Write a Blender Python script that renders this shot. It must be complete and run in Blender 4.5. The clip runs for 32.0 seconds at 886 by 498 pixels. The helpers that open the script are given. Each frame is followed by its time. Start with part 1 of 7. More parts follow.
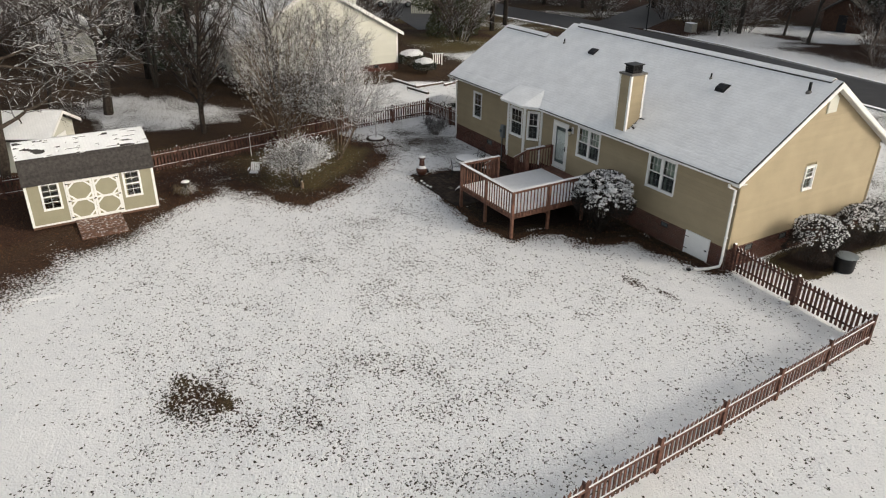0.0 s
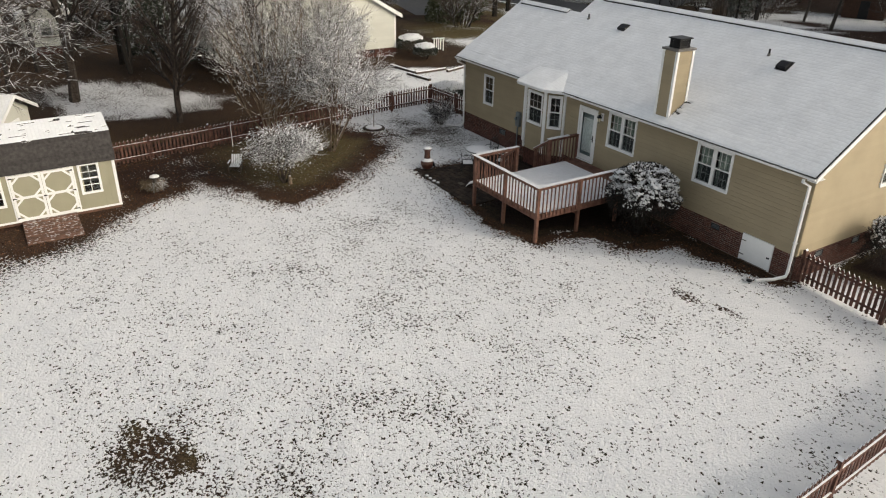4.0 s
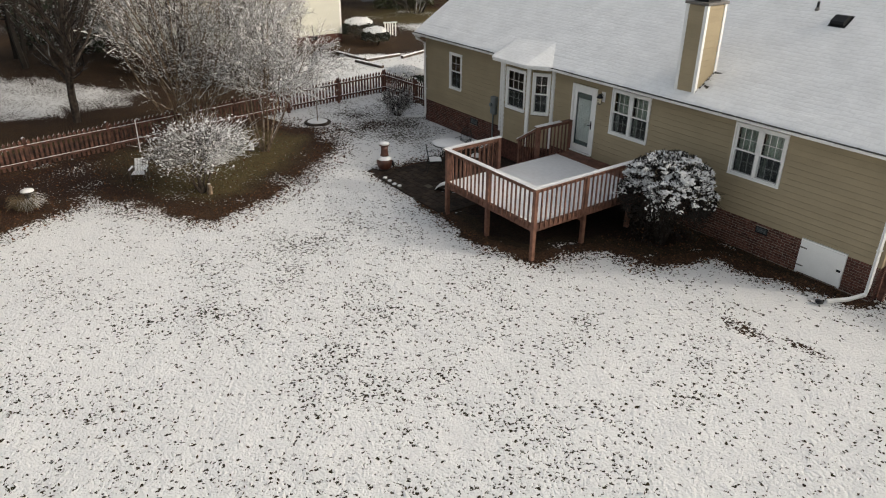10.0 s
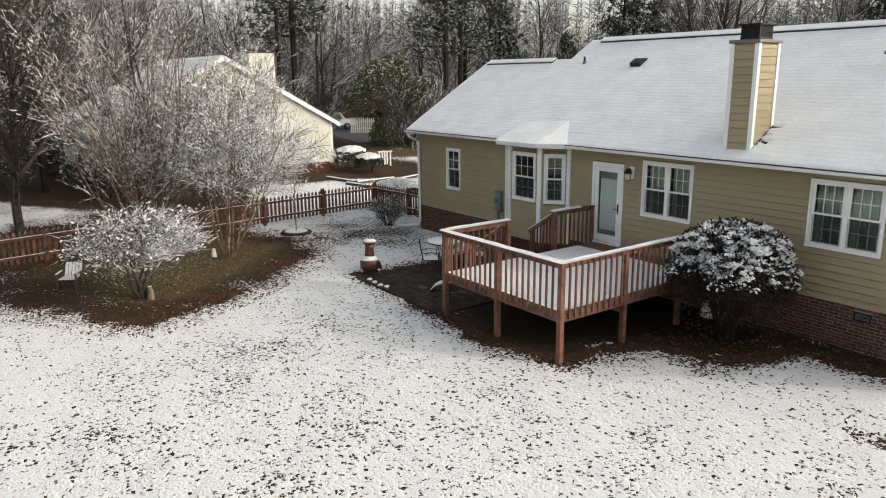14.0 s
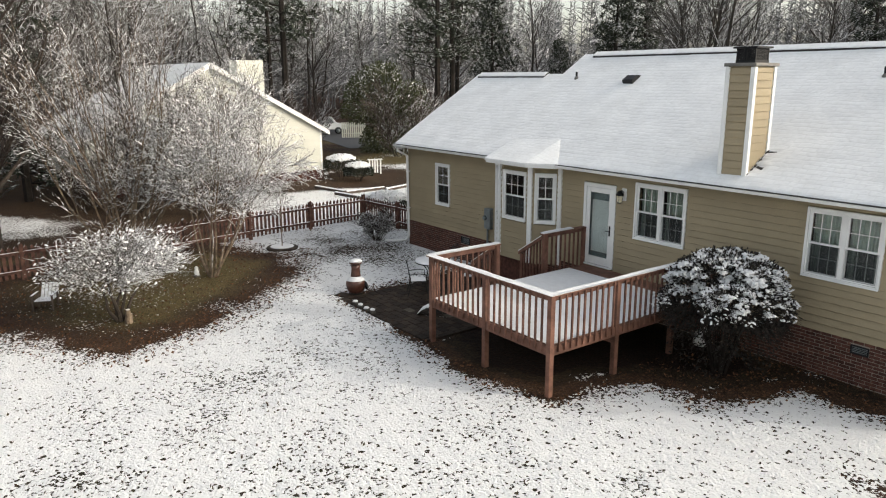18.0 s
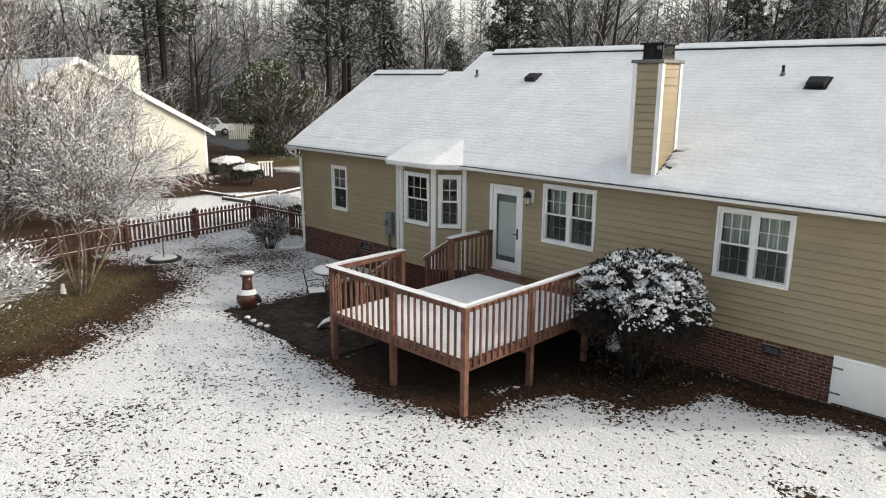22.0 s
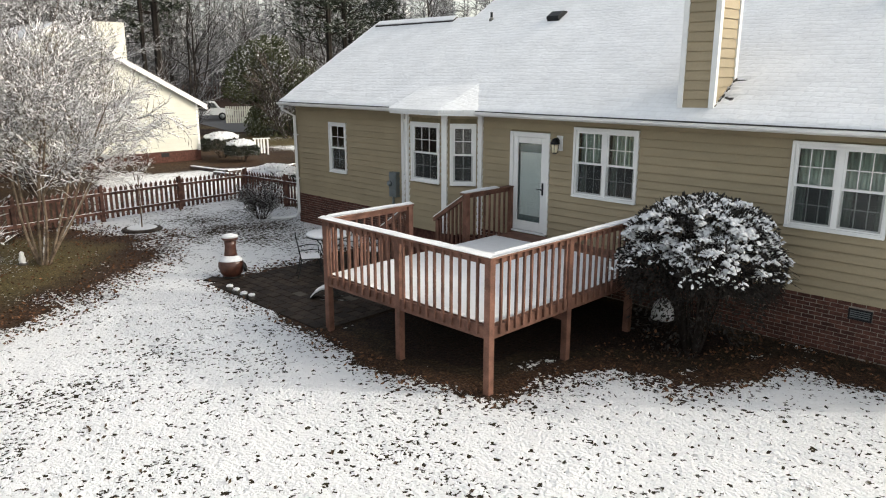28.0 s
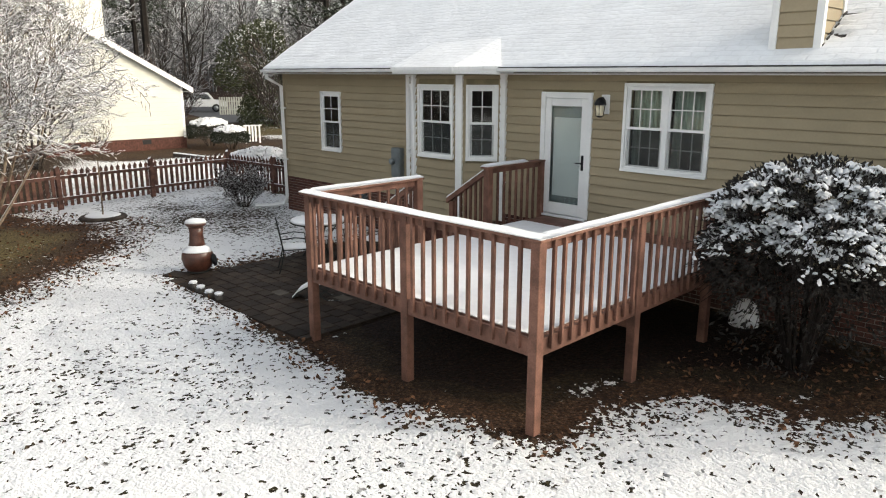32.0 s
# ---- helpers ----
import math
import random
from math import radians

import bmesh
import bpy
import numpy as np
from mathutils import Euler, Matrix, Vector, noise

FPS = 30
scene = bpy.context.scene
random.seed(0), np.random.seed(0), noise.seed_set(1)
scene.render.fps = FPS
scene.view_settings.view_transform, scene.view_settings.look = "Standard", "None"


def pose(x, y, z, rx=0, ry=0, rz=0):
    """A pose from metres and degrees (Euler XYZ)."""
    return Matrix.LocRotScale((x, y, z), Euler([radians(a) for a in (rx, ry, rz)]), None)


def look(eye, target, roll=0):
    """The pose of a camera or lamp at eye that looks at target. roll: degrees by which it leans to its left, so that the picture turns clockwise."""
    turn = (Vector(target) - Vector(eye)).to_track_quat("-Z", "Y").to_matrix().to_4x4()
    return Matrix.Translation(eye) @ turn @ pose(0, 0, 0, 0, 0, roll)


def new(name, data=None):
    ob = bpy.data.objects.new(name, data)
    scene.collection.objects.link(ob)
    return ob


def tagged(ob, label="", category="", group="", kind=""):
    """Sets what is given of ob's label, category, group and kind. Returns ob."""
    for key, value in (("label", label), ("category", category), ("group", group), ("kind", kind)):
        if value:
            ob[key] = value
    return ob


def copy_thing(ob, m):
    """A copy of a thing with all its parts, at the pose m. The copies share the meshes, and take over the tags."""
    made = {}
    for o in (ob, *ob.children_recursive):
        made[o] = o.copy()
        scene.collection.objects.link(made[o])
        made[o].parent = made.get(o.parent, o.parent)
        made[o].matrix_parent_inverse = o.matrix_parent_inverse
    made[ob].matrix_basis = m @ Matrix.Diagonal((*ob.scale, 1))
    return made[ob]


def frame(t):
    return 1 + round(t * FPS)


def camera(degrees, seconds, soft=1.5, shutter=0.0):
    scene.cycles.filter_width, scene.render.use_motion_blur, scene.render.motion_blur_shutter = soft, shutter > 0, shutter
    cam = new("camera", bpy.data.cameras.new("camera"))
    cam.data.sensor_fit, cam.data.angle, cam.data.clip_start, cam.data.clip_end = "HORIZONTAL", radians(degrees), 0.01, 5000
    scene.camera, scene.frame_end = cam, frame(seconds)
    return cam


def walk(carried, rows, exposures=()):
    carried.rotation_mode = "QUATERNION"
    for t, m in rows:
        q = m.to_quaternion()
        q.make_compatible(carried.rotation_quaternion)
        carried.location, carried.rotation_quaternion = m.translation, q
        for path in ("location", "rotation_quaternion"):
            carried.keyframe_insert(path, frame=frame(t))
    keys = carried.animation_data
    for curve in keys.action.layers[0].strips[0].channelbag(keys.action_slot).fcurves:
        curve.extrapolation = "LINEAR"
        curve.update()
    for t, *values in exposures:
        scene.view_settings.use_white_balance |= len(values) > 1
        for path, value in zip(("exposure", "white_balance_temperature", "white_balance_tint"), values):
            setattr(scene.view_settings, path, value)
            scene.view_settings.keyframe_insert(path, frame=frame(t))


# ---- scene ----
cam = camera(63.3, 32.0, soft=1.1)
PATH = [
    (0, (24.574, -21.069, 12.255), (16.945, -16.351, 7.834), 0.86),
    (0.5, (24.154, -20.862, 12.274), (16.532, -16.148, 7.838), 0.88),
    (1, (23.723, -20.682, 12.262), (16.104, -15.965, 7.825), 0.87),
    (1.5, (23.262, -20.484, 12.235), (15.645, -15.759, 7.800), 0.93),
    (2, (22.823, -20.302, 12.046), (15.207, -15.564, 7.625), 0.95),
    (2.5, (22.320, -20.150, 11.718), (14.729, -15.391, 7.277), 0.92),
    (3, (21.864, -19.899, 11.278), (14.274, -15.134, 6.841), 0.88),
    (3.5, (21.370, -19.705, 10.989), (13.801, -14.934, 6.523), 0.94),
    (5.5, (19.354, -18.905, 9.777), (11.825, -14.033, 5.352), 1.29),
    (6, (19.009, -18.650, 9.711), (11.539, -13.683, 5.291), 1.10),
    (6.5, (18.618, -18.509, 9.751), (11.248, -13.394, 5.333), 1.21),
    (7, (18.312, -18.317, 9.852), (11.029, -13.094, 5.418), 0.98),
    (7.5, (17.948, -18.176, 9.851), (10.724, -12.865, 5.423), 1.02),
    (8, (17.631, -17.883, 9.818), (10.384, -12.594, 5.401), 0.87),
    (8.5, (17.223, -17.691, 9.629), (9.987, -12.374, 5.228), 0.95),
    (9, (16.802, -17.439, 9.322), (9.582, -12.121, 4.895), 0.89),
    (9.5, (16.371, -17.097, 8.935), (9.150, -11.800, 4.486), 0.73),
    (10, (15.957, -16.787, 8.558), (8.734, -11.496, 4.105), 0.54),
    (10.5, (15.522, -16.485, 8.135), (8.263, -11.157, 3.785), 0.36),
    (11, (15.096, -16.117, 7.723), (7.634, -10.680, 3.883), 0.08),
    (11.5, (14.679, -15.851, 7.289), (7.041, -10.282, 4.025), -0.13),
    (12, (14.253, -15.549, 6.815), (6.499, -9.896, 4.000), -0.43),
    (12.5, (13.876, -15.216, 6.333), (6.052, -9.520, 3.816), -0.69),
    (13, (13.534, -14.888, 5.781), (5.676, -9.164, 3.441), -0.34),
    (13.5, (13.246, -14.617, 5.395), (5.380, -8.901, 3.057), -0.59),
    (15.5, (13.024, -14.532, 5.623), (5.189, -8.772, 3.294), -0.33),
    (16, (13.056, -14.502, 5.786), (5.221, -8.749, 3.440), -0.40),
    (17, (12.928, -14.368, 5.798), (5.105, -8.589, 3.475), -0.21),
    (18, (12.720, -14.129, 5.832), (4.922, -8.318, 3.501), -0.18),
    (19, (12.425, -13.922, 5.814), (4.914, -7.746, 3.482), -0.07),
    (20, (12.111, -13.844, 5.741), (4.889, -7.323, 3.436), 0.36),
    (21, (11.908, -13.638, 5.734), (4.883, -6.910, 3.416), 0.29),
    (22, (11.733, -13.542, 5.701), (4.883, -6.632, 3.391), 0.33),
    (23, (11.717, -13.451, 5.509), (4.847, -6.574, 3.162), 0.05),
    (24, (11.660, -13.502, 5.050), (4.824, -6.583, 2.726), 0.30),
    (25, (11.556, -13.317, 4.855), (4.694, -6.448, 2.460), -0.18),
    (25.5, (11.419, -13.281, 4.633), (4.580, -6.370, 2.294), 0.23),
    (27.5, (10.400, -12.420, 4.474), (3.530, -5.547, 2.111), 0.08),
    (28, (10.057, -12.152, 4.359), (3.185, -5.283, 1.992), 0.04),
    (28.5, (9.703, -11.861, 4.225), (2.834, -4.993, 1.849), 0.10),
    (29, (9.343, -11.536, 4.066), (2.468, -4.674, 1.688), 0.03),
    (29.5, (9.012, -11.260, 3.871), (2.134, -4.399, 1.499), 0.07),
    (30, (8.751, -11.091, 3.675), (1.892, -4.207, 1.312), 0.19),
    (31, (8.279, -10.684, 3.482), (1.413, -3.808, 1.120), 0.11),
    (32, (7.885, -10.342, 3.462), (1.007, -3.479, 1.096), 0.09),
]
EXPOSURES = [(0, 0.64, 7200, 8), (9, 0.71, 7350, 8), (12, 0.83, 7350, 8), (13, 0.96, 7300, 7), (23, 1.20, 7150, 7), (28, 1.30, 7100, 7), (32, 1.47, 7200, 7)]
walk(cam, [(t, look(eye, target, roll)) for t, eye, target, roll in PATH], EXPOSURES)

# ---- world, sun ----
SUN_WAY = Vector((1.48, 1.27, 1.0)).normalized()
world = bpy.data.worlds.new("winter_sky")
scene.world = world
world.use_nodes = True
wn = world.node_tree
sky = wn.nodes.new("ShaderNodeTexSky")
sky.sky_type = 'NISHITA'
sky.sun_disc = False
sky.sun_elevation = math.asin(SUN_WAY.z)
sky.sun_rotation = math.atan2(1.48, 1.27)
sky.air_density, sky.dust_density, sky.ozone_density = 1.0, 3.0, 1.0
wn.nodes["Background"].inputs["Strength"].default_value = 0.137
# thin winter cloud greys the sky
veil = wn.nodes.new("ShaderNodeHueSaturation")
veil.inputs["Saturation"].default_value = 0.5
wn.links.new(sky.outputs["Color"], veil.inputs["Color"])
wn.links.new(veil.outputs["Color"], wn.nodes["Background"].inputs["Color"])
sun = new("sun", bpy.data.lights.new("sun", 'SUN'))
sun.data.energy, sun.data.angle, sun.data.color = 0.56, radians(0.6), (1.0, 0.98, 0.95)
sun.matrix_world = look(SUN_WAY * 60, (0, 0, 0))


# ---- materials ----
def mat(name, base, rough=0.7, metal=0.0, vary=0.15, scale=6.0, fine=60.0, bump=0.15, bump_d=0.01, snow=0.0, snow_at=0.55, rnd=0.0, tone2=None, spec=0.3):
    """A surface with colour variation at two scales, bump and, where snow is given, snow lying on what faces up."""
    m = bpy.data.materials.new(name)
    m.use_nodes = True
    nt = m.node_tree
    N, L = nt.nodes, nt.links
    b = N["Principled BSDF"]
    b.inputs["Roughness"].default_value, b.inputs["Metallic"].default_value = rough, metal
    b.inputs["Specular IOR Level"].default_value = spec
    tc = N.new("ShaderNodeTexCoord")
    geo = N.new("ShaderNodeNewGeometry")
    n1 = N.new("ShaderNodeTexNoise"); n1.inputs["Scale"].default_value = scale; n1.inputs["Detail"].default_value = 4
    n2 = N.new("ShaderNodeTexNoise"); n2.inputs["Scale"].default_value = fine; n2.inputs["Detail"].default_value = 3
    L.new(geo.outputs["Position"], n1.inputs["Vector"]); L.new(geo.outputs["Position"], n2.inputs["Vector"])
    dark = [c * (1 - vary) for c in base]
    lite = [min(1, c * (1 + vary)) for c in (tone2 or base)]
    r = N.new("ShaderNodeValToRGB")
    r.color_ramp.elements[0].position, r.color_ramp.elements[1].position = 0.3, 0.7
    r.color_ramp.elements[0].color, r.color_ramp.elements[1].color = (*dark, 1), (*lite, 1)
    L.new(n1.outputs["Fac"], r.inputs["Fac"])
    mul = N.new("ShaderNodeMix"); mul.data_type, mul.blend_type = 'RGBA', 'MULTIPLY'
    r2 = N.new("ShaderNodeValToRGB")
    r2.color_ramp.elements[0].position, r2.color_ramp.elements[1].position = 0.3, 0.65
    k = 1 - vary
    r2.color_ramp.elements[0].color, r2.color_ramp.elements[1].color = (k, k, k, 1), (1, 1, 1, 1)
    L.new(n2.outputs["Fac"], r2.inputs["Fac"])
    mul.inputs["Factor"].default_value = 1.0
    L.new(r.outputs["Color"], mul.inputs["A"]); L.new(r2.outputs["Color"], mul.inputs["B"])
    colour = mul.outputs["Result"]
    if rnd:
        oi = N.new("ShaderNodeObjectInfo")
        mr = N.new("ShaderNodeMapRange"); mr.inputs["To Min"].default_value, mr.inputs["To Max"].default_value = 1 - rnd, 1 + rnd
        L.new(oi.outputs["Random"], mr.inputs["Value"])
        vm = N.new("ShaderNodeVectorMath"); vm.operation = 'SCALE'
        L.new(colour, vm.inputs[0]); L.new(mr.outputs["Result"], vm.inputs["Scale"])
        colour = vm.outputs["Vector"]
    if snow:
        sep = N.new("ShaderNodeSeparateXYZ"); L.new(geo.outputs["Normal"], sep.inputs["Vector"])
        ns = N.new("ShaderNodeTexNoise"); ns.inputs["Scale"].default_value = 9.0
        L.new(geo.outputs["Position"], ns.inputs["Vector"])
        add = N.new("ShaderNodeMath"); add.operation = 'MULTIPLY_ADD'; add.inputs[1].default_value = 0.8; 
        L.new(ns.outputs["Fac"], add.inputs[0]); L.new(sep.outputs["Z"], add.inputs[2])
        st = N.new("ShaderNodeMapRange"); st.inputs["From Min"].default_value, st.inputs["From Max"].default_value = snow_at + 0.36, snow_at + 0.46
        st.inputs["To Max"].default_value = snow
        L.new(add.outputs["Value"], st.inputs["Value"])
        mx = N.new("ShaderNodeMix"); mx.data_type = 'RGBA'; mx.inputs["B"].default_value = (0.86, 0.87, 0.89, 1)
        L.new(st.outputs["Result"], mx.inputs["Factor"]); L.new(colour, mx.inputs["A"])
        colour = mx.outputs["Result"]
    L.new(colour, b.inputs["Base Color"])
    if bump:
        bp = N.new("ShaderNodeBump"); bp.inputs["Strength"].default_value, bp.inputs["Distance"].default_value = bump, bump_d
        L.new(n2.outputs["Fac"], bp.inputs["Height"]); L.new(bp.outputs["Normal"], b.inputs["Normal"])
    return m


TAN = mat("tan_siding", (0.322, 0.262, 0.172), 0.65, vary=0.07, scale=1.3, fine=35, bump=0.05, rnd=0.035)
TAN_DARK = mat("tan_sheathing", (0.22, 0.18, 0.11), 0.8)
CREAM = mat("cream_siding", (0.545, 0.545, 0.487), 0.65, vary=0.05, scale=0.8, fine=30, bump=0.05, rnd=0.03)
WHITE = mat("white_paint", (0.78, 0.78, 0.77), 0.45, vary=0.04, scale=3, fine=40, bump=0.04)
WHITE_SNOW = mat("white_paint_snowed", (0.74, 0.74, 0.73), 0.5, vary=0.05, snow=1.0)
BRICK = mat("red_brick", (0.082, 0.030, 0.021), 0.85, vary=0.3, scale=14, fine=90, bump=0.4, rnd=0.3, tone2=(0.10, 0.042, 0.031))
MORTAR = mat("mortar", (0.27, 0.225, 0.195), 0.9, vary=0.2)
DECKWOOD = mat("stained_deck_wood", (0.135, 0.062, 0.043), 0.6, vary=0.28, scale=5, fine=80, bump=0.2, rnd=0.14, tone2=(0.175, 0.085, 0.06))
FENCEWOOD = mat("weathered_red_fence_wood", (0.058, 0.025, 0.018), 0.75, vary=0.35, scale=6, fine=70, bump=0.3, rnd=0.25, tone2=(0.115, 0.054, 0.04), snow=0.95, snow_at=0.40)
SHINGLE = mat("dark_shingle", (0.055, 0.05, 0.048), 0.9, vary=0.35, scale=9, fine=120, bump=0.6, rnd=0.15)
SHINGLE_SNOW = mat("dark_shingle_half_snowed", (0.06, 0.055, 0.05), 0.9, vary=0.3, scale=5, fine=100, bump=0.5)
BLACK = mat("black_metal", (0.014, 0.014, 0.016), 0.5, 0.3, vary=0.2)
IRON = mat("dark_iron", (0.018, 0.020, 0.018), 0.65, 0.0, vary=0.2, snow=0.8, snow_at=1.0)
STEEL = mat("galvanised_grey", (0.19, 0.215, 0.225), 0.45, 0.3, vary=0.1)
LEAD = mat("grey_flashing", (0.18, 0.17, 0.16), 0.5, 0.5, vary=0.2)
TERRACOTTA = mat("glazed_terracotta", (0.085, 0.032, 0.021), 0.35, vary=0.3, scale=10, fine=40, bump=0.1, spec=0.5)
PAVER = mat("damp_concrete_paver", (0.034, 0.024, 0.018), 0.75, vary=0.35, scale=4, fine=70, bump=0.3, rnd=0.4, spec=0.15)
PAVER_PALE = mat("dry_pale_paver", (0.085, 0.072, 0.058), 0.8, vary=0.25, scale=6, fine=60)
STONE = mat("grey_edging_stone", (0.075, 0.068, 0.06), 0.8, vary=0.3, snow=0.9, snow_at=0.8)
BARK = mat("damp_bark", (0.038, 0.028, 0.022), 0.9, vary=0.4, scale=8, fine=60, bump=0.6, tone2=(0.065, 0.05, 0.04))
DARKSTEM = mat("dark_wet_stem", (0.020, 0.014, 0.011), 0.9, vary=0.4, scale=8, fine=60, bump=0.3)
BARK_TAN = mat("smooth_tan_bark", (0.12, 0.085, 0.06), 0.7, vary=0.4, scale=6, fine=40, bump=0.2, tone2=(0.21, 0.155, 0.11), snow=0.5, snow_at=0.55)
TWIG = mat("frosted_twig", (0.07, 0.055, 0.046), 0.85, vary=0.4, scale=1.2, fine=20, bump=0, snow=0.6, snow_at=0.5)
TWIG_DARK = mat("dark_twig", (0.032, 0.023, 0.020), 0.85, vary=0.3, scale=0.8, fine=20, bump=0, snow=0.2, snow_at=0.62)
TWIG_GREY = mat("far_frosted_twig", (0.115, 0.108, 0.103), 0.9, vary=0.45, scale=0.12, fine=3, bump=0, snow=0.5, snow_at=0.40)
# distance haze put into the twig colour: paler and bluer than the nearer grey
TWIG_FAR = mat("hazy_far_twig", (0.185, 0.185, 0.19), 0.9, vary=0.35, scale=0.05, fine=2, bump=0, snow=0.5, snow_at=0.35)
BARK_GREY = mat("grey_woodland_bark", (0.045, 0.038, 0.033), 0.9, vary=0.4, scale=0.4, fine=20, bump=0.4, snow=0.35, snow_at=0.4)
SNOWCLUMP = mat("snow_clump", (0.73, 0.735, 0.745), 0.6, vary=0.04, scale=8, fine=60, bump=0.3)
LEAF = mat("dark_evergreen_leaf", (0.026, 0.034, 0.018), 0.5, vary=0.35, scale=7, fine=30, bump=0, snow=0.8, snow_at=0.88)
LEAF_RED = mat("dull_bronze_leaf", (0.022, 0.018, 0.015), 0.6, vary=0.4, scale=7, fine=30, bump=0, snow=0.6, snow_at=1.15)
MAGNOLIA = mat("glossy_evergreen_leaf", (0.06, 0.068, 0.028), 0.35, vary=0.4, scale=3, fine=15, bump=0, snow=0.6, snow_at=0.9)
NEEDLE = mat("pine_needles", (0.036, 0.044, 0.029), 0.7, vary=0.35, scale=0.7, fine=8, bump=0, snow=0.42, snow_at=0.68)
ASPHALT = mat("wet_asphalt", (0.045, 0.045, 0.048), 0.55, vary=0.2, scale=1.0, fine=50, bump=0.2)
CONCRETE = mat("concrete_kerb", (0.3, 0.29, 0.27), 0.85, vary=0.15, snow=1.0, snow_at=0.4)
SHEDWALL = mat("pale_yellow_shed_siding", (0.305, 0.285, 0.205), 0.65, vary=0.06, scale=2, fine=30, bump=0.05)
TIMBER = mat("weathered_ramp_board", (0.16, 0.085, 0.058), 0.8, vary=0.3, scale=5, fine=60, bump=0.3, rnd=0.25, snow=0.5, snow_at=1.06)
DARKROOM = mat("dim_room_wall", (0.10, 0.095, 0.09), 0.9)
# the green tone stands in for reflections in the upper panes
CURTAIN = mat("reflection_green_curtain", (0.36, 0.43, 0.37), 0.9, vary=0.12, scale=6, fine=30)
BLIND = mat("white_blind_slat", (0.7, 0.72, 0.72), 0.6, vary=0.05)
CARWHITE = mat("white_car_paint", (0.75, 0.76, 0.77), 0.25, vary=0.03, bump=0, spec=0.5)
RUBBER = mat("black_rubber", (0.02, 0.02, 0.02), 0.8, vary=0.2)
LANTERN = mat("frosted_lantern_glass", (0.75, 0.68, 0.5), 0.3, vary=0.05, bump=0)
GREYLOG = mat("old_timber_edging", (0.09, 0.07, 0.06), 0.9, vary=0.3, snow=0.9, snow_at=0.55)
BROWNWALL = mat("brown_board_wall", (0.06, 0.03, 0.019), 0.8, vary=0.25)


def glass(name, tint=(0.9, 0.95, 0.93)):
    m = bpy.data.materials.new(name)
    m.use_nodes = True
    b = m.node_tree.nodes["Principled BSDF"]
    b.inputs["Base Color"].default_value = (*tint, 1)
    b.inputs["Roughness"].default_value, b.inputs["IOR"].default_value = 0.02, 1.45
    b.inputs["Transmission Weight"].default_value = 1.0
    return m


GLASS = glass("window_glass")
SCREENED = glass("screened_glass", (0.55, 0.58, 0.58))


def screen_material():
    """Fine grey insect screen that lets half the light through."""
    m = bpy.data.materials.new("insect_screen")
    m.use_nodes = True
    N, L = m.node_tree.nodes, m.node_tree.links
    N["Principled BSDF"].inputs["Base Color"].default_value = (0.09, 0.10, 0.10, 1)
    N["Principled BSDF"].inputs["Roughness"].default_value = 0.8
    clear, blend = N.new("ShaderNodeBsdfTransparent"), N.new("ShaderNodeMixShader")
    blend.inputs[0].default_value = 0.18
    L.new(clear.outputs[0], blend.inputs[1]); L.new(N["Principled BSDF"].outputs[0], blend.inputs[2])
    L.new(blend.outputs[0], N["Material Output"].inputs["Surface"])
    return m


SCREEN = screen_material()


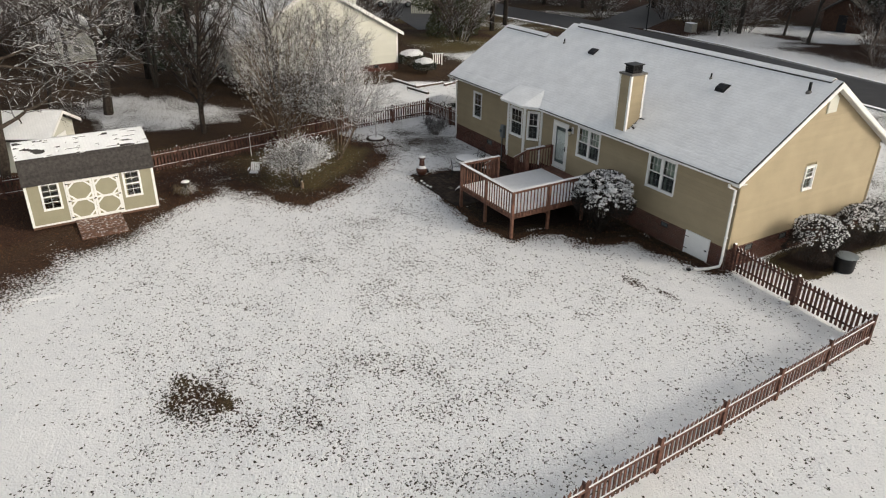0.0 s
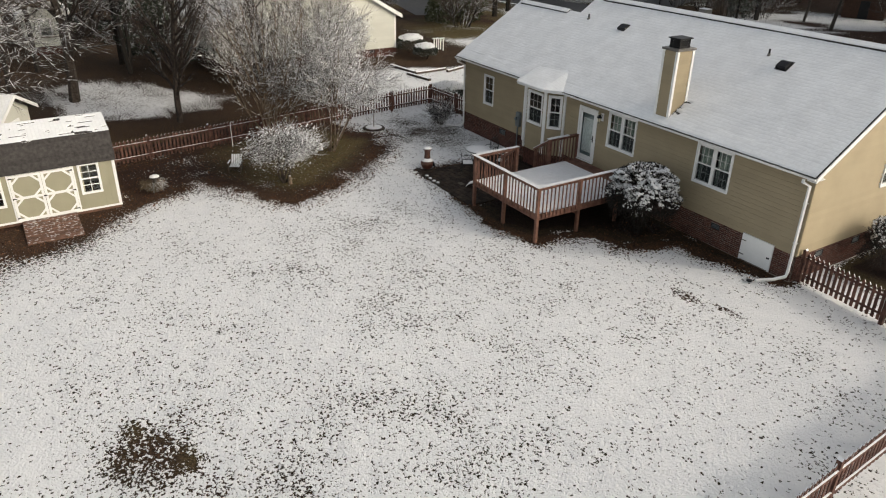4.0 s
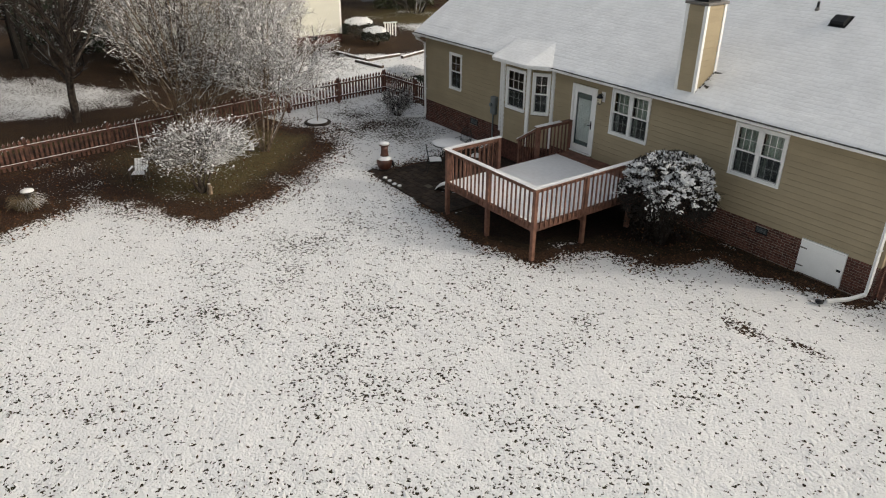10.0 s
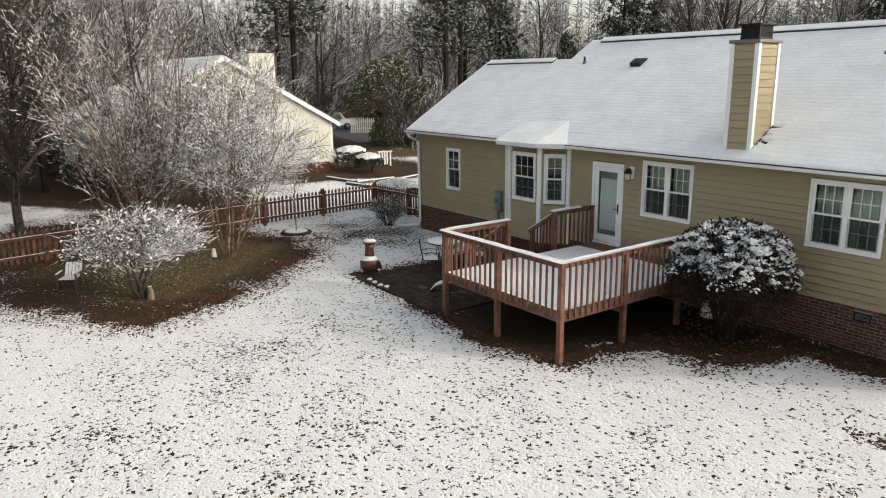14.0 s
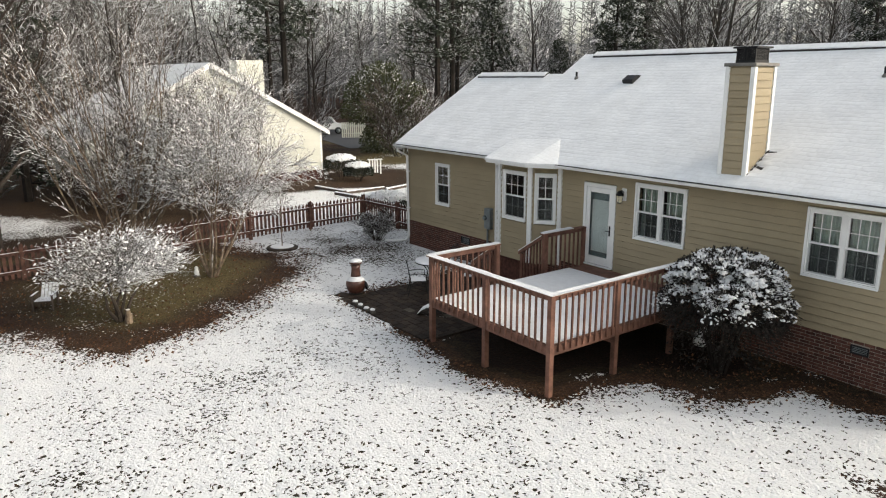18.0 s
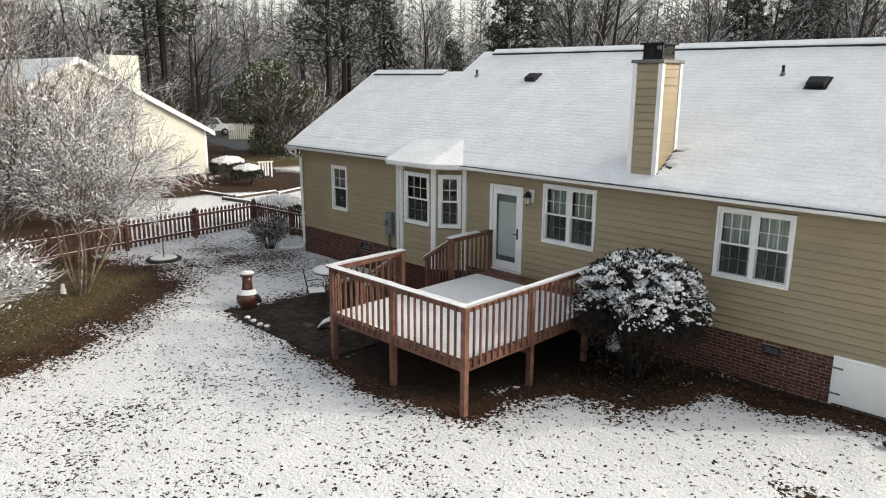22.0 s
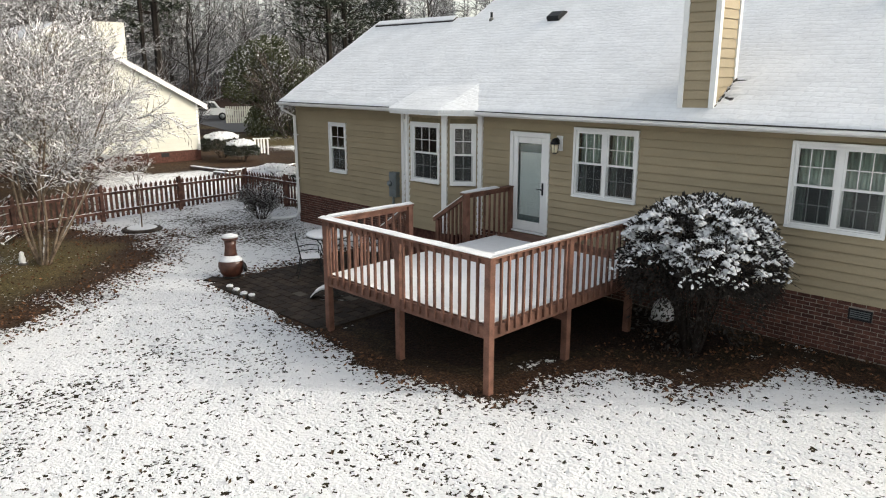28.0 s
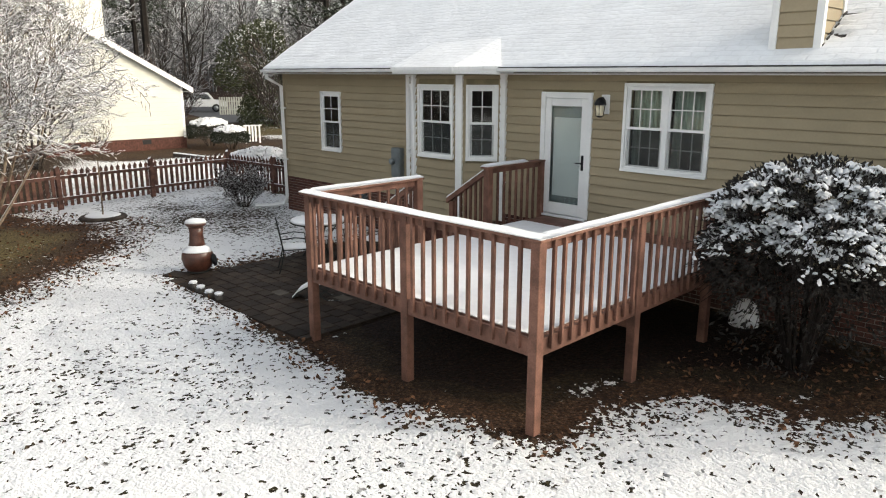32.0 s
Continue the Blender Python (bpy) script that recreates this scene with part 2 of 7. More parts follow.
def ground_material():
    """Snow that lies thin over turf and mulch: a vertex colour says how bare (R), how brown (G) and how speckled (B) a place is."""
    m = bpy.data.materials.new("thin_snow_on_turf")
    m.use_nodes = True
    N, L = m.node_tree.nodes, m.node_tree.links
    b = N["Principled BSDF"]
    geo = N.new("ShaderNodeNewGeometry")
    at = N.new("ShaderNodeVertexColor"); at.layer_name = "cover"
    sep = N.new("ShaderNodeSeparateColor"); L.new(at.outputs["Color"], sep.inputs["Color"])

    def noise_node(scale, detail=3.0, rough=0.5, stretch=None):
        n = N.new("ShaderNodeTexNoise")
        n.inputs["Scale"].default_value, n.inputs["Detail"].default_value, n.inputs["Roughness"].default_value = scale, detail, rough
        if stretch:
            mp = N.new("ShaderNodeMapping"); mp.inputs["Scale"].default_value = stretch
            L.new(geo.outputs["Position"], mp.inputs["Vector"]); L.new(mp.outputs["Vector"], n.inputs["Vector"])
        else:
            L.new(geo.outputs["Position"], n.inputs["Vector"])
        return n.outputs["Fac"]

    def ramp(fac, stops):
        r = N.new("ShaderNodeValToRGB")
        while len(r.color_ramp.elements) < len(stops):
            r.color_ramp.elements.new(0.5)
        for e, (p, c) in zip(r.color_ramp.elements, stops):
            e.position, e.color = p, (*c, 1) if len(c) == 3 else c
        L.new(fac, r.inputs["Fac"])
        return r.outputs["Color"]

    def math_node(op, a, bb, c=None):
        n = N.new("ShaderNodeMath"); n.operation = op
        for i, v in enumerate((a, bb, c)):
            if v is None:
                continue
            if isinstance(v, (int, float)):
                n.inputs[i].default_value = v
            else:
                L.new(v, n.inputs[i])
        return n.outputs["Value"]

    def mix(fac, a, bb):
        n = N.new("ShaderNodeMix"); n.data_type = 'RGBA'
        L.new(fac, n.inputs["Factor"])
        for key, v in (("A", a), ("B", bb)):
            if isinstance(v, tuple):
                n.inputs[key].default_value = (*v, 1)
            else:
                L.new(v, n.inputs[key])
        return n.outputs["Result"]

    tuft = noise_node(11.0, 2.0, 0.5)
    tuft2 = noise_node(25.0, 2.0, 0.6)
    patch = noise_node(0.55, 3.0)
    t = math_node('MULTIPLY_ADD', tuft2, 0.42, math_node('MULTIPLY', tuft, 0.58))
    # speckle level: rises with bare, speckle and the broad patches
    level = math_node('MULTIPLY_ADD', sep.outputs["Blue"], 0.25, math_node('MULTIPLY_ADD', patch, 0.26, 0.170))
    level = math_node('ADD', level, math_node('MULTIPLY', sep.outputs["Red"], 0.62))
    d = math_node('SUBTRACT', math_node('ADD', level, -0.028), t)
    show = N.new("ShaderNodeMapRange"); show.inputs["From Min"].default_value, show.inputs["From Max"].default_value = -0.006, 0.010
    L.new(d, show.inputs["Value"])
    # single dark tufts, each in a cell of its own
    jog = N.new("ShaderNodeTexNoise"); jog.inputs["Scale"].default_value = 16.0
    L.new(geo.outputs["Position"], jog.inputs["Vector"])
    shift = N.new("ShaderNodeVectorMath"); shift.operation = 'MULTIPLY_ADD'; shift.inputs[1].default_value = (0.16, 0.16, 0.0)
    L.new(jog.outputs["Color"], shift.inputs[0]); L.new(geo.outputs["Position"], shift.inputs[2])
    cell = N.new("ShaderNodeTexVoronoi"); cell.voronoi_dimensions = '2D'; cell.inputs["Scale"].default_value = 11.5
    L.new(shift.outputs["Vector"], cell.inputs["Vector"])
    chance = N.new("ShaderNodeSeparateColor"); L.new(cell.outputs["Color"], chance.inputs["Color"])
    def step(value, lo, hi):
        q = N.new("ShaderNodeMapRange"); q.inputs["From Min"].default_value, q.inputs["From Max"].default_value = lo, hi
        L.new(value, q.inputs["Value"])
        return q.outputs["Result"]
    round_ = step(math_node('SUBTRACT', math_node('MULTIPLY_ADD', chance.outputs["Green"], 0.30, 0.10), cell.outputs["Distance"]), -0.03, 0.04)
    there = step(math_node('SUBTRACT', math_node('MULTIPLY_ADD', level, 3.0, -0.90), chance.outputs["Red"]), -0.02, 0.02)
    bared = math_node('MAXIMUM', show.outputs["Result"], math_node('MULTIPLY', round_, there))
    g1, g2 = noise_node(26.0, 5.0, 0.75), noise_node(1.7, 3.0)
    turf = mix(g2, ramp(g1, [(0.34, (0.028, 0.026, 0.009)), (0.48, (0.092, 0.084, 0.026)), (0.62, (0.25, 0.22, 0.09))]),
               ramp(g1, [(0.36, (0.028, 0.017, 0.009)), (0.52, (0.09, 0.055, 0.028)), (0.64, (0.21, 0.14, 0.08))]))
    # noise mixes the mulch tones; low Blue paints house shade into the deck bed
    shade_mix = math_node('MULTIPLY_ADD', g2, 0.6, math_node('MULTIPLY_ADD', sep.outputs["Blue"], -0.8, 0.72))
    mulch = mix(shade_mix, ramp(g1, [(0.34, (0.010, 0.0045, 0.003)), (0.46, (0.031, 0.0135, 0.0075)), (0.56, (0.075, 0.034, 0.018)), (0.66, (0.17, 0.092, 0.054))]),
                ramp(g1, [(0.36, (0.005, 0.0026, 0.002)), (0.48, (0.011, 0.0055, 0.004)), (0.58, (0.024, 0.012, 0.008)), (0.68, (0.07, 0.042, 0.028))]))
    # turf colour scaled by bareness: dark in lawn specks, brighter in the beds
    toned = N.new("ShaderNodeVectorMath"); toned.operation = 'SCALE'
    L.new(turf, toned.inputs[0]); L.new(math_node('MULTIPLY_ADD', sep.outputs["Red"], 1.5, 0.2), toned.inputs["Scale"])
    soil = mix(sep.outputs["Green"], toned.outputs["Vector"], mulch)
    snow = ramp(noise_node(2.3, 3.0), [(0.3, (0.70, 0.705, 0.715)), (0.7, (0.755, 0.757, 0.76))])
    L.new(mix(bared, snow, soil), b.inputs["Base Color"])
    b.inputs["Roughness"].default_value = 0.85
    b.inputs["Specular IOR Level"].default_value = 0.2
    h = math_node('SUBTRACT', math_node('MULTIPLY', tuft, 0.5), math_node('MULTIPLY', bared, 0.35))
    h = math_node('MULTIPLY_ADD', tuft2, 0.45, math_node('MULTIPLY_ADD', g1, 0.18, h))
    bp = N.new("ShaderNodeBump"); bp.inputs["Strength"].default_value, bp.inputs["Distance"].default_value = 0.9, 0.09
    L.new(h, bp.inputs["Height"]); L.new(bp.outputs["Normal"], b.inputs["Normal"])
    return m


# ---- building blocks ----
def mesh_of(bm, name, material):
    me = bpy.data.meshes.new(name)
    bm.to_mesh(me)
    bm.free()
    if material:
        me.materials.append(material)
    return me


def part(name, bm, material, parent, label=""):
    ob = new(name, mesh_of(bm, name, material) if isinstance(bm, bmesh.types.BMesh) else bm)
    ob.parent = parent
    if label:
        ob["label"] = label
    return ob


def root(name, at=None, label="", category="", group="", kind=""):
    ob = new(name)
    ob.empty_display_size = 0.2
    if at is not None:
        ob.matrix_world = at
    return tagged(ob, label, category, group, kind)


def thing(name, bm, material, label="", category="", group="", kind="", at=None):
    ob = new(name, mesh_of(bm, name, material) if isinstance(bm, bmesh.types.BMesh) else bm)
    if at is not None:
        ob.matrix_world = at
    return tagged(ob, label, category, group, kind)


def box(bm, x0, x1, y0, y1, z0, z1, bevel=0.0, m=None):
    v = [bm.verts.new(m @ Vector(p) if m else p) for p in ((x0, y0, z0), (x1, y0, z0), (x1, y1, z0), (x0, y1, z0), (x0, y0, z1), (x1, y0, z1), (x1, y1, z1), (x0, y1, z1))]
    f = [bm.faces.new([v[i] for i in q]) for q in ((3, 2, 1, 0), (4, 5, 6, 7), (0, 1, 5, 4), (1, 2, 6, 5), (2, 3, 7, 6), (3, 0, 4, 7))]
    if bevel:
        e = {e for q in f for e in q.edges}
        bmesh.ops.bevel(bm, geom=list(e), offset=bevel, segments=1, affect='EDGES', profile=0.5)
    return bm


def B(x0, x1, y0, y1, z0, z1, bevel=0.0, m=None):
    return box(bmesh.new(), min(x0, x1), max(x0, x1), min(y0, y1), max(y0, y1), min(z0, z1), max(z0, z1), bevel, m)


def prism(bm, outline, y0, y1, axis="y"):
    """A flat outline of (a, b) swept along an axis: y takes (x, z), x takes (y, z), z takes (x, y)."""
    def at(a, b, c):
        return {"y": (a, c, b), "x": (c, a, b), "z": (a, b, c)}[axis]
    p = [bm.verts.new(at(a, b, y0)) for a, b in outline]
    q = [bm.verts.new(at(a, b, y1)) for a, b in outline]
    n = len(outline)
    bm.faces.new(p); bm.faces.new(q[::-1])
    for i in range(n):
        bm.faces.new((p[i], q[i], q[(i + 1) % n], p[(i + 1) % n]))
    bmesh.ops.recalc_face_normals(bm, faces=bm.faces)
    return bm


def P(outline, y0, y1, axis="y"):
    return prism(bmesh.new(), outline, y0, y1, axis)


def lathe(profile, steps=20, bm=None, at=(0, 0, 0)):
    bm = bm or bmesh.new()
    rings = [[bm.verts.new((at[0] + r * math.cos(2 * math.pi * k / steps), at[1] + r * math.sin(2 * math.pi * k / steps), at[2] + z)) for k in range(steps)] for r, z in profile]
    for a, b in zip(rings, rings[1:]):
        for k in range(steps):
            bm.faces.new((a[k], a[(k + 1) % steps], b[(k + 1) % steps], b[k]))
    bm.faces.new(rings[0][::-1]); bm.faces.new(rings[-1])
    for f in bm.faces:
        f.smooth = True
    return bm


def tube(bm, pts, r, sides=6):
    """A round bar along points; r is one radius or one for each point."""
    pts = [Vector(p) for p in pts]
    rs = r if isinstance(r, (list, tuple)) else [r] * len(pts)
    rings = []
    for i, p in enumerate(pts):
        d = (pts[min(i + 1, len(pts) - 1)] - pts[max(i - 1, 0)]).normalized()
        a = d.orthogonal().normalized() if not rings else (side - side.dot(d) * d).normalized()
        side = a
        c = d.cross(a)
        rings.append([bm.verts.new(p + rs[i] * (math.cos(2 * math.pi * k / sides) * a + math.sin(2 * math.pi * k / sides) * c)) for k in range(sides)])
    for a, b in zip(rings, rings[1:]):
        for k in range(sides):
            bm.faces.new((a[k], a[(k + 1) % sides], b[(k + 1) % sides], b[k]))
    bm.faces.new(rings[0][::-1]); bm.faces.new(rings[-1])
    return bm


def T(pts, r, sides=6):
    return tube(bmesh.new(), pts, r, sides)


def segments_mesh(name, material, segs, sides=3, tips=()):
    """Many tapered bars at once: rows of p0, p1, r0, r1; the tips run out to a point."""
    s = np.asarray(list(segs) + list(tips), float)
    blunt = len(s) - len(tips)
    p0, p1, r0, r1 = s[:, :3], s[:, 3:6], s[:, 6], s[:, 7]
    d = p1 - p0
    d /= np.linalg.norm(d, axis=1, keepdims=True) + 1e-9
    ref = np.where(np.abs(d[:, 2:3]) < 0.9, np.array([[0, 0, 1.0]]), np.array([[1.0, 0, 0]]))
    a = np.cross(d, ref); a /= np.linalg.norm(a, axis=1, keepdims=True) + 1e-9
    c = np.cross(d, a)
    n = len(s)
    verts = np.empty((n, 2, sides, 3))
    for k in range(sides):
        w = math.cos(2 * math.pi * k / sides) * a + math.sin(2 * math.pi * k / sides) * c
        verts[:, 0, k], verts[:, 1, k] = p0 + r0[:, None] * w, p1 + r1[:, None] * w
    base = (np.arange(n) * 2 * sides)[:, None]
    verts[blunt:, 1, 0] = p1[blunt:]
    quads = [np.concatenate([base + k, base + (k + 1) % sides, base + sides + (k + 1) % sides, base + sides + k], 1)[:blunt] for k in range(sides)]
    faces = np.stack(quads, 1).reshape(-1, 4).tolist()
    if len(tips):
        faces += np.stack([np.concatenate([base + k, base + (k + 1) % sides, base + sides], 1)[blunt:] for k in range(sides)], 1).reshape(-1, 3).tolist()
    me = bpy.data.meshes.new(name)
    me.from_pydata(verts.reshape(-1, 3).tolist(), [], faces)
    if material:
        me.materials.append(material)
    return me


def quick_mesh(name, material, verts, faces):
    me = bpy.data.meshes.new(name)
    me.from_pydata(np.asarray(verts).tolist(), [], faces if isinstance(faces, list) else np.asarray(faces).tolist())
    if material:
        me.materials.append(material)
    return me


def grid_noise(rng, x, y, cell):
    """Smooth noise of 0 to 1 at the given places, with the given cell in metres."""
    table = rng.random((257, 257))
    u, v = np.asarray(x) / cell, np.asarray(y) / cell
    i, j = np.floor(u).astype(int), np.floor(v).astype(int)
    f, g = u - i, v - j
    f, g = f * f * (3 - 2 * f), g * g * (3 - 2 * g)
    i, j = i % 256, j % 256
    return (table[i, j] * (1 - f) + table[i + 1, j] * f) * (1 - g) + (table[i, j + 1] * (1 - f) + table[i + 1, j + 1] * f) * g


def inside(x, y, poly):
    """How far places lie inside a polygon (negative outside), in metres."""
    far = np.full(np.shape(x), 1e9)
    odd = np.zeros(np.shape(x), bool)
    for (x0, y0), (x1, y1) in zip(poly, poly[1:] + poly[:1]):
        dx, dy = x1 - x0, y1 - y0
        t = np.clip(((x - x0) * dx + (y - y0) * dy) / (dx * dx + dy * dy), 0, 1)
        far = np.minimum(far, np.hypot(x - x0 - t * dx, y - y0 - t * dy))
        if y0 != y1:
            odd ^= ((y0 > y) != (y1 > y)) & (x < (x1 - x0) * (y - y0) / (y1 - y0) + x0)
    return np.where(odd, far, -far)


# ---- ground ----
DECK_BED = [(-3.9, -5.0), (0.1, -5.3), (1.7, -5.65), (2.8, -5.5), (4.0, -5.1), (4.3, -3.6), (4.6, -3.1), (5.1, -2.95), (5.6, -3.1), (6.1, -2.3), (6.6, -1.1), (7.6, -1.0), (9.0, -0.6), (10.1, -0.35), (10.1, 0.4), (-4.2, 0.4)]
TREE_BED = [(-5.7, -16.2), (-6.8, -13.4), (-5.6, -12.6), (-3.2, -10.9), (-4.1, -8.8), (-5.7, -6.4), (-6.9, -5.3), (-9.0, -3.9), (-10.2, -5.0), (-12.6, -5.6), (-12.2, -12.0), (-10.5, -17.5)]
GRASS_END = [(-3.5, -10.0), (-4.0, -8.6), (-5.7, -6.4), (-6.9, -5.3), (-9.0, -3.9), (-10.5, -5.0), (-11.5, -5.4), (-8.0, -9.0), (-5.5, -11.0)]
SHED_BED = [(-0.3, -22.9), (-3.2, -20.8), (-3.9, -18.4), (-5.7, -16.2), (-10.5, -16.0), (-15.0, -16.0), (-18.0, -34.0), (2.0, -34.0), (1.0, -26.0)]
FENCE_STRIP = [(-12.3, -4.8), (-14.0, -4.8), (-14.4, -12.0), (-13.0, -18.0), (-10.5, -17.0), (-11.3, -11.5)]
GABLE_BED = [(10.0, 1.5), (12.1, 1.6), (12.6, 4.0), (11.8, 6.0), (12.4, 9.5), (10.0, 9.5)]
NEXT_LAWN = [(-17.6, -18.5), (-16.0, -14.2), (-16.2, -10.5), (-17.0, -7.6), (-19.2, -6.4), (-22.0, -8.2), (-25.5, -10.5), (-29.0, -12.5), (-28.0, -17.5)]
SIDE_LAWN = [(-12.6, -4.6), (-18.4, -3.4), (-22.8, -0.8), (-23.0, 3.6), (-21.5, 5.5), (-20.5, 8.5), (-13.0, 9.0), (-12.5, 2.5)]
FRONT_BED = [(-8.3, 0.6), (-9.2, 0.4), (-11.5, 1.2), (-12.6, 1.6), (-12.6, 2.6), (-8.3, 2.6)]


def build_ground():
    rng = np.random.default_rng(5)
    def axis(lo, hi, fine):
        out = [-2500, -1200, -600, -350, -220, -150, -110]
        a = list(np.arange(-85, lo, 1.6)) + list(np.arange(lo, hi, fine)) + list(np.arange(hi, 60, 1.6))
        return np.array(out + a + [80, 110, 160, 240, 400, 800, 2500])
    xs, ys = axis(-14.2, 19.0, 0.115), axis(-25.0, 1.2, 0.115)
    X, Y = np.meshgrid(xs, ys, indexing="ij")
    edge = (grid_noise(rng, X, Y, 0.9) - 0.5) * 0.7 + (grid_noise(rng, X, Y, 0.28) - 0.5) * 0.45
    def soft(poly, width=0.5, wob=1.0):
        return np.clip((inside(X, Y, poly) + edge * wob) / width + 0.12, 0, 1)
    deck, tree, grass, shed = soft(DECK_BED, 1.0, 0.6), soft(TREE_BED, 0.9), soft(GRASS_END, 1.4), soft(SHED_BED, 3.0)
    strip, gable, front = soft(FENCE_STRIP, 0.9), soft(GABLE_BED, 0.5, 0.6), soft(FRONT_BED, 0.6)
    U, V = 0.8 * X + 0.6 * Y + 60, 0.8 * Y - 0.6 * X + 60
    broad = grid_noise(rng, U, V, 5.0) * 0.4 + grid_noise(rng, X, Y, 1.9) * 0.3 + grid_noise(rng, V, U, 0.8) * 0.3
    bare = np.maximum.reduce([deck, tree * (0.37 + 0.22 * broad), shed * (0.36 + 0.4 * broad), strip * 0.9, gable, front * 0.8])
    turf = np.clip((inside(X, Y, TREE_BED) + edge * 0.8 - 0.6) / 0.9, 0, 1) * np.clip((Y + 13.0) / 3, 0, 1)
    brown = np.clip(np.maximum.reduce([deck, tree, shed, strip, gable, front]) - turf * 0.85, 0, 1)
    near_bed = np.maximum.reduce([np.clip(1 + inside(X, Y, p) / 0.8, 0, 1) for p in (DECK_BED, TREE_BED, SHED_BED)])
    brown = np.maximum(brown, near_bed * (1 - turf) * 0.9)
    speck = np.clip(0.34 + 1.2 * (broad - 0.45), 0, 1) * np.clip(1.15 - np.hypot((X - 6.5) / 11, (Y + 10) / 11) ** 2 * 0.55, 0.25, 1)
    # leaves blown round the beds, the worn spots of the lawn
    halo = np.maximum.reduce([np.clip(1 + inside(X, Y, p) / w_, 0, 1) for p, w_ in ((DECK_BED, 1.5), (SHED_BED, 3.2), (TREE_BED, 1.9))])
    speck = np.maximum(speck, halo ** 1.6 * 0.95 * (0.7 + 0.6 * broad))
    # no speckle in the deck bed, which also selects its shade-dark mulch
    speck = np.where(inside(X, Y, DECK_BED) > 0.45, 0.0, speck)
    speck = speck * (1 - 0.72 * np.clip((inside(X, Y, TREE_BED) - 0.2) / 1.2, 0, 1))
    for cx, cy, rx, ry, k in ((8.0, -18.5, 1.7, 1.2, 0.95), (9.3, -17.6, 1.0, 0.6, 1.15), (7.0, -17.5, 0.8, 0.6, 1.05), (10.3, -16.2, 3.0, 1.5, 0.6), (8.6, -14.2, 2.6, 1.6, 0.55), (9.1, -3.5, 0.9, 0.35, 1.2), (10.2, -3.1, 0.7, 0.2, 1.1), (6.5, -10.5, 3.5, 1.6, 0.45), (-9.0, -1.8, 3.2, 2.2, 0.85), (-5.6, -2.2, 2.2, 1.4, 0.62)):
        w = np.exp(-((X - cx) / rx) ** 2 - ((Y - cy) / ry) ** 2) * k
        speck = np.maximum(speck, np.clip(w, 0, 0.74))
        brown = np.maximum(brown, np.clip(w * 1.3 - 0.4, 0, 0.85))
        bare = np.maximum(bare, np.clip(w - 0.72, 0, 1) * 0.07)
    # small spots of bare turf in the worn part of the lawn
    for cx, cy, rr, k in ((8.46, -17.85, 0.45, 0.34), (7.55, -18.30, 0.5, 0.16), (6.90, -18.60, 0.38, 0.24), (7.25, -19.65, 0.3, 0.10), (10.1, -16.9, 0.3, 0.10), (7.8, -18.4, 1.5, 0.075), (8.9, -16.9, 0.8, 0.04), (9.2, -3.45, 0.25, 0.12)):
        w = np.exp(-((X - cx) / rr) ** 2 - ((Y - cy) / (rr * 0.8)) ** 2) * k
        bare = np.maximum(bare, w)
    bare = np.where((np.abs(X + 9.6) < 3.5) & (np.abs(Y + 1.4) < 2.4), np.maximum(bare, 0.16 * grid_noise(rng, X, Y, 0.7)), bare)
    # past the fences: patchy snow, brown litter under the woods
    away = np.clip((-12.9 - X) / 1.5, 0, 1)
    litter = np.clip((grid_noise(rng, X, Y, 6.0) * 0.55 + grid_noise(rng, X, Y, 2.2) * 0.45 - 0.33) * 4, 0, 1)
    wood = np.clip((np.hypot(X + 5, Y - 5) - np.where(X > -20, 46, 38)) / 20, 0, 1)
    bare = np.maximum(bare, away * np.where(Y < 11, 0.42 + litter * 0.4, np.where(X < -28, 0.38, 0.06) + litter * 0.5) * (1 - np.maximum(0.86 * soft(NEXT_LAWN, 2.5, 2.0), 0.97 * soft(SIDE_LAWN, 1.0))))
    bare = np.maximum(bare, wood * (0.55 + 0.4 * litter))
    speck = np.where((X < -13.0) | (Y > 10), np.maximum(speck, (0.5 * litter + 0.25) * (1 - 0.4 * np.maximum(soft(NEXT_LAWN, 2.0), soft(SIDE_LAWN, 1.0)))), speck)
    bare = np.where(Y > 24, bare * np.clip(1 - (Y - 24) / 6, 0.75, 1), bare)
    brown = np.maximum(brown, np.maximum(away * np.where(Y < 11, 0.9, litter), wood))
    island = np.clip((Y - 31) / 3, 0, 1) * np.clip(1 - wood, 0, 1)
    bare = np.maximum(bare, island * (0.02 + litter ** 2 * np.where(X > -20, 0.22, 0.42)))
    brown = np.maximum(brown, island)
    # open snowy verge on the far side of the street, with a few brown drifts of leaves
    verge = np.clip((X + 27) / 3, 0, 1) * np.clip((Y - 33) / 2, 0, 1) * np.clip((56 - Y) / 6, 0, 1)
    drift = np.clip((litter - 0.55) * 2.2, 0, 1) * np.clip((Y - 38) / 5, 0, 1)
    bare = bare * (1 - verge) + verge * (0.01 + 0.34 * drift)
    speck = speck * (1 - verge) + verge * (0.30 + 0.4 * drift)
    near = (X > -14.5) & (X < 19.2) & (Y > -25.2) & (Y < 1.4)
    lift = (grid_noise(rng, X, Y, 0.33) - 0.5) * 0.03 + (grid_noise(rng, X, Y, 3.0) - 0.5) * 0.05
    Z = np.where(near, lift * (1 - bare * 0.7) - 0.02 * bare, 0.0)
    far = np.hypot(X, Y)
    Z = Z + np.clip((far - 75) / 300, 0, 1) * 14
    n, k = len(xs), len(ys)
    idx = np.arange(n * k).reshape(n, k)
    quads = np.stack([idx[:-1, :-1], idx[1:, :-1], idx[1:, 1:], idx[:-1, 1:]], -1).reshape(-1, 4)
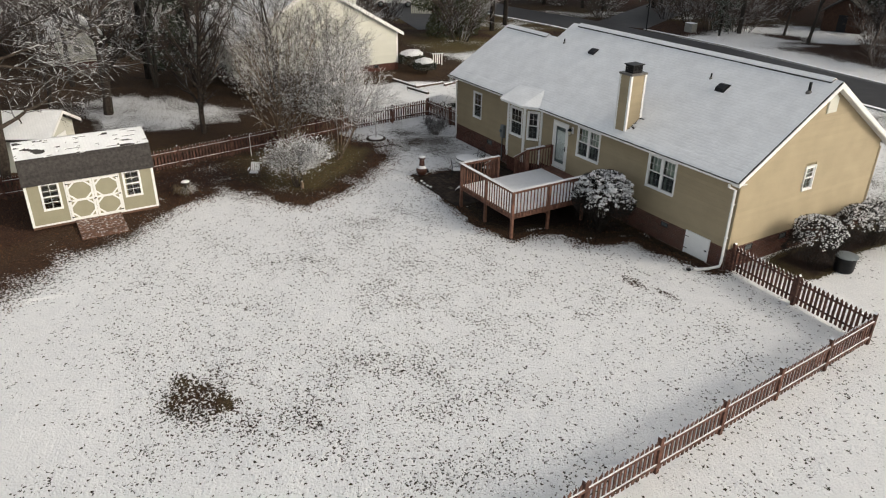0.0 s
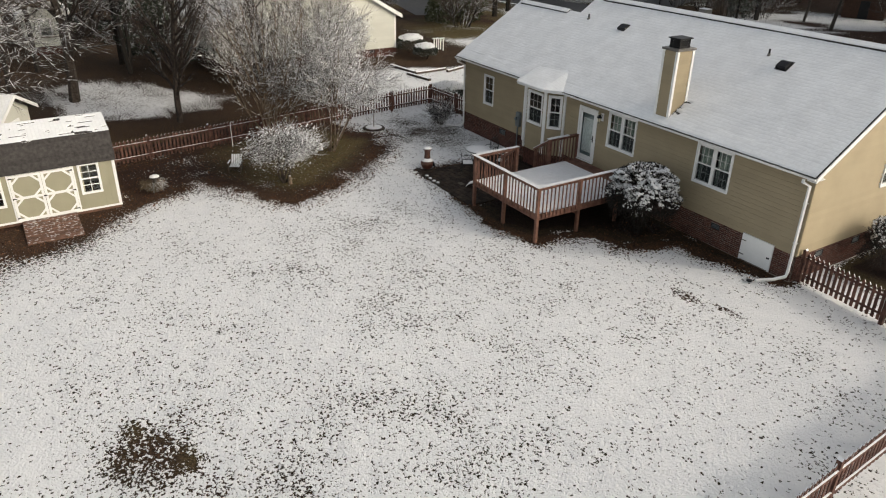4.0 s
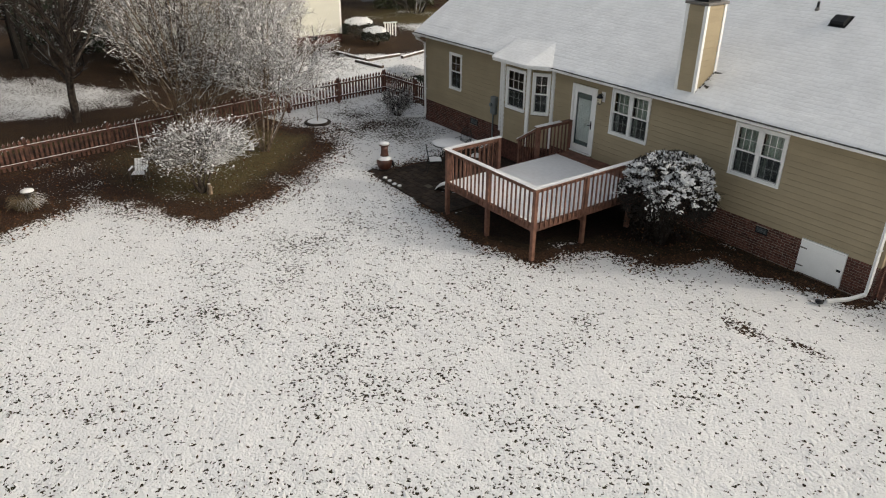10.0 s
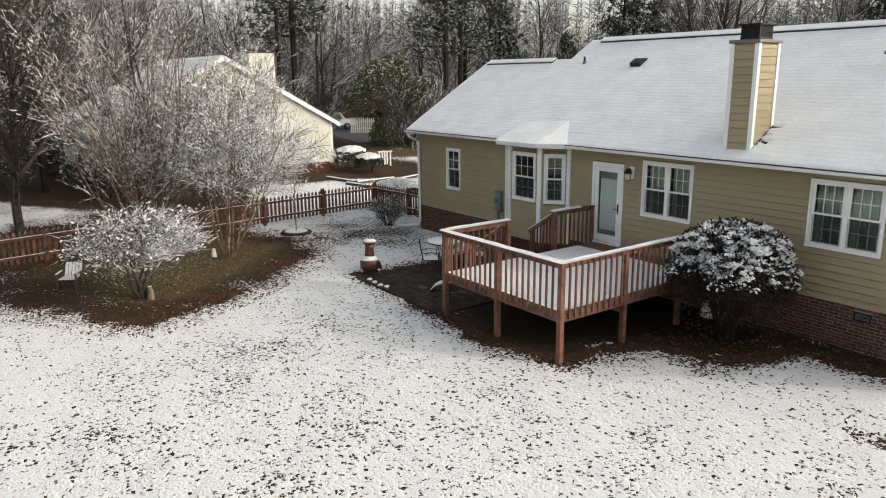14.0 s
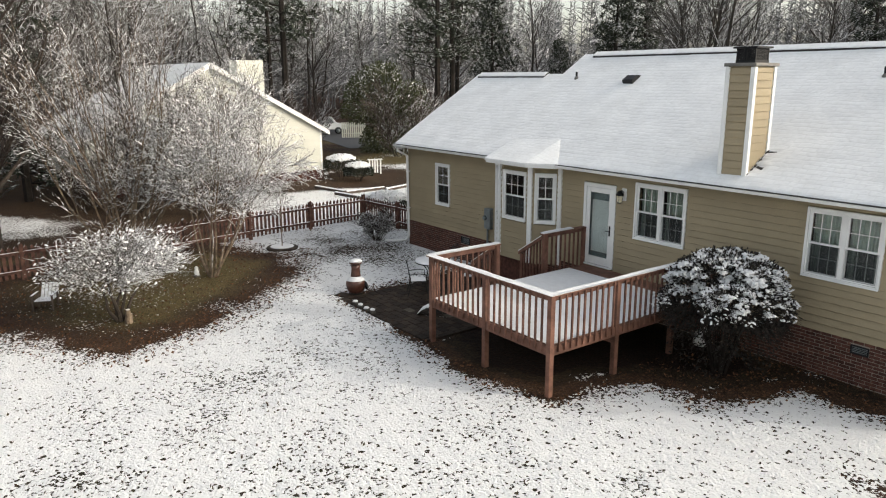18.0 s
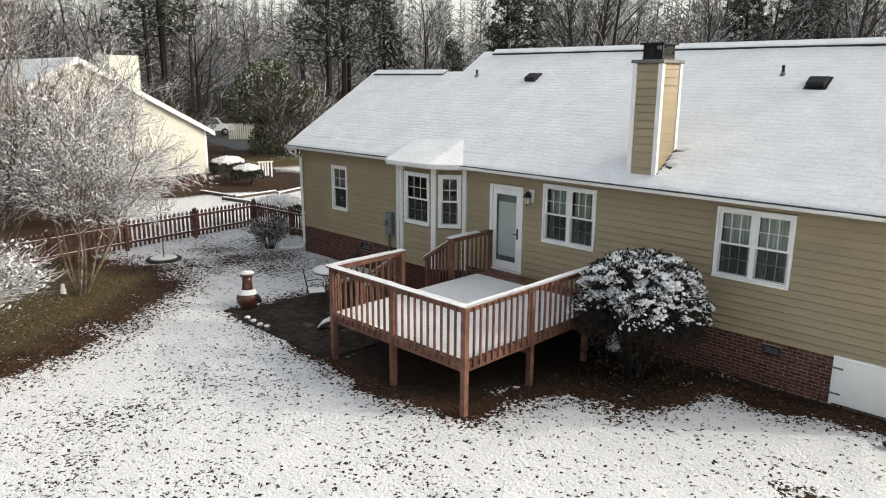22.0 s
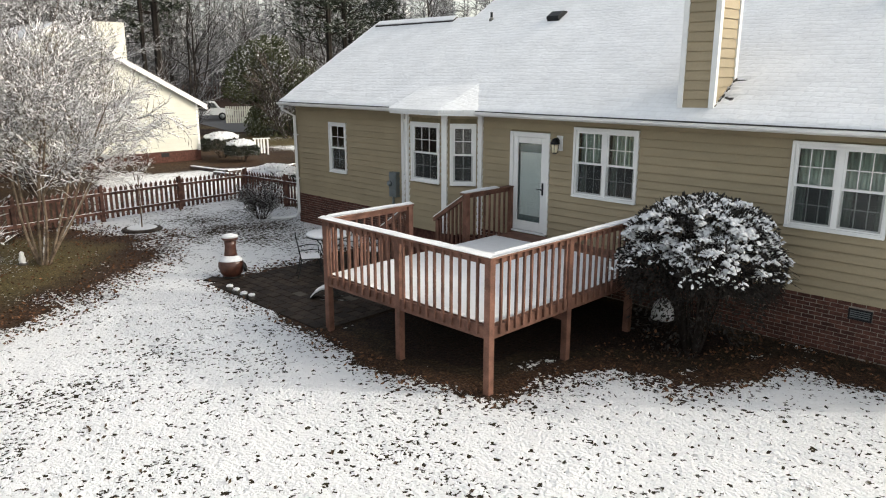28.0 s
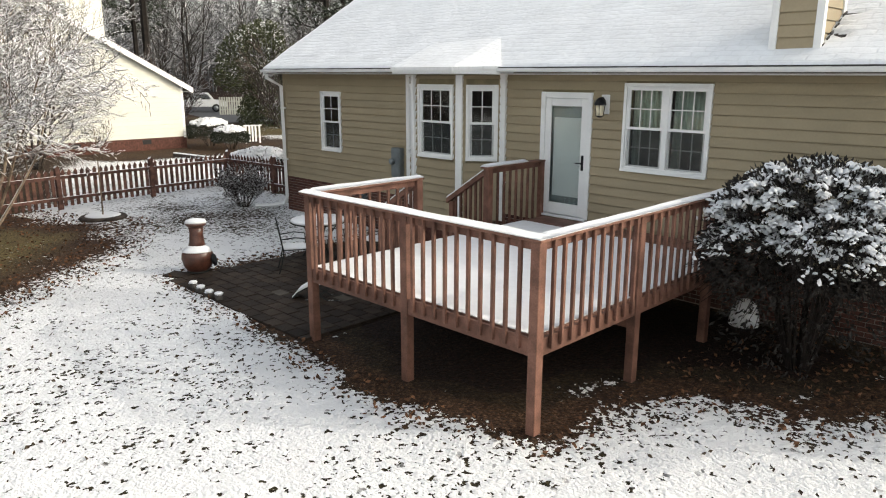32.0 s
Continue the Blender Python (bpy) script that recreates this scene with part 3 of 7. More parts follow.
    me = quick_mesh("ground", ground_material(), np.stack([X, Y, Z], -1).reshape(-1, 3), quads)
    col = me.color_attributes.new("cover", 'FLOAT_COLOR', 'POINT')
    rgba = np.stack([bare, brown, speck, np.ones_like(bare)], -1).astype(np.float32)
    col.data.foreach_set("color", rgba.reshape(-1))
    me.polygons.foreach_set("use_smooth", np.ones(len(quads), bool))
    thing("ground", me, None, "lawn under thin speckled snow with brown mulch beds", "ground", kind="structure")


build_ground()

# ---- the house ----
WALL_L, WALL_R, SILL_Z, EAVE_Z = -8.2, 10.05, 0.9, 3.45
SLOPE, EAVE_Y = 0.62, -0.45


def roof_z(y):
    return 3.57 + SLOPE * (y - EAVE_Y)


def cut(lo, hi, holes):
    """What is left of lo..hi when the holes are taken out."""
    out = [(lo, hi)]
    for a, b in holes:
        out = [q for s, e in out for q in ((s, min(e, a)), (max(s, b), e)) if q[1] - q[0] > 0.02]
    return out


def boards(parent, m, u0, u1, z0, z1, openings=(), material=None, course=0.155, span=None, name="siding_board", proud=0.036, groove=0.015):
    """Lapped boards, one mesh each: u runs along the wall, local -y points out."""
    z = z0
    while z < z1 - 0.03:
        t = min(z + course, z1)
        lo, hi = span(t) if span else (u0, u1)
        lo, hi = max(lo, u0), min(hi, u1)
        holes = [(a, b) for a, b, c, d in openings if c < t - 0.02 and d > z + 0.02]
        for a, b in cut(lo, hi, holes) if hi > lo else ():
            section = ((-proud, z), (0.0, z), (0.0, t), (-0.001, t), (-0.001, t - groove), (-0.009, t - groove))
            v = [m @ Vector((u, y, zz)) for u in (a, b) for y, zz in section]
            q = [(0, 1, 2, 3, 4, 5), (11, 10, 9, 8, 7, 6)] + [(6 + i, 6 + (i + 1) % 6, (i + 1) % 6, i) for i in range(6)]
            part(name, quick_mesh(name, material or TAN, v, q), None, parent)
        z = t


def sheet(m, u0, u1, z0, z1, openings, thick=0.14, span=None):
    """A wall's solid core with its openings cut through."""
    bm = bmesh.new()
    us = sorted({u0, u1, *(v for o in openings for v in o[:2] if u0 < v < u1)})
    zs = sorted({z0, z1, *(v for o in openings for v in o[2:] if z0 < v < z1)})
    for a, b in zip(us, us[1:]):
        for c, d in zip(zs, zs[1:]):
            if not any(o[0] < (a + b) / 2 < o[1] and o[2] < (c + d) / 2 < o[3] for o in openings):
                box(bm, a, b, 0.001, thick, c, d, 0, m)
    bmesh.ops.remove_doubles(bm, verts=bm.verts, dist=0.0005)
    return bm


def window(name, m, w, h, units=1, cols=3, rows=2, curtain=True, label="white-framed double-hung window with muntins"):
    """A double-hung window in its casing. Local x to the right, z up, -y outwards, origin at the casing's lower left."""
    win = root(name, m, label, "window", kind="structure")
    c = 0.075
    bm = bmesh.new()
    for lo, hi, y in ((0, 0.05, -0.058), (0.05, c, -0.034)):
        box(bm, lo, hi, y, 0.03, lo, h - lo, 0.004); box(bm, w - hi, w - lo, y, 0.03, lo, h - lo, 0.004)
        box(bm, hi, w - hi, y, 0.03, h - hi, h - lo, 0.004); box(bm, hi, w - hi, y, 0.03, lo, hi, 0.004)
    part("window_frame", bm, WHITE, win)
    part("window_sill", B(0.0, w, -0.07, -0.0585, -0.01, 0.03, 0.003), WHITE, win)
    inner = (w - 2 * c - 0.09 * (units - 1)) / units
    for k in range(units):
        x0 = c + k * (inner + 0.09)
        x1 = x0 + inner
        if k:
            part("mullion", B(x0 - 0.09, x0, -0.038, 0.03, c * 0.8, h - c, 0.003), WHITE, win)
        mid = c * 0.8 + (h - c * 1.8) / 2
        for lower, z0, z1, y in ((True, c * 0.8, mid + 0.02, 0.012), (False, mid - 0.02, h - c, -0.012)):
            r = 0.038
            bm = bmesh.new()
            box(bm, x0, x0 + r, y - 0.015, y + 0.015, z0, z1); box(bm, x1 - r, x1, y - 0.015, y + 0.015, z0, z1)
            box(bm, x0 + r, x1 - r, y - 0.015, y + 0.015, z0, z0 + r); box(bm, x0 + r, x1 - r, y - 0.015, y + 0.015, z1 - r, z1)
            sash = part("sash", bm, WHITE, win)
            part("pane", B(x0 + r, x1 - r, y - 0.003, y + 0.003, z0 + r, z1 - r), SCREENED if lower else GLASS, sash).visible_shadow = False
            if lower:
                part("insect_screen", B(x0 + 0.004, x1 - 0.004, -0.0085, -0.0065, z0 + 0.004, z1 - 0.03), SCREEN, win, "grey insect screen").visible_shadow = False
            for i in range(1, cols):
                xx = x0 + r + (x1 - x0 - 2 * r) * i / cols
                part("muntin", B(xx - 0.008, xx + 0.008, y + (0.004 if lower else -0.011), y + (0.011 if lower else -0.004), z0 + r, z1 - r), WHITE, sash)
            for i in range(1, rows):
                zz = z0 + r + (z1 - z0 - 2 * r) * i / rows
                part("muntin", B(x0 + r, x1 - r, y + (0.004 if lower else -0.011), y + (0.011 if lower else -0.004), zz - 0.008, zz + 0.008), WHITE, sash)
        if curtain:
            n = 24
            pts = [(x0 + (x1 - x0) * i / n, 0.16 + 0.02 * math.sin(i * 1.9)) for i in range(n + 1)]
            for s, e, foot in ((0, int(n * 0.22), 0.02), (int(n * 0.22), int(n * 0.8), h * 0.47), (int(n * 0.8), n, 0.02)):
                v = [(x, y, z) for x, y in pts[s:e + 1] for z in (foot, h - 0.05)] + [(x, y + 0.006, z) for x, y in pts[s:e + 1] for z in (foot, h - 0.05)]
                k2 = (e - s + 1) * 2
                f = [(2 * i, 2 * i + 2, 2 * i + 3, 2 * i + 1) for i in range(e - s)] + [(k2 + 2 * i + 1, k2 + 2 * i + 3, k2 + 2 * i + 2, k2 + 2 * i) for i in range(e - s)]
                part("curtain", quick_mesh("curtain", CURTAIN, v, f), None, win, "hanging curtain, toned greenish for the reflections in the panes")
    return win


WIN_M = (1.645, 3.105, 1.945, 3.33)
WIN_R = (5.843, 7.31, 1.945, 3.33)
WIN_S = (-6.595, -5.817, 1.67, 3.06)
DOOR = (0.0, 1.055, 1.0, 3.165)
BAY = (-3.45, -0.87, 0.70, EAVE_Z)
ACCESS = (8.22, 9.35, 0.0, 0.93)
REAR = pose(0, 0, 0)
house = root("house", pose(0, 0, 0), "tan lap-sided one-storey house with snowy roof and brick foundation", "house")


def hole(o, k=0.06):
    return (o[0] + k, o[1] - k, o[2] + k, o[3] - k)


rear_holes = [hole(WIN_M), hole(WIN_R), hole(WIN_S), (DOOR[0] + 0.06, DOOR[1] - 0.06, DOOR[2], DOOR[3] - 0.06), BAY]
wall_rear = part("wall_rear", sheet(REAR, BAY[1], WALL_R, SILL_Z, EAVE_Z, rear_holes[:4]), TAN_DARK, house, "tan lap siding")
part("wall_rear", sheet(REAR, WALL_L, BAY[0], SILL_Z, EAVE_Z, rear_holes[:4]), TAN_DARK, house, "tan lap siding")
boards(wall_rear, REAR, WALL_L + 0.09, WALL_R - 0.09, SILL_Z - 0.02, EAVE_Z, [WIN_M, WIN_R, WIN_S, DOOR, BAY])
# gable wall that faces the side yard: local u runs along +y
GABLE = pose(WALL_R, 0, 0, 0, 0, 90)
GWIN = (3.68, 4.30, 2.42, 3.39)
DEPTH = 8.52


def gable_span(z):
    if z <= EAVE_Z + 0.05:
        return (0.0, DEPTH)
    k = (z - 3.57) / SLOPE + EAVE_Y + 0.12
    return (k, DEPTH - k)


wall_gable = part("wall_gable", sheet(GABLE, 0.0, DEPTH, SILL_Z, EAVE_Z, [hole(GWIN)]), TAN_DARK, house, "tan lap siding in sunlight")
prism_bm = P([(0.0, EAVE_Z), (DEPTH, EAVE_Z), (DEPTH / 2, 6.25)], WALL_R - 0.14, WALL_R - 0.001, "x")
part("gable_core", prism_bm, TAN_DARK, wall_gable)
boards(wall_gable, GABLE, 0.09, DEPTH - 0.09, SILL_Z - 0.02, 6.2, [GWIN], span=gable_span, proud=0.055, groove=0.026)
# far walls, closed
part("wall_front", B(WALL_L + 4.1, WALL_R, DEPTH - 0.14, DEPTH, 0, EAVE_Z), TAN, house)
part("wall_front_low", B(WALL_L, WALL_L + 4.09, 6.36, 6.5, 0, EAVE_Z), TAN, house)
part("wall_step", B(WALL_L + 3.96, WALL_L + 4.1, 6.5, DEPTH - 0.14, 0, EAVE_Z), TAN, house)
LEFTW = pose(WALL_L, 6.5, 0, 0, 0, -90)
wall_left = part("wall_left", sheet(LEFTW, 0.0, 6.5, SILL_Z, EAVE_Z, []), TAN_DARK, house)
boards(wall_left, LEFTW, 0.09, 6.41, SILL_Z - 0.02, EAVE_Z)
part("gable_core", P([(0.0, EAVE_Z), (6.5, EAVE_Z), (3.25, 5.6)], WALL_L, WALL_L + 0.13, "x"), TAN, wall_left)
part("gable_core", P([(1.0, EAVE_Z), (7.4, EAVE_Z), (4.26, 6.25)], -4.05, -3.92, "x"), TAN, house)
# plain rooms assumed inside; their dimness is put into the dark wall grey
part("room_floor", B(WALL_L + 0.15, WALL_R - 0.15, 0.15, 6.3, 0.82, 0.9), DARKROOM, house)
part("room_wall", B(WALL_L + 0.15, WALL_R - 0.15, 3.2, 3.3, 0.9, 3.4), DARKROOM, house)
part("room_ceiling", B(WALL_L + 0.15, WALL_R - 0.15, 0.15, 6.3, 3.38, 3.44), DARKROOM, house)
# corner boards
for x0, x1, y0, y1 in ((WALL_R - 0.09, WALL_R + 0.064, -0.022, 0.0), (WALL_R, WALL_R + 0.064, 0.0, 0.09), (WALL_L - 0.022, WALL_L + 0.09, -0.022, 0.0), (WALL_R, WALL_R + 0.064, DEPTH - 0.09, DEPTH), (WALL_L - 0.022, WALL_L, 0.0, 0.09)):
    part("corner_board", B(x0, x1, y0, y1, SILL_Z - 0.02, EAVE_Z, 0.003), TAN, house)
# soffit, fascia, gutter
part("soffit", B(WALL_L - 0.18, WALL_R + 0.28, EAVE_Y + 0.2, 0.0, 3.452, 3.475), WHITE, house)
part("drip_edge", B(WALL_L - 0.19, WALL_R + 0.29, EAVE_Y - 0.06, EAVE_Y + 0.03, 3.562, 3.582), SHINGLE, house, "dark edge of the lowest shingle course")
part("fascia", B(WALL_L - 0.18, WALL_R + 0.28, EAVE_Y, EAVE_Y + 0.02, 3.494, 3.555), WHITE, house)
gutter_line = [(EAVE_Y - 0.003, 3.558), (EAVE_Y - 0.003, 3.492), (EAVE_Y - 0.07, 3.492), (EAVE_Y - 0.092, 3.512), (EAVE_Y - 0.105, 3.558), (EAVE_Y - 0.096, 3.558), (EAVE_Y - 0.083, 3.516), (EAVE_Y - 0.066, 3.501), (EAVE_Y - 0.01, 3.501), (EAVE_Y - 0.01, 3.558)]
for a, b in ((WALL_L - 0.2, -3.3), (-0.62, WALL_R + 0.3)):
    part("gutter", P(gutter_line, a, b, "x"), WHITE, house, "white metal eaves gutter")
    lie, bm, x = random.Random(int(a * 10)), bmesh.new(), a + 0.05
    while x < b - 0.3:
        w_ = lie.uniform(0.15, 0.9)
        box(bm, x, min(x + w_, b - 0.03), EAVE_Y - 0.088, EAVE_Y - 0.014, 3.52, lie.uniform(3.54, 3.568), 0.008)
        x += w_ + lie.uniform(0.1, 0.9)
    part("gutter_snow", bm, SNOWCLUMP, house, "patches of snow lying in the gutter")


def roof_slab(x0, x1, ridge_y, eave2_y, name):
    z_r = roof_z(ridge_y)
    t = 0.13
    out = [(EAVE_Y, 3.57), (ridge_y, z_r), (eave2_y, 3.57), (eave2_y, 3.57 - t), (ridge_y, z_r - t * 1.15), (EAVE_Y, 3.57 - t * 0.2)]
    return part(name, P(out, x0, x1, "x"), SHINGLE, house, "dark shingles under the snow")


roof = roof_slab(-4.1, 10.33, 4.26, 8.97, "roof")
roof_low = roof_slab(-8.38, -4.101, 3.25, 6.95, "roof")
for k, (x, yr, y2) in enumerate(((10.33, 4.26, 8.97), (-8.40, 3.25, 6.95))):
    s = 1 if k == 0 else -1
    for a, b in ((EAVE_Y, yr), (y2, yr)):
        za, zb = 3.57, roof_z(yr)
        part("rake_board", P([(a, za - 0.005), (b, zb - 0.005), (b, zb - 0.19), (a, za - 0.16)], x + s * 0.002, x + s * 0.03, "x"), WHITE, house, "white rake trim")
    for a, b in ((EAVE_Y + 0.05, yr), (y2 - 0.05, yr)):
        za, zb = 3.57 - 0.14, roof_z(yr) - 0.17
        part("rake_soffit", P([(a, za), (b, zb), (b, zb - 0.03), (a, za - 0.03)], min(x, x - s * 0.3), max(x, x - s * 0.3), "x"), WHITE, house)


def roof_snow():
    rng = np.random.default_rng(11)
    xs = np.arange(-8.40, 10.36, 0.11)
    ys = np.linspace(EAVE_Y - 0.022, 4.27, 181)
    X, Y = np.meshgrid(xs, ys, indexing="ij")
    run = (Y - EAVE_Y) * math.hypot(1, SLOPE)
    row = np.floor(run / 0.143)
    lap = (run / 0.143) % 1.0
    tab = grid_noise(rng, X + row * 13.7, row * 3.1, 0.16)
    depth = 0.034 + 0.0014 * lap * tab + 0.004 * (tab - 0.5) + 0.010 * (grid_noise(rng, X, Y, 0.25) - 0.5) + 0.02 * (grid_noise(rng, X, Y, 1.4) - 0.5)
    ragged = (grid_noise(rng, X + 50, Y * 0 + 3, 0.3) - 0.4) * 0.07
    edge = np.clip((Y - EAVE_Y + 0.03 - np.clip(ragged, 0, 1)) / 0.02, 0, 1)
    depth = np.where(edge < 0.5, -0.01, depth)
    # a bare strip beside the chimney, where meltwater runs
    melt = np.exp(-((X - 4.62) / 0.10) ** 4) * (Y > 0.05) * (Y < 0.72)
    depth = np.where(melt * grid_noise(rng, X, Y, 0.09) > 0.5, -0.012, depth)
    Z = roof_z(Y) + depth * 1.1
    n, k = X.shape
    idx = np.arange(n * k).reshape(n, k)
    quads = np.stack([idx[:-1, :-1], idx[1:, :-1], idx[1:, 1:], idx[:-1, 1:]], -1).reshape(-1, 4)
    cx, cy = X.reshape(-1)[quads].mean(1), Y.reshape(-1)[quads].mean(1)
    keep = (cy < 3.27) | (cx > -4.12)
    chimney_hole = (cx > 3.90) & (cx < 4.50) & (cy > -0.14) & (cy < 0.63)
    me = quick_mesh("snow_cover", SNOWROOF, np.stack([X, Y, Z], -1).reshape(-1, 3), quads[keep & ~chimney_hole])
    me.polygons.foreach_set("use_smooth", np.ones(len(me.polygons), bool))
    part("snow_cover", me, None, roof, "thin snow showing the shingle courses")
    for x0, x1, yr, y2 in ((-4.1, 10.33, 4.27, 8.97), (-8.38, -4.1, 3.26, 6.95)):
        part("snow_cover", P([(yr, roof_z(yr) + 0.03), (y2, 3.60), (y2, 3.572), (yr, roof_z(yr) + 0.004)], x0, x1, "x"), SNOWROOF, roof)


def roof_snow_material():
    """Snow thin enough for the shingle tabs to show through as a fine relief."""
    m = mat("roof_snow", (0.81, 0.815, 0.82), 0.6, vary=0.06, scale=1.5, fine=11, bump=0.5, bump_d=0.03)
    N, L = m.node_tree.nodes, m.node_tree.links
    geo, mp, br = N.new("ShaderNodeNewGeometry"), N.new("ShaderNodeMapping"), N.new("ShaderNodeTexBrick")
    ns = N.new("ShaderNodeTexNoise"); ns.inputs["Scale"].default_value = 3.0
    ad = N.new("ShaderNodeVectorMath"); ad.operation = 'MULTIPLY_ADD'; ad.inputs[1].default_value = (0.09, 0.09, 0.0)
    L.new(geo.outputs["Position"], ns.inputs["Vector"]); L.new(ns.outputs["Color"], ad.inputs[0]); L.new(geo.outputs["Position"], ad.inputs[2])
    L.new(ad.outputs["Vector"], mp.inputs["Vector"]); L.new(mp.outputs["Vector"], br.inputs["Vector"])
    br.inputs["Scale"].default_value, br.inputs["Mortar Size"].default_value, br.inputs["Mortar Smooth"].default_value = 1.0, 0.016, 0.6
    br.inputs["Brick Width"].default_value, br.inputs["Row Height"].default_value = 0.30, 0.122
    br.inputs["Color1"].default_value, br.inputs["Color2"].default_value, br.inputs["Mortar"].default_value = (1, 1, 1, 1), (0.72, 0.72, 0.72, 1), (0.25, 0.25, 0.25, 1)
    tone, mul = N.new("ShaderNodeMapRange"), N.new("ShaderNodeVectorMath")
    tone.inputs["To Min"].default_value, mul.operation = 0.91, 'SCALE'
    base = N["Principled BSDF"].inputs["Base Color"]
    L.new(br.outputs["Color"], tone.inputs["Value"]); L.new(base.links[0].from_socket, mul.inputs[0])
    L.new(tone.outputs["Result"], mul.inputs["Scale"]); L.new(mul.outputs["Vector"], base)
    old = N["Principled BSDF"].inputs["Normal"].links[0].from_node
    bp = N.new("ShaderNodeBump"); bp.inputs["Strength"].default_value, bp.inputs["Distance"].default_value = 0.5, 0.013
    L.new(br.outputs["Color"], bp.inputs["Height"]); L.new(old.outputs["Normal"], bp.inputs["Normal"])
    L.new(bp.outputs["Normal"], N["Principled BSDF"].inputs["Normal"])
    return m


SNOWROOF = roof_snow_material()
roof_snow()
part("ridge_vent", P([(4.08, 6.405), (4.27, 6.53), (4.46, 6.42), (4.46, 6.47), (4.27, 6.575), (4.08, 6.46)], -3.6, 10.0, "x"), SHINGLE, roof, "dark ridge vent")
part("ridge_vent", P([(3.08, 5.785), (3.26, 5.905), (3.44, 5.80), (3.44, 5.845), (3.26, 5.95), (3.08, 5.835)], -8.2, -4.8, "x"), SHINGLE, roof)
part("ridge_snow", P([(4.085, 6.466), (4.27, 6.578), (4.45, 6.48), (4.45, 6.50), (4.27, 6.605), (4.085, 6.495)], -3.6, 10.0, "x"), SNOWROOF, roof)
part("ridge_snow", P([(3.085, 5.840), (3.26, 5.953), (3.43, 5.855), (3.43, 5.875), (3.26, 5.98), (3.085, 5.868)], -8.2, -4.8, "x"), SNOWROOF, roof)

# roof vents and pipes
for x, y in ((-1.08, 2.97), (6.45, 2.85)):
    m = Matrix.Translation((x, y, roof_z(y) + 0.03)) @ Matrix.Rotation(math.atan(SLOPE), 4, 'X') @ Matrix.Scale(0.84, 4)
    v = root("roof_vent", m, "black plastic roof vent on the snowy slope", "roof vent", "roof vents")
    part("hood", P([(-0.24, 0.0), (0.24, 0.0), (0.24, 0.05), (0.1, 0.14), (-0.2, 0.15), (-0.24, 0.11)], -0.21, 0.21, "x"), BLACK, v)
    part("flange", B(-0.27, 0.27, -0.29, 0.29, -0.01, 0.008), BLACK, v)
for x, y, h, r in ((-3.32, 3.06, 0.22, 0.035), (5.62, 3.12, 0.24, 0.035), (9.57, 3.55, 0.38, 0.055)):
    z = roof_z(y)
    v = root("vent_pipe", pose(x, y, z), "dark plumbing vent pipe through the roof", "vent pipe", "vent pipes")
    part("pipe", lathe([(r, -0.05), (r, h), (r * 0.8, h), (r * 0.8, h - 0.03)], 12), BLACK, v)
    part("boot", lathe([(r * 2.2, -0.05), (r * 1.9, 0.04), (r * 1.05, 0.09)], 12), LEAD, v)

# chimney
CX0, CX1, CY0, CY1, CTOP = 3.89, 4.51, -0.15, 0.64, 6.02
chimney = part("chimney", B(CX0 + 0.02, CX1 - 0.02, CY0 + 0.02, CY1 - 0.02, 3.5, CTOP), TAN_DARK, house, "boxed chimney in tan lap siding with white corners")
for m, w, z0f in ((pose(CX0, CY0 + 0.015, 0), CX1 - CX0, 3.78), (pose(CX1 - 0.015, CY0, 0, 0, 0, 90), CY1 - CY0, 3.83), (pose(CX0 + 0.015, CY1, 0, 0, 0, -90), CY1 - CY0, 3.83)):
    boards(chimney, m, 0.06, w - 0.06, z0f, CTOP - 0.02, course=0.16, proud=0.025)
for x, y in ((CX0, CY0), (CX1, CY0), (CX1, CY1), (CX0, CY1)):
    sx, sy = (1 if x == CX0 else -1), (1 if y == CY0 else -1)
    part("corner_board", B(x - sx * 0.022, x + sx * 0.075, y - sy * 0.022, y + sy * 0.075, 3.55, CTOP - 0.01, 0.003), WHITE, chimney)
part("chimney_top", B(CX0 - 0.05, CX1 + 0.05, CY0 - 0.05, CY1 + 0.05, CTOP, CTOP + 0.07, 0.008), LEAD, chimney)
KX0, KX1, KY0, KY1 = CX0 + 0.07, CX1 - 0.07, CY0 + 0.10, CY1 - 0.10
cap = part("spark_cap", B(KX0 - 0.03, KX1 + 0.03, KY0 - 0.02, KY1 + 0.02, CTOP + 0.36, CTOP + 0.40, 0.01), BLACK, chimney, "black metal chimney cap with mesh sides")
part("cap_base", B(KX0 + 0.02, KX1 - 0.02, KY0 + 0.04, KY1 - 0.04, CTOP + 0.07, CTOP + 0.13), BLACK, cap)
for x in (KX0 + 0.04, (KX0 + KX1) / 2, KX1 - 0.04):
    for y in (KY0 + 0.06, KY1 - 0.06):
        part("cap_leg", B(x - 0.015, x + 0.015, y - 0.015, y + 0.015, CTOP + 0.12, CTOP + 0.37), BLACK, cap)
mesh_bm = bmesh.new()
for i in range(1, 22):
    x = KX0 + 0.04 + (KX1 - KX0 - 0.08) * i / 22
    for y in (KY0 + 0.06, KY1 - 0.06):
        box(mesh_bm, x - 0.004, x + 0.004, y - 0.003, y + 0.003, CTOP + 0.12, CTOP + 0.37)
for i in range(1, 26):
    y = KY0 + 0.06 + (KY1 - KY0 - 0.12) * i / 26
    for x in (KX0 + 0.04, KX1 - 0.04):
        box(mesh_bm, x - 0.003, x + 0.003, y - 0.004, y + 0.004, CTOP + 0.12, CTOP + 0.37)
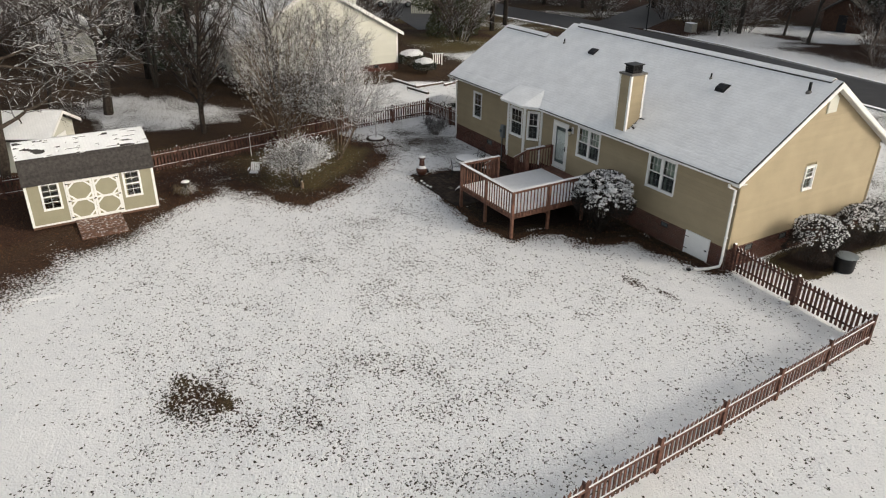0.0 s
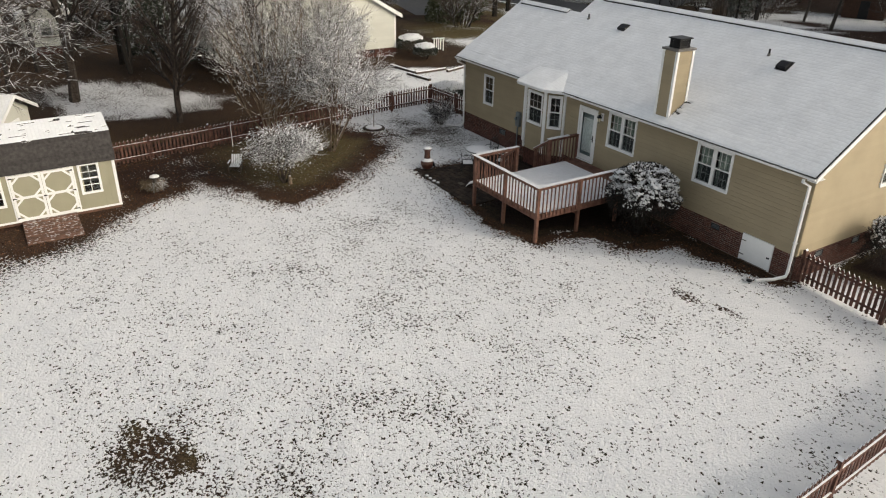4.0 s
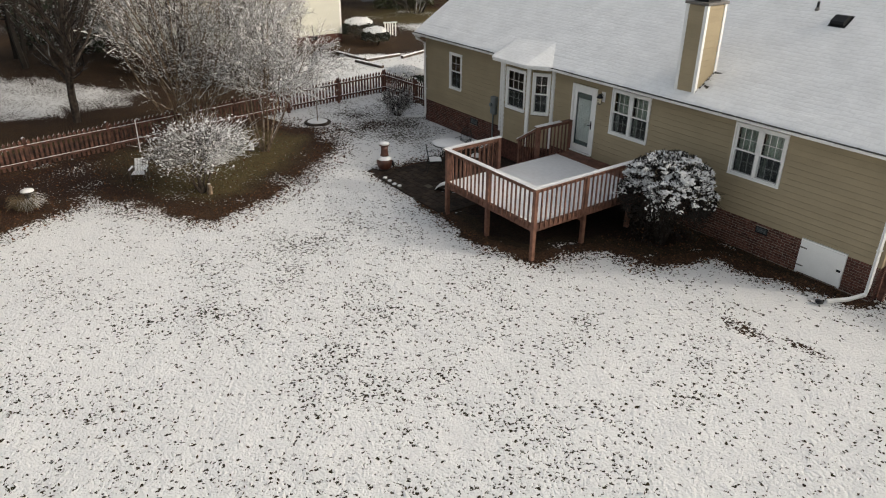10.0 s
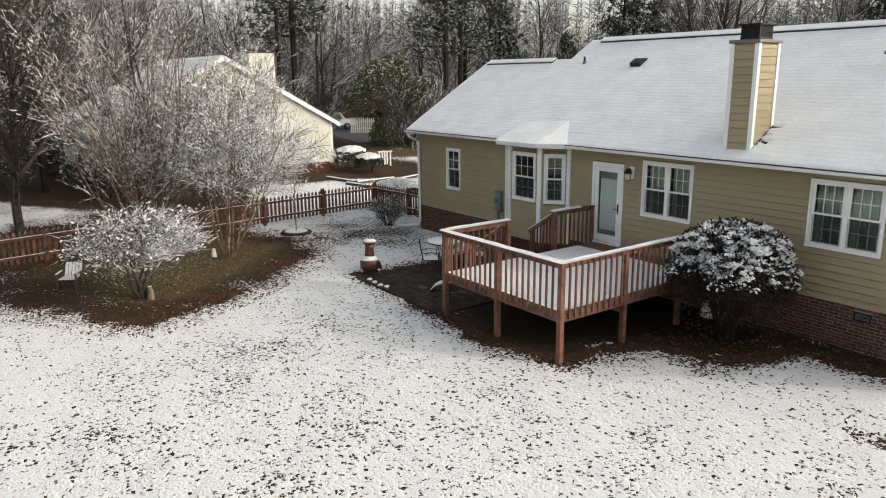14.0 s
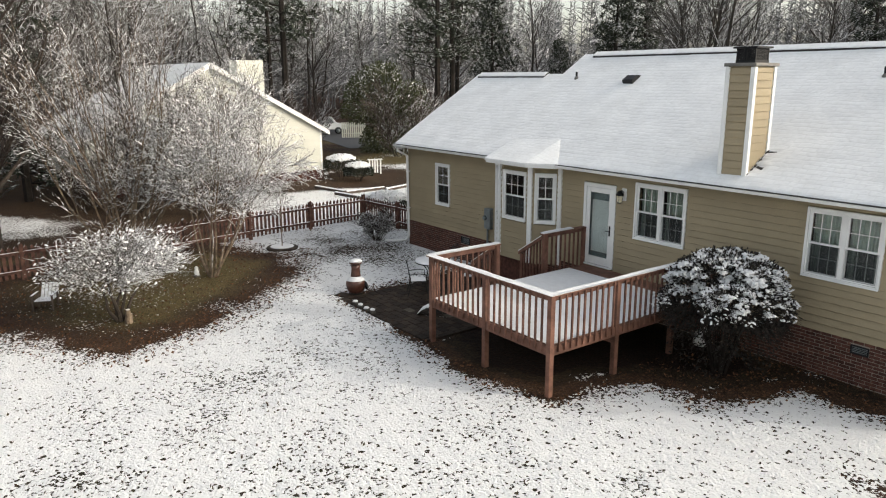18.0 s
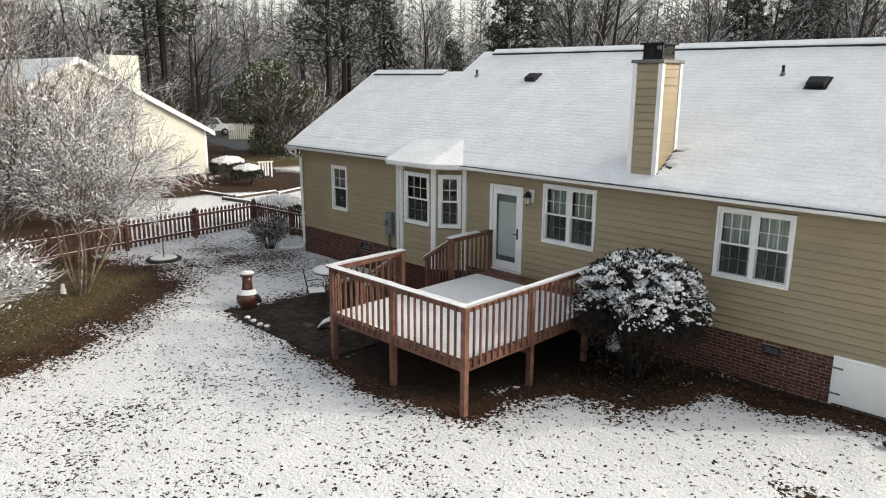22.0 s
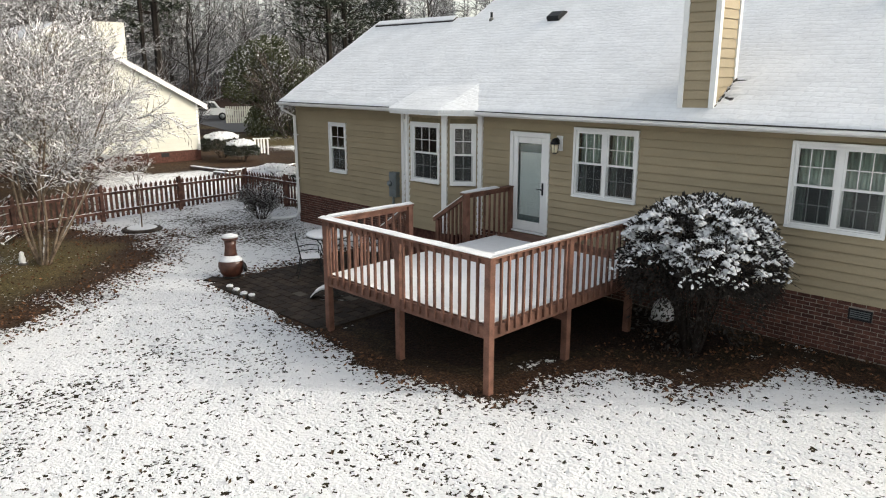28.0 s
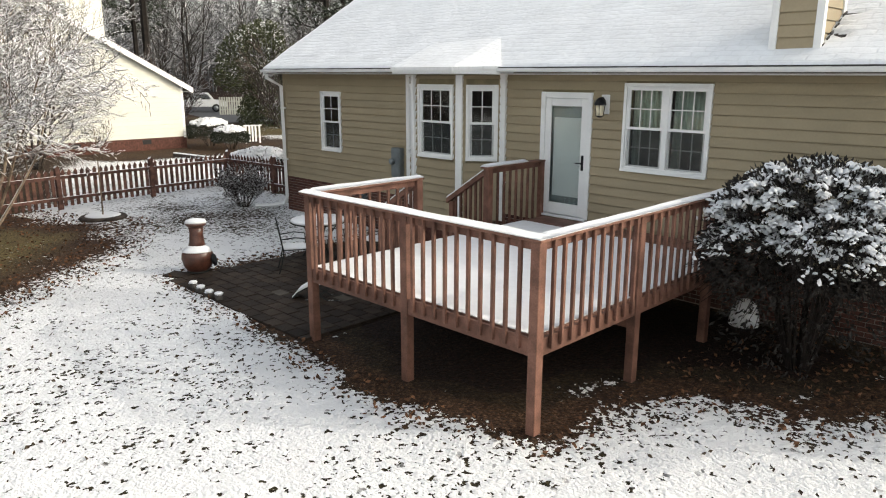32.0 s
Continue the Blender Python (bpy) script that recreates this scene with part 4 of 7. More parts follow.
for i in range(1, 9):
    z = CTOP + 0.12 + 0.25 * i / 9
    for y in (KY0 + 0.056, KY1 - 0.056):
        box(mesh_bm, KX0 + 0.04, KX1 - 0.04, y - 0.003, y + 0.003, z - 0.003, z + 0.003)
    for x in (KX0 + 0.036, KX1 - 0.036):
        box(mesh_bm, x - 0.003, x + 0.003, KY0 + 0.06, KY1 - 0.06, z - 0.003, z + 0.003)
part("cap_mesh", mesh_bm, BLACK, cap)
part("flue", lathe([(0.14, CTOP + 0.05), (0.14, CTOP + 0.27), (0.12, CTOP + 0.27), (0.12, CTOP + 0.1)], 14, at=((CX0 + CX1) / 2, (CY0 + CY1) / 2, 0)), BLACK, cap)
for i in range(6):
    y = CY0 + 0.02 + i * 0.13
    part("step_flashing", P([(y, roof_z(y) - 0.02), (y + 0.125, roof_z(y + 0.125) - 0.02), (y + 0.125, roof_z(y) + 0.11 + 0.01 * (i % 2)), (y, roof_z(y) + 0.07)], CX1 + 0.023, CX1 + 0.034 + 0.008 * (i % 2), "x"), SHINGLE, chimney)

# bay window
bay = part("bay", B(-3.0, -1.3, -0.42, 0.1, 0.72, 0.76), TAN, house, "three-sided window bay in tan siding with white corners")
BAYPTS = [(-3.45, 0.0), (-2.78, -0.5), (-1.54, -0.5), (-0.87, 0.0)]
for i, (a, b) in enumerate(zip(BAYPTS, BAYPTS[1:])):
    L_ = math.dist(a, b)
    ang = math.degrees(math.atan2(b[1] - a[1], b[0] - a[0]))
    m = pose(a[0], a[1], 0, 0, 0, ang)
    wide = 0.97 if i == 1 else 0.60
    o = ((L_ - wide) / 2, (L_ + wide) / 2, 1.88, 3.27)
    part("bay_core", sheet(m, 0.02, L_ - 0.02, 0.72, EAVE_Z, [hole(o)], 0.08), TAN_DARK, bay)
    boards(bay, m, 0.05, L_ - 0.05, 0.74, EAVE_Z, [o])
    window("window_%d" % (4 + i), m @ pose(o[0], 0, o[2]), wide, o[3] - o[2], cols=3 if i == 1 else 2, curtain=False)
for x, y in BAYPTS:
    ang = {(-3.45, 0.0): 0, (-2.78, -0.5): -18, (-1.54, -0.5): 18, (-0.87, 0.0): 0}[(x, y)]
    part("corner_board", B(-0.066, 0.066, -0.075 if y == 0 else -0.058, 0.03, 0.74, EAVE_Z, 0.004, pose(x, y, 0, 0, 0, ang)), WHITE, bay)
bay_eave = [(-3.35, EAVE_Y - 0.02), (-2.98, -0.90), (-1.36, -0.90), (-0.60, EAVE_Y - 0.02), (-0.60, -0.1), (-3.35, -0.1)]
part("bay_soffit", P(bay_eave, 3.465, 3.492, "z"), WHITE, bay)
part("bay_fascia", P([(x * 1.0, y - 0.01) for x, y in bay_eave], 3.495, 3.545, "z"), WHITE, bay)
bm = bmesh.new()
ev = [bm.verts.new((x, y, z)) for x, y, z in ((-3.38, EAVE_Y - 0.03, 3.60), (-3.0, -0.93, 3.585), (-1.34, -0.93, 3.585), (-0.57, EAVE_Y - 0.03, 3.60), (-3.03, 0.26, roof_z(0.26) + 0.05), (-1.34, 0.40, roof_z(0.40) + 0.05))]
low = [bm.verts.new((v.co.x, v.co.y, v.co.z - 0.05)) for v in ev]
for f in ((0, 1, 4), (1, 2, 5, 4), (2, 3, 5)):
    bm.faces.new([ev[i] for i in f])
for a, b in ((0, 1), (1, 2), (2, 3)):
    bm.faces.new((low[a], low[b], ev[b], ev[a]))
bm.faces.new((low[3], low[5], ev[5], ev[3])); bm.faces.new((low[5], low[4], ev[4], ev[5])); bm.faces.new((low[4], low[0], ev[0], ev[4]))
part("bay_roof", bm, SNOWROOF, bay, "small hipped bay roof under snow")

window("window_1", pose(WIN_M[0], 0, WIN_M[2]), WIN_M[1] - WIN_M[0], WIN_M[3] - WIN_M[2], 2, label="white twin double-hung window with pale curtains")
window("window_2", pose(WIN_R[0], 0, WIN_R[2]), WIN_R[1] - WIN_R[0], WIN_R[3] - WIN_R[2], 2, label="white twin double-hung window with pale curtains")
window("window_3", pose(WIN_S[0], 0, WIN_S[2]), WIN_S[1] - WIN_S[0], WIN_S[3] - WIN_S[2], 1, cols=2, curtain=False)
window("window_7", GABLE @ pose(GWIN[0], -0.015, GWIN[2]), GWIN[1] - GWIN[0], GWIN[3] - GWIN[2], 1, cols=2)

# storm door
DOORBLUE = mat("grey_blue_door", (0.20, 0.24, 0.25), 0.5, vary=0.08)
door = root("door_1", pose(0, 0, DOOR[2]), "white storm door with a full glass panel and closed blinds", "door", kind="structure")
W, H = DOOR[1], DOOR[3] - DOOR[2]
bm = bmesh.new()
box(bm, 0, 0.09, -0.05, 0.06, 0.03, H, 0.005); box(bm, W - 0.09, W, -0.05, 0.06, 0.03, H, 0.005); box(bm, 0.09, W - 0.09, -0.05, 0.06, H - 0.10, H, 0.005)
part("door_frame", bm, WHITE, door)
part("threshold", B(0.02, W - 0.02, -0.09, 0.08, 0.0, 0.035, 0.005), WHITE, door)
bm = bmesh.new()
x0, x1, z0, z1 = 0.095, W - 0.095, 0.05, H - 0.105
box(bm, x0, x0 + 0.12, -0.03, 0.005, z0, z1, 0.006); box(bm, x1 - 0.12, x1, -0.03, 0.005, z0, z1, 0.006)
box(bm, x0 + 0.12, x1 - 0.12, -0.03, 0.005, z1 - 0.13, z1, 0.006); box(bm, x0 + 0.12, x1 - 0.12, -0.03, 0.005, z0, z0 + 0.20, 0.006)
leaf = part("door_leaf", bm, WHITE, door)
part("pane", B(x0 + 0.12, x1 - 0.12, -0.015, -0.009, z0 + 0.2, z1 - 0.13), GLASS, leaf).visible_shadow = False
for i in range(60):
    z = z0 + 0.32 + i * 0.0228
    part("blind_slat", B(x0 + 0.15, x1 - 0.15, 0.030, 0.036, z, z + 0.0215), BLIND, leaf)
part("inner_door", B(x0 + 0.02, x1 - 0.02, 0.062, 0.10, z0, z1), DOORBLUE, door)
part("door_handle", tube(T([(x1 - 0.06, -0.03, 0.98), (x1 - 0.06, -0.09, 0.98), (x1 - 0.06, -0.09, 1.0)], 0.01), [(x1 - 0.06, -0.085, 0.99), (x1 - 0.17, -0.085, 0.985)], 0.011), BLACK, leaf, "black lever handle")
part("handle_plate", B(x1 - 0.085, x1 - 0.035, -0.04, -0.03, 0.86, 1.12, 0.004), BLACK, leaf)

# wall lantern
lamp = root("wall_lantern", pose(1.30, -0.02, 2.88), "black carriage lantern with pale glass on the siding", "wall lamp")
part("mount", B(-0.08, 0.08, -0.02, 0.0, -0.05, 0.26, 0.01), WHITE, lamp)
part("arm", T([(0, -0.02, 0.15), (0, -0.10, 0.22), (-0.0, -0.17, 0.20)], 0.012), BLACK, lamp)
part("hood", lathe([(0.10, 0.10), (0.095, 0.13), (0.05, 0.20), (0.015, 0.22)], 10, at=(0, -0.17, 0)), BLACK, lamp)
part("lantern_glass", lathe([(0.055, -0.07), (0.075, 0.09)], 8, at=(0, -0.17, 0)), LANTERN, lamp)
part("lantern_base", lathe([(0.03, -0.10), (0.062, -0.075)], 8, at=(0, -0.17, 0)), BLACK, lamp)
for k in range(4):
    a = k * math.pi / 2 + 0.4
    part("cage_bar", T([(0.058 * math.cos(a), -0.17 + 0.058 * math.sin(a), -0.075), (0.08 * math.cos(a), -0.17 + 0.08 * math.sin(a), 0.10)], 0.006, 4), BLACK, lamp)

# electricity meter
meter = root("electric_meter", pose(-3.92, -0.005, 1.30), "grey metal meter cabinet with a round meter on the siding", "meter box")
part("cabinet", B(0.0, 0.27, -0.15, 0.0, -0.02, 0.62, 0.012), STEEL, meter)
part("cover", B(0.02, 0.25, -0.165, -0.152, 0.02, 0.58, 0.006), STEEL, meter)
part("meter_dial", lathe([(0.07, 0.0), (0.07, 0.05), (0.05, 0.075)], 16), STEEL, meter).matrix_local = pose(0.075, -0.165, 0.33, 90)
part("conduit", T([(0.08, -0.07, -0.02), (0.08, -0.07, -1.25)], 0.03, 8), STEEL, meter)

# downspouts
for x, turn, pts in ((WALL_R - 0.06, 0, [(0, -0.5, 3.45), (0, -0.5, 3.36), (0, -0.1, 3.16), (0, -0.08, 0.35), (0.0, -0.14, 0.18), (-0.18, -0.5, 0.09), (-0.45, -0.95, 0.06)]),
                     (WALL_L + 0.02, 0, [(0, -0.5, 3.45), (0, -0.5, 3.36), (0, -0.1, 3.16), (0, -0.08, 0.32), (-0.05, -0.14, 0.16), (-0.38, -0.35, 0.09), (-0.8, -0.55, 0.06)])):
    d = root("downspout", pose(x, 0, 0), "white metal downspout with an elbow at the ground", "downspout", "downspouts")
    part("spout_pipe", T(pts[:4], 0.05, 4), WHITE, d)
    part("elbow", T(pts[3:], 0.052, 4), WHITE, d)
    for z in (2.6, 1.3):
        part("strap", B(-0.055, 0.055, -0.13, -0.02, z, z + 0.03), WHITE, d)
part_end = thing("splash_outlet", lathe([(0.05, 0), (0.09, 0.03), (0.10, 0.06), (0.02, 0.065)], 12), BLACK, "black drain outlet lying in the snow", "drain", at=pose(WALL_R - 0.6, -1.12, 0.015))

# crawl-space door
acc = root("crawl_door", pose(ACCESS[0], -0.06, 0.02), "white-painted crawl-space hatch in the brick foundation", "hatch")
part("hatch_panel", B(0.03, 1.10, -0.03, 0.0, 0.03, 0.88, 0.008), WHITE, acc)
bm = bmesh.new()
box(bm, 0.0, 0.05, -0.02, 0.03, 0.0, 0.92); box(bm, 1.08, 1.13, -0.02, 0.03, 0.0, 0.92); box(bm, 0.05, 1.08, -0.02, 0.03, 0.87, 0.92)
part("hatch_frame", bm, WHITE, acc)
for z in (0.2, 0.68):
    part("hinge", B(0.0, 0.18, -0.036, -0.031, z, z + 0.035), LEAD, acc)
part("latch", B(0.98, 1.08, -0.045, -0.031, 0.42, 0.47), BLACK, acc)
# gable louvre
lou = root("gable_louvre", GABLE @ pose(4.08, -0.052, 5.35), "white louvred vent under the gable peak", "vent")
part("louvre_frame", P([(0.0, 0.0), (0.56, 0.0), (0.56, 0.52), (0.28, 0.72), (0.0, 0.52)], -0.02, 0.03, "y"), CREAM, lou)
for i in range(7):
    part("slat", B(0.04, 0.52, -0.026, -0.02, 0.05 + i * 0.07, 0.108 + i * 0.07, 0.004), CREAM, lou)


# ---- deck ----
DX0, DX1, DY0, DECK_Z, RAIL_Z = 0.2, 3.9, -5.1, 1.0, 1.985
deck = root("deck", pose(0, 0, 0), "raised stained wooden deck with balustrade and snow on its boards", "deck")
for y in np.arange(DY0 + 0.02, -0.12, 0.146):
    part("deck_board", B(DX0, DX1, y, min(y + 0.14, -0.03), DECK_Z - 0.035, DECK_Z), DECKWOOD, deck)
for x0, x1, y0, y1 in ((DX0 - 0.04, DX1 + 0.04, DY0 - 0.04, DY0), (DX1, DX1 + 0.04, DY0, -0.03), (DX0 - 0.04, DX0, DY0, -0.03)):
    part("rim_joist", B(x0, x1, y0, y1, 0.80, 0.985, 0.004), DECKWOOD, deck)
for x in np.arange(DX0 + 0.4, DX1, 0.4):
    part("joist", B(x - 0.02, x + 0.02, DY0 + 0.001, -0.05, 0.80, 0.963), DECKWOOD, deck)
part("beam", B(DX0, DX1, -3.3, -3.2, 0.62, 0.80), DECKWOOD, deck)
post_places = [(DX0, DY0), ((DX0 + DX1) / 2, DY0), (DX1, DY0), (DX1, -3.28), (DX1, -1.45), (DX0, -3.2), (DX0 - 0.13, -1.5)]
for x, y in post_places:
    part("post", B(x - 0.055, x + 0.055, y - 0.055, y + 0.055, -0.05, RAIL_Z - 0.03, 0.006), DECKWOOD, deck)
for x in (DX0 - 0.13, DX1):
    part("post", B(x - 0.045, x + 0.045, -0.12, -0.03, 0.8, RAIL_Z - 0.03, 0.006), DECKWOOD, deck)
runs = [((DX0, DY0), ((DX0 + DX1) / 2, DY0), (0, -1)), (((DX0 + DX1) / 2, DY0), (DX1, DY0), (0, -1)),
        ((DX1, DY0), (DX1, -3.28), (1, 0)), ((DX1, -3.28), (DX1, -1.45), (1, 0)), ((DX1, -1.45), (DX1, -0.05), (1, 0)),
        ((DX0, DY0), (DX0, -3.2), (-1, 0)), ((DX0 - 0.13, -1.5), (DX0 - 0.13, -0.05), (-1, 0))]
bal = mesh_of(B(-0.019, 0.019, -0.019, 0.019, 0.86, RAIL_Z - 0.035, 0.003), "baluster", DECKWOOD)
for (ax, ay), (bx, by), (ox, oy) in runs:
    d = Vector((bx - ax, by - ay))
    n = round(d.length / 0.168)
    for i in range(1, n):
        p = Vector((ax, ay)) + d * i / n
        part("baluster", bal, None, deck).location = (p.x + ox * 0.062, p.y + oy * 0.062, 0)
    h = 0.019
    if ox == 0:
        part("under_rail", B(ax + 0.055, bx - 0.055, ay - 0.042, ay - 0.004, RAIL_Z - 0.12, RAIL_Z - 0.03, 0.003), DECKWOOD, deck)
    else:
        part("under_rail", B(ax + ox * 0.004, ax + ox * 0.042, ay + 0.055, by - 0.055, RAIL_Z - 0.12, RAIL_Z - 0.03, 0.003), DECKWOOD, deck)
for x0, x1, y0, y1 in ((DX0 - 0.10, DX1 + 0.10, DY0 - 0.10, DY0 + 0.06), (DX1 - 0.06, DX1 + 0.10, DY0 + 0.062, -0.03), (DX0 - 0.10, DX0 + 0.06, DY0 + 0.062, -3.12), (DX0 - 0.23, DX0 - 0.07, -1.58, -0.03)):
    part("rail_cap", B(x0, x1, y0, y1, RAIL_Z - 0.03, RAIL_Z, 0.005), DECKWOOD, deck)


def snow_strip(x0, x1, y0, y1, z, h, seed, step=0.07, over=0.0):
    """A ridge of snow with a soft uneven top on a flat ledge."""
    rng = np.random.default_rng(seed)
    nx, ny = max(3, int((x1 - x0) / step) + 1), max(3, int((y1 - y0) / step) + 1)
    X, Y = np.meshgrid(np.linspace(x0 - over, x1 + over, nx), np.linspace(y0 - over, y1 + over, ny), indexing="ij")
    d = np.minimum.reduce([X - X.min(), X.max() - X, Y - Y.min(), Y.max() - Y])
    top = h * (0.75 + 0.5 * grid_noise(rng, X + 40, Y + 40, 0.3)) * np.clip(d / 0.05 + 0.25, 0, 1)
    n, k = X.shape
    V = np.concatenate([np.stack([X, Y, z + top], -1).reshape(-1, 3), np.stack([X, Y, np.full_like(X, z + 0.001)], -1).reshape(-1, 3)])
    idx = np.arange(n * k).reshape(n, k)
    q = np.stack([idx[:-1, :-1], idx[1:, :-1], idx[1:, 1:], idx[:-1, 1:]], -1).reshape(-1, 4)
    ring = np.concatenate([idx[:-1, 0], idx[-1, :-1], idx[:0:-1, -1], idx[0, :0:-1]])
    side = np.stack([ring, ring + n * k, np.roll(ring, -1) + n * k, np.roll(ring, -1)], -1)[:, ::-1]
    me = quick_mesh("snow", SNOWCLUMP, V, np.concatenate([q, side]))
    me.polygons.foreach_set("use_smooth", np.ones(len(me.polygons), bool))
    return me


part("deck_snow", snow_strip(DX0 + 0.03, DX1 - 0.03, DY0 + 0.02, -0.75, DECK_Z, 0.035, 3, 0.1), None, deck, "even snow lying on the deck boards")
for k, (x0, x1, y0, y1) in enumerate(((DX0 - 0.10, DX1 + 0.10, DY0 - 0.10, DY0 + 0.05), (DX1 - 0.05, DX1 + 0.10, DY0 + 0.05, -0.25), (DX0 - 0.10, DX0 + 0.05, DY0 + 0.05, -3.12), (DX0 - 0.23, DX0 - 0.08, -1.58, -0.5))):
    part("rail_snow", snow_strip(x0, x1, y0, y1, RAIL_Z, 0.042, 20 + k, 0.04), None, deck)
# steps down to the patio
for i in range(4):
    z = DECK_Z - 0.2 * (i + 1)
    x = DX0 - 0.04 - 0.235 * i
    part("tread", B(x - 0.235, x, -3.12, -1.58, z - 0.035, z, 0.004), DECKWOOD, deck)
    part("tread_snow", snow_strip(x - 0.225, x - 0.03, -3.08, -1.62, z, 0.025, 40 + i, 0.08), None, deck)
for y in (-3.2, -1.5):
    sx = DX0 if y < -3 else DX0 - 0.13
    part("stringer", P([(DX0 - 0.04, 0.96), (DX0 - 1.0, 0.12), (DX0 - 1.0, -0.05), (DX0 - 0.82, -0.05), (DX0 - 0.04, 0.66)], y - 0.02, y + 0.02, "y"), DECKWOOD, deck)
    part("post", B(sx - 0.86, sx - 0.77, y - 0.045, y + 0.045, -0.05, 1.32, 0.005), DECKWOOD, deck)
    part("stair_rail", P([(sx - 0.04, RAIL_Z - 0.14), (sx - 0.92, 1.27), (sx - 0.92, 1.36), (sx - 0.04, RAIL_Z - 0.05)], y - 0.05, y + 0.05, "y"), DECKWOOD, deck)
    part("rail_snow", P([(sx - 0.08, RAIL_Z - 0.078), (sx - 0.91, 1.366), (sx - 0.94, 1.375), (sx - 0.91, 1.395), (sx - 0.08, RAIL_Z - 0.052)], y - 0.042, y + 0.042, "y"), SNOWCLUMP, deck)
    for i in range(1, 7):
        x = sx - 0.04 - i * 0.115
        f = (i * 0.115) / 0.88
        part("baluster", B(x - 0.018, x + 0.018, y - 0.018, y + 0.018, 0.83 - 0.62 * f, RAIL_Z - 0.12 - 0.58 * f), DECKWOOD, deck)


# ---- picket fences ----
def picket_mesh(h=1.04, w=0.088):
    return mesh_of(P([(-w / 2, 0.06), (w / 2, 0.06), (w / 2, h - 0.12), (w * 0.62, h - 0.085), (w * 0.32, h - 0.05), (0, h), (-w * 0.32, h - 0.05), (-w * 0.62, h - 0.085), (-w / 2, h - 0.12)], -0.011, 0.011, "y"), "picket", FENCEWOOD)


PICKET = picket_mesh()
FPOST = mesh_of(P([(-0.055, -0.05), (0.055, -0.05), (0.055, 1.08), (0.0, 1.13), (-0.055, 1.08)], -0.055, 0.055, "y"), "post", FENCEWOOD)


def fence(p0, p1, side, label, spacing=0.158, bay_len=2.44, last=True, flip=False):
    a, b = Vector(p0), Vector(p1)
    d = b - a
    n = max(1, round(d.length / bay_len))
    ang = math.atan2(d.y, d.x)
    rng = random.Random(int(a.x * 10) + 7)
    for i in range(n):
        m = Matrix.Translation((*(a + d * i / n), 0)) @ Matrix.Rotation(ang, 4, 'Z')
        L_ = d.length / n
        f = root("picket_fence", m, label, "fence", "picket fence panels")
        part("post", FPOST, None, f).matrix_local = pose(0, 0, 0)
        if last and i == n - 1:
            part("post", FPOST, None, f).matrix_local = pose(L_, 0, 0)
        for z in (0.22, 0.78):
            part("rail", B(0.05, L_ - 0.05, 0.014 * side, 0.055 * side, z, z + 0.085, 0.004), FENCEWOOD, f)
        k = int((L_ - 0.1) / spacing)
        for j in range(k):
            x = 0.055 + (L_ - 0.11) * (j + 0.5) / k
            part("picket", PICKET, None, f).matrix_local = pose(x, 0, rng.uniform(-0.01, 0.01), 0, rng.uniform(-0.6, 0.6), 0)


FL = "weathered red-brown wooden picket fence with snow on its rails"
fence((-13.0, 0.9), (-12.4, -4.3), 1, FL, last=False)
fence((-12.4, -4.3), (-11.25, -11.8), 1, FL, last=False)
fence((-11.25, -11.8), (-10.5, -17.2), 1, FL, last=False)
fence((-10.5, -17.2), (-10.1, -27.0), 1, FL)
fence((-8.3, 1.25), (-13.0, 0.9), 1, FL, last=False)
fence((10.2, 0.25), (15.58, -0.1), 1, FL, last=False)
fence((15.58, -0.1), (16.35, -12.3), 1, FL, last=False)
fence((16.35, -12.3), (17.1, -24.5), 1, FL)


